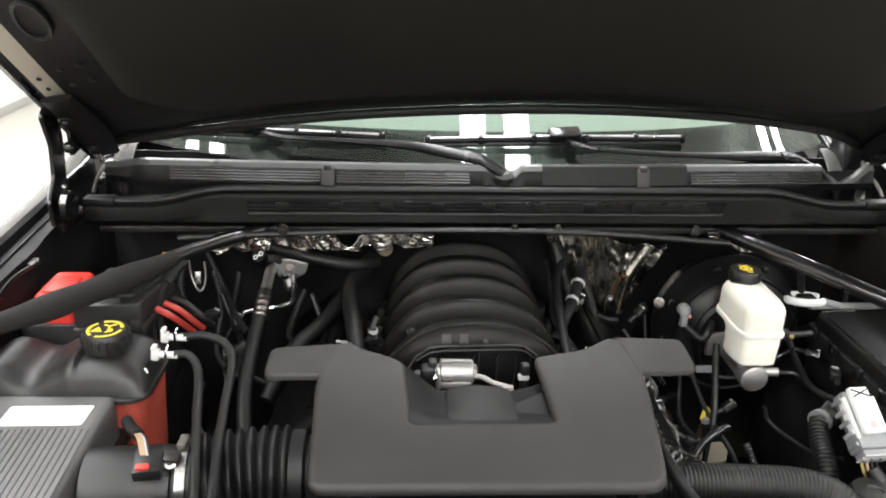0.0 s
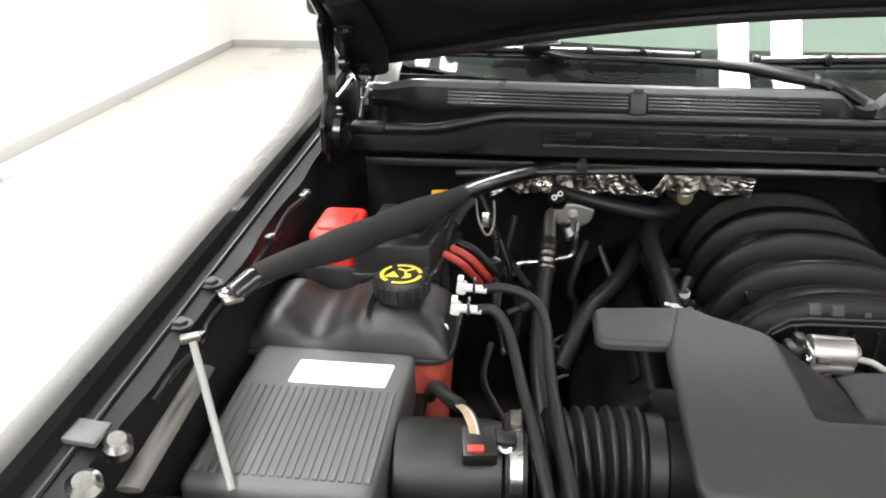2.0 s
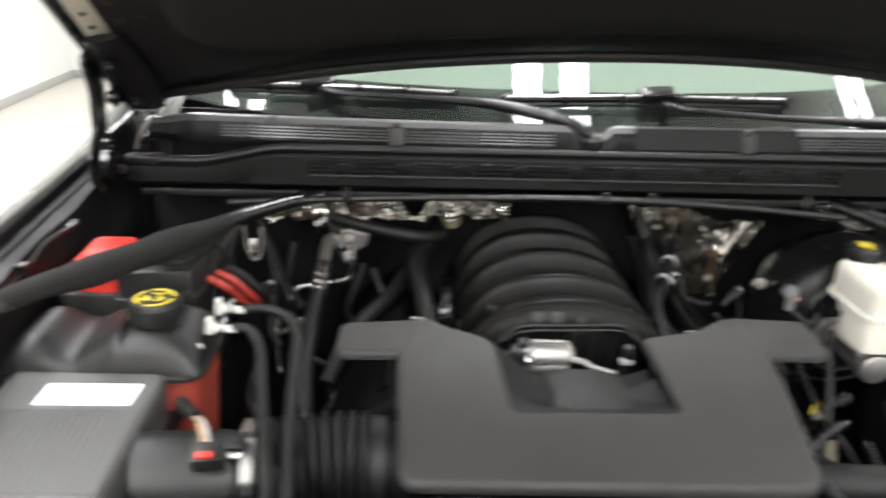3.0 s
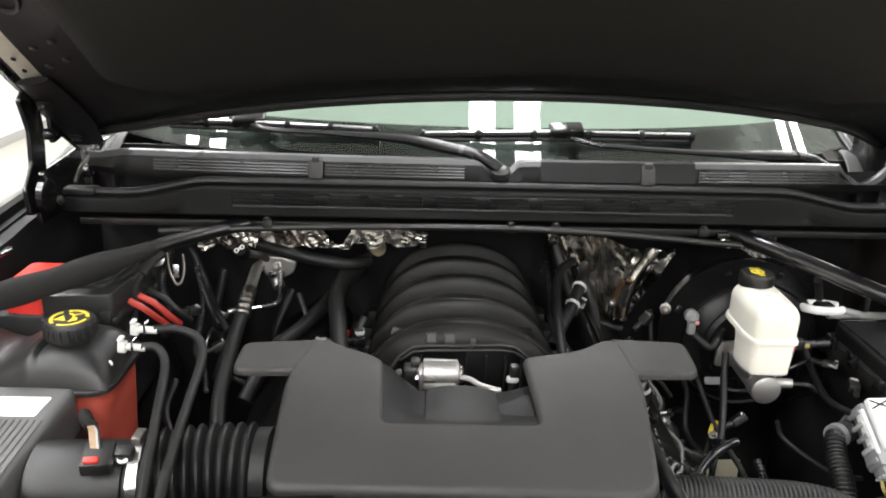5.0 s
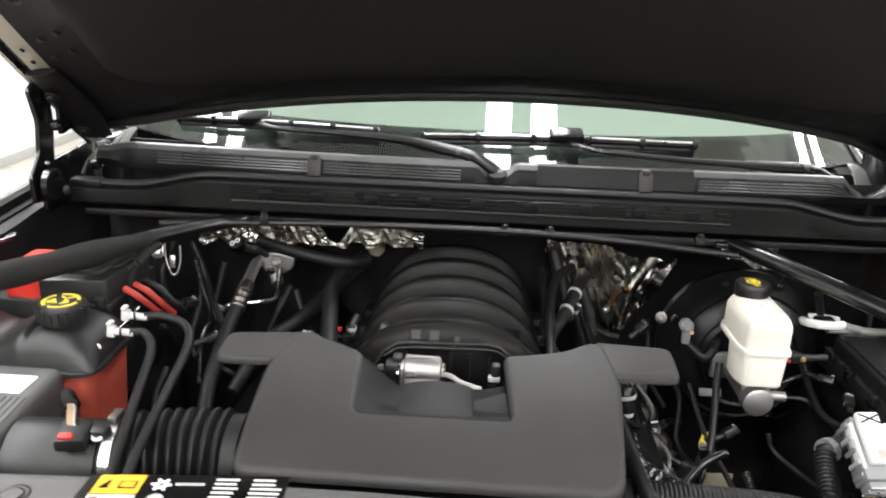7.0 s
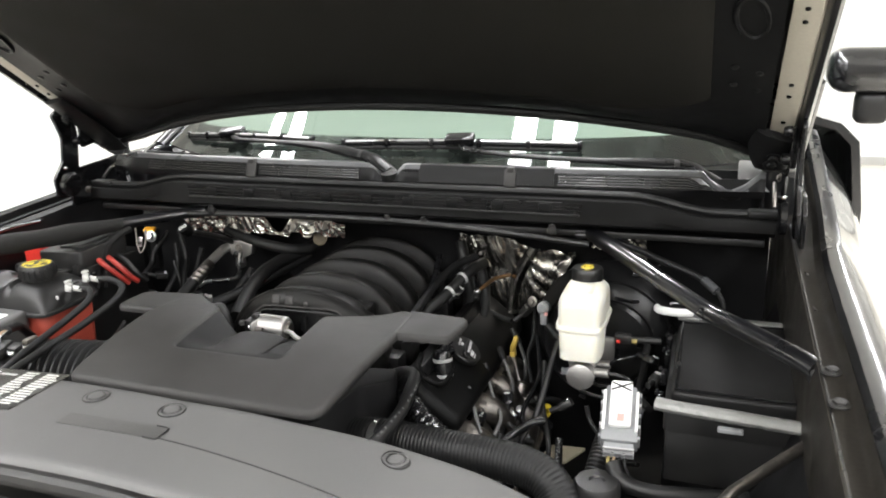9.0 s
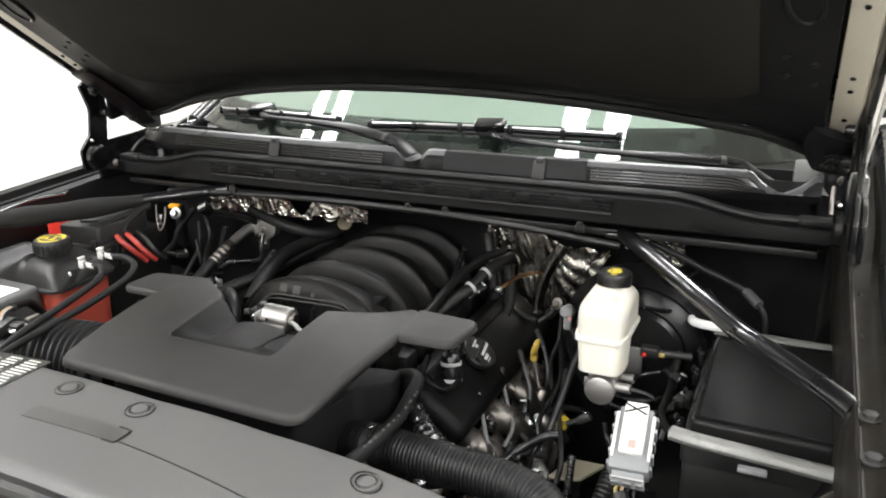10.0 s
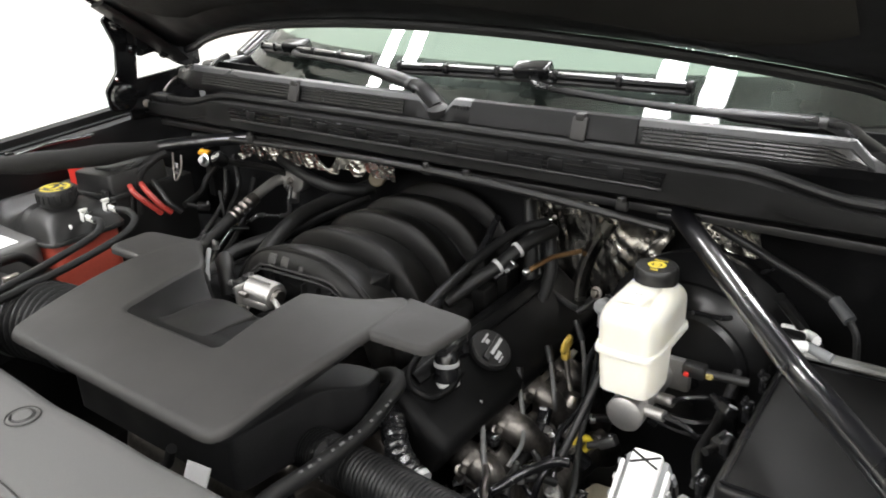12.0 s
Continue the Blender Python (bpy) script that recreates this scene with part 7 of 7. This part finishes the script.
def build_clutter():
    """Looms, small hoses, brackets and plugs in the gaps round the engine."""
    rnd = random.Random(11)

    def loom(a, b, r, sag, mat=RUBBER, label="black wiring loom in the engine bay", category="loom", ribbed=False):
        a, b = Vector(a), Vector(b)
        k = [a]
        for t in (0.3, 0.62):
            k.append(a.lerp(b, t) + Vector((rnd.uniform(-1, 1) * 0.018, rnd.uniform(-1, 1) * 0.018, -sag * rnd.uniform(0.5, 1.2))))
        k.append(b)
        bm = corrugated(k, r, 0.006, r * 0.18, 12) if ribbed else tube(k, r, 10, 7)
        solid("wiring_loom", bm, mat, label, category, "wiring looms")

    left = [((-0.56, 0.02, 1.17), (-0.47, -0.10, 1.06)), ((-0.54, -0.02, 1.15), (-0.50, -0.16, 1.02)), ((-0.50, 0.02, 1.13), (-0.49, -0.13, 0.98)), ((-0.52, -0.06, 1.12), (-0.47, -0.04, 1.04)),
            ((-0.36, 0.00, 1.09), (-0.33, -0.12, 1.03)), ((-0.46, -0.20, 1.03), (-0.30, -0.22, 1.01)), ((-0.52, -0.24, 1.04), (-0.49, -0.42, 1.00)), ((-0.38, 0.04, 1.08), (-0.40, -0.14, 1.00)),
            ((-0.28, -0.16, 1.09), (-0.24, -0.27, 1.04)), ((-0.60, 0.03, 1.16), (-0.56, -0.12, 1.10))]
    for k, (a, b) in enumerate(left):
        loom(a, b, rnd.uniform(0.004, 0.008), 0.03, RUBBER, ribbed=k % 4 == 1)
    right = [((0.10, 0.03, 1.15), (0.12, -0.20, 1.07)), ((0.16, 0.06, 1.10), (0.26, 0.02, 1.02)), ((0.31, 0.02, 1.06), (0.33, -0.10, 0.94)),
             ((0.33, -0.05, 1.02), (0.36, -0.25, 0.90)), ((0.36, -0.12, 1.0), (0.40, -0.38, 0.88)), ((0.30, -0.28, 0.90), (0.46, -0.40, 0.90)), ((0.42, -0.28, 0.93), (0.40, -0.50, 0.86)),
             ((0.46, -0.24, 0.98), (0.56, -0.34, 0.94)), ((0.55, -0.10, 1.06), (0.57, -0.30, 1.02)), ((0.10, -0.50, 0.94), (0.30, -0.55, 0.90)), ((0.16, -0.56, 0.98), (0.02, -0.62, 1.0)),
             ((0.58, -0.06, 1.16), (0.62, 0.04, 1.05)), ((0.49, -0.12, 1.14), (0.56, 0.03, 1.17)), ((0.24, -0.44, 0.93), (0.36, -0.30, 0.88)), ((0.02, -0.60, 1.04), (-0.10, -0.63, 1.0))]
    for k, (a, b) in enumerate(right):
        loom(a, b, rnd.uniform(0.0035, 0.008), 0.025, RUBBER if k % 3 else PLASTIC_GLOSS, ribbed=k % 4 == 2)
    spots = [(-0.53, -0.10, 1.09), (-0.24, -0.15, 1.06), (-0.47, -0.15, 1.05),
             (0.30, -0.16, 0.93), (0.34, -0.24, 0.90), (0.27, -0.27, 0.94), (0.37, -0.34, 0.90), (0.31, -0.36, 0.92), (0.42, -0.20, 0.95), (0.56, -0.19, 1.05), (0.30, 0.0, 1.05), (0.16, -0.03, 1.09), (0.575, -0.24, 1.04)]
    for k, p in enumerate(spots):
        pl = thing("wire_plug", p, "small black wire plug with metal clip", "plug", "wire plugs")
        m = Matrix.Translation(p) @ pose(0, 0, 0, rnd.uniform(-50, 20), rnd.uniform(-40, 40), rnd.uniform(0, 180))
        part("plug", join(block((0.018, 0.026, 0.014), m, 0.003), rod(m @ Vector((0, 0.012, 0.007)), m @ Vector((0, 0.032, 0.010)), 0.005)), PLASTIC_GLOSS if k % 2 else PLASTIC_DARK, pl)
        part("clip", block((0.012, 0.004, 0.003), m @ pose(0, -0.008, 0.0135), 0.001), STEEL if k % 3 else LIGHT_PRINT, pl)
    for k, p in enumerate([(0.245, -0.30, 0.90), (0.275, -0.20, 0.90), (0.262, -0.385, 0.905), (0.30, -0.10, 0.91), (0.335, -0.30, 0.86), (0.225, -0.42, 0.90), (0.36, -0.42, 0.86)]):
        h = thing("steel_bracket", p, "bare metal bracket on the engine side", "bracket", "steel brackets")
        m = Matrix.Translation(p) @ pose(0, 0, 0, rnd.uniform(-30, 30), rnd.uniform(20, 60), rnd.uniform(0, 90))
        part("plate", join(block((0.050, 0.036, 0.006), m, 0.002), lathe([(0.016, 0), (0.018, 0.004), (0.014, 0.022), (0.008, 0.026)], m @ pose(0.006, 0, 0.004), 18)), DULL if k % 2 else ALU, h)
        part("bolt", bolt(m @ Vector((-0.018, 0.010, 0.006)), m.to_3x3() @ Vector((0, 0, 1)), 0.006, 0.006), STEEL, h)
    # bright bolts, clamps and struts between the hoses
    for k in range(30):
        p = Vector((rnd.uniform(0.20, 0.40), rnd.uniform(-0.46, -0.06), rnd.uniform(0.84, 0.95)))
        if p.x < 0.29:
            p.z -= 0.06
        way = Vector((rnd.uniform(-0.8, 0.8), rnd.uniform(-1, -0.1), rnd.uniform(0.1, 1)))
        if k % 3 == 0:
            f = thing("hose_clamp", p, "small bright hose clamp on a black hose", "clamp", "hose clamps")
            d = way.cross(Vector((0, 0, 1))).normalized()
            part("band", lathe([(0.0068, -0.004), (0.0072, -0.0035), (0.0072, 0.0035), (0.0068, 0.004)], aim(p, d), 18), STEEL, f)
            part("stub", tube([p - d * 0.05 - Vector((0, 0, 0.012)), p - d * 0.02, p + d * 0.02, p + d * 0.06 - Vector((0, 0, 0.02))], 0.0062, 12), RUBBER, f)
            part("tongue", block((0.006, 0.010, 0.005), aim(p + Vector((0, -0.003, 0.0066)), d), 0.001), STEEL, f)
        elif k % 3 == 1:
            f = thing("flange_bolt", p, "bare flange bolt in a black boss", "bolt", "flange bolts")
            part("head", bolt(p, way, rnd.uniform(0.0035, 0.0055), 0.005), STEEL if k % 4 == 0 else DULL, f)
            part("boss", lathe([(0.013, -0.03), (0.011, -0.004), (0.009, 0.0)], aim(p, way), 16), PLASTIC_GLOSS, f)
        else:
            f = thing("thin_pipe", p, "thin glossy pipe beside the engine", "pipe", "thin pipes")
            q = p + Vector((rnd.uniform(-0.09, 0.09), rnd.uniform(-0.05, 0.09), rnd.uniform(-0.07, 0.02)))
            part("pipe", tube([p, p.lerp(q, 0.3) + Vector((0, 0, 0.012)), p.lerp(q, 0.7) + Vector((0.006, 0, 0.006)), q], rnd.uniform(0.0028, 0.0045), 10), DULL if k % 4 == 0 else PLASTIC_GLOSS, f)
            part("nut", lathe([(0.006, 0), (0.007, 0.002), (0.007, 0.010), (0.005, 0.012)], aim(p, p - q), 6), STEEL, f)
    # bare exhaust elbows and studs low beside the engine
    for k in range(16):
        p = Vector((0.235 + 0.028 * (k % 5) + rnd.uniform(-0.01, 0.01), -0.43 + 0.024 * k + rnd.uniform(-0.01, 0.01), 0.815 + rnd.uniform(0, 0.075)))
        f = thing("exhaust_elbow", p, "heat-stained bare metal elbow low beside the engine", "elbow", "exhaust elbows")
        d = Vector((rnd.uniform(-0.4, 1), rnd.uniform(-0.6, 0.6), rnd.uniform(-0.6, 0.4))).normalized()
        r = rnd.uniform(0.009, 0.017)
        part("elbow", tube([p - d * 0.035, p, p + d * 0.02 + Vector((0, 0, -0.02)), p + d * 0.025 + Vector((0, 0, -0.06))], r, 16), DULL if k % 3 else ALU, f)
        part("collar", lathe([(r * 1.25, -0.005), (r * 1.35, -0.003), (r * 1.35, 0.003), (r * 1.25, 0.005)], aim(p - d * 0.02, d), 20), DULL, f)
        part("stud", bolt(p + Vector((0, -r, r * 0.8)), (rnd.uniform(-0.5, 0.5), -0.6, 0.8), 0.005, 0.008), STEEL, f)
    # Added pale plate in place of the bright floor showing through a gap.
    kb = thing("floor_glimpse", (0.40, -0.18, 0.80), "pale plate for the lit floor glimpsed deep beside the engine", "bracket")
    part("plate", slab(round_outline([(0.365, -0.235), (0.420, -0.220), (0.450, -0.160), (0.385, -0.165)], 0.006, 3), 0.845, 0.850, 0.001, 1), KHAKI, kb)
    part("leg", span(0.400, 0.412, -0.195, -0.183, 0.63, 0.846, 0.002), CHASSIS, kb)
    yd = thing("transmission_dipstick", (0.36, -0.15, 0.86), "small yellow dipstick handle", "dipstick")
    part("handle", tube([(0.368, -0.207, 0.930), (0.376, -0.197, 0.945), (0.384, -0.187, 0.935), (0.376, -0.197, 0.920)], 0.0055, 8), YELLOW, yd)
    part("tube", tube([(0.376, -0.197, 0.925), (0.362, -0.20, 0.85), (0.345, -0.20, 0.74)], 0.005, 8), DULL, yd)


def build_strut_tower():
    for s in (-1, 1):
        t = thing("shock_tower", (s * 0.66, -0.02, 0.64), "black pressed shock tower beside the firewall", "shock tower", "shock towers")
        part("tower", lathe([(0.11, 0.64), (0.10, 0.92), (0.085, 0.985), (0.05, 0.995), (0.03, 0.99)], pose(s * 0.69, -0.02, 0), 32), CHASSIS, t)
        part("top_ring", lathe([(0.058, 0.988), (0.060, 0.994), (0.060, 1.002), (0.050, 1.004)], pose(s * 0.69, -0.02, 0), 28), PAINT, t)
        part("rod_nut", bolt((s * 0.69, -0.02, 0.99), (0, 0, 1), 0.012, 0.016), DULL, t)
        for a in (30, 150, 270):
            part("stud", bolt((s * 0.69 + 0.074 * math.cos(radians(a)), -0.02 + 0.074 * math.sin(radians(a)), 0.988), (0, 0, 1), 0.007, 0.008), DULL, t)


build_strut_tower()


build_filter_box()
build_intake_hose()
build_coolant_tank()
build_battery()
build_cable_fan()
build_braces()
build_left_small()
build_hoses()
build_brakes()
build_relay_box()
build_connector()
build_engine_small()
build_foil()
build_clutter()


def build_labels():
    sh = thing("warning_label", (-0.32, -0.735, 1.15), "black service label with orange and white print", "label")
    z = 1.1662

    def flat(x0, x1, y0, y1, up, mat, name, parent, label=""):
        bm = sheet(lambda x, y: Vector((x, y, z + 0.0007 + up + RC_HEIGHT(x, y))), steps(x0, x1, 1 + int((x1 - x0) / 0.012)), (y0, y1), 0.0005)
        return part(name, bm, mat, parent, label)

    flat(-0.424, -0.216, -0.800, -0.6905, 0.0, BLACK_FILL, "backing", sh, "glossy black label backing")
    flat(-0.412, -0.364, -0.723, -0.692, 0.0006, ORANGE, "caution_field", sh, "orange caution field")
    flat(-0.412, -0.364, -0.799, -0.7255, 0.0006, WHITE, "text_field", sh, "white field")
    tri_ = lathe([(0.010, 0), (0.010, 0.0004)], pose(-0.399, -0.709, z + 0.0012 + RC_HEIGHT(-0.402, 0), 0, 0, 90), 3)
    part("symbol", tri_, BLACK_FILL, sh)
    flat(-0.387, -0.369, -0.715, -0.703, 0.0011, BLACK_FILL, "symbol", sh)
    flat(-0.385, -0.371, -0.713, -0.705, 0.0015, ORANGE, "symbol", sh)
    for k in range(3):
        part("symbol", lathe([(0.008, 0), (0.008, 0.0004)], pose(-0.404 + 0.016 * k, -0.737, z + 0.0012 + RC_HEIGHT(-0.40, 0)), 18), (RED, BLACK_FILL, BLACK_FILL)[k], sh)
    for k in range(6):
        flat(-0.409, -0.409 + (0.041, 0.038, 0.042, 0.030, 0.044, 0.036)[k], -0.757 - 0.007 * k, -0.7545 - 0.007 * k, 0.0010, BLACK_FILL, "text_bar", sh)
    flake = [block((0.021, 0.0034, 0.0005), pose(-0.344, -0.708, z + 0.0009 + RC_HEIGHT(-0.344, 0), 0, 0, 60 * k), 0) for k in range(3)]
    hub = tube([(-0.344 + 0.0055 * math.cos(a), -0.708 + 0.0055 * math.sin(a), z + 0.0011 + RC_HEIGHT(-0.344, 0)) for a in steps(0, 2 * math.pi, 18)], 0.0016, 6, smooth=False, flat=0.3)
    part("symbol", join(*flake, hub), WHITE, sh)
    flat(-0.330, -0.300, -0.709, -0.705, 0.0006, LIGHT_PRINT, "text_bar", sh)
    for dx, dy in ((0, 0), (0.024, -0.004), (0.002, -0.026), (0.026, -0.030)):
        part("symbol", lathe([(0.0085, 0), (0.0085, 0.0004)], pose(-0.342 + dx, -0.732 + dy, z + 0.0009 + RC_HEIGHT(-0.335, 0)), 16), LIGHT_PRINT, sh)
    rnd = random.Random(4)
    for col, x in enumerate((-0.290, -0.252)):
        for k in range(13):
            y = -0.698 - 0.0072 * k
            flat(x, x + rnd.uniform(0.021, 0.032), y - 0.0020, y + 0.0012, 0.0006, SOFT_PRINT, "text_bar", sh)


def build_towel():
    def cloth(u, v):
        x, y = -3.72 + u * 0.26, 2.86 + v * 0.30
        h = 0.05 * abs(noise.noise(Vector((u * 2.6, v * 2.6, 4)))) + 0.03 * abs(noise.noise(Vector((u * 7, v * 7, 9))))
        edge = min(1 - abs(u), 1 - abs(v), 0.25) / 0.25
        return Vector((x + 0.08 * noise.noise(Vector((v * 3, u, 0))), y + 0.08 * noise.noise(Vector((u * 3, v, 5))), 0.004 + h * edge))

    solid("towel", sheet(cloth, steps(-1, 1, 50), steps(-1, 1, 50), 0.003), CLOTH, "crumpled pale blue and white towel on the floor", "towel")


build_labels()
build_towel()
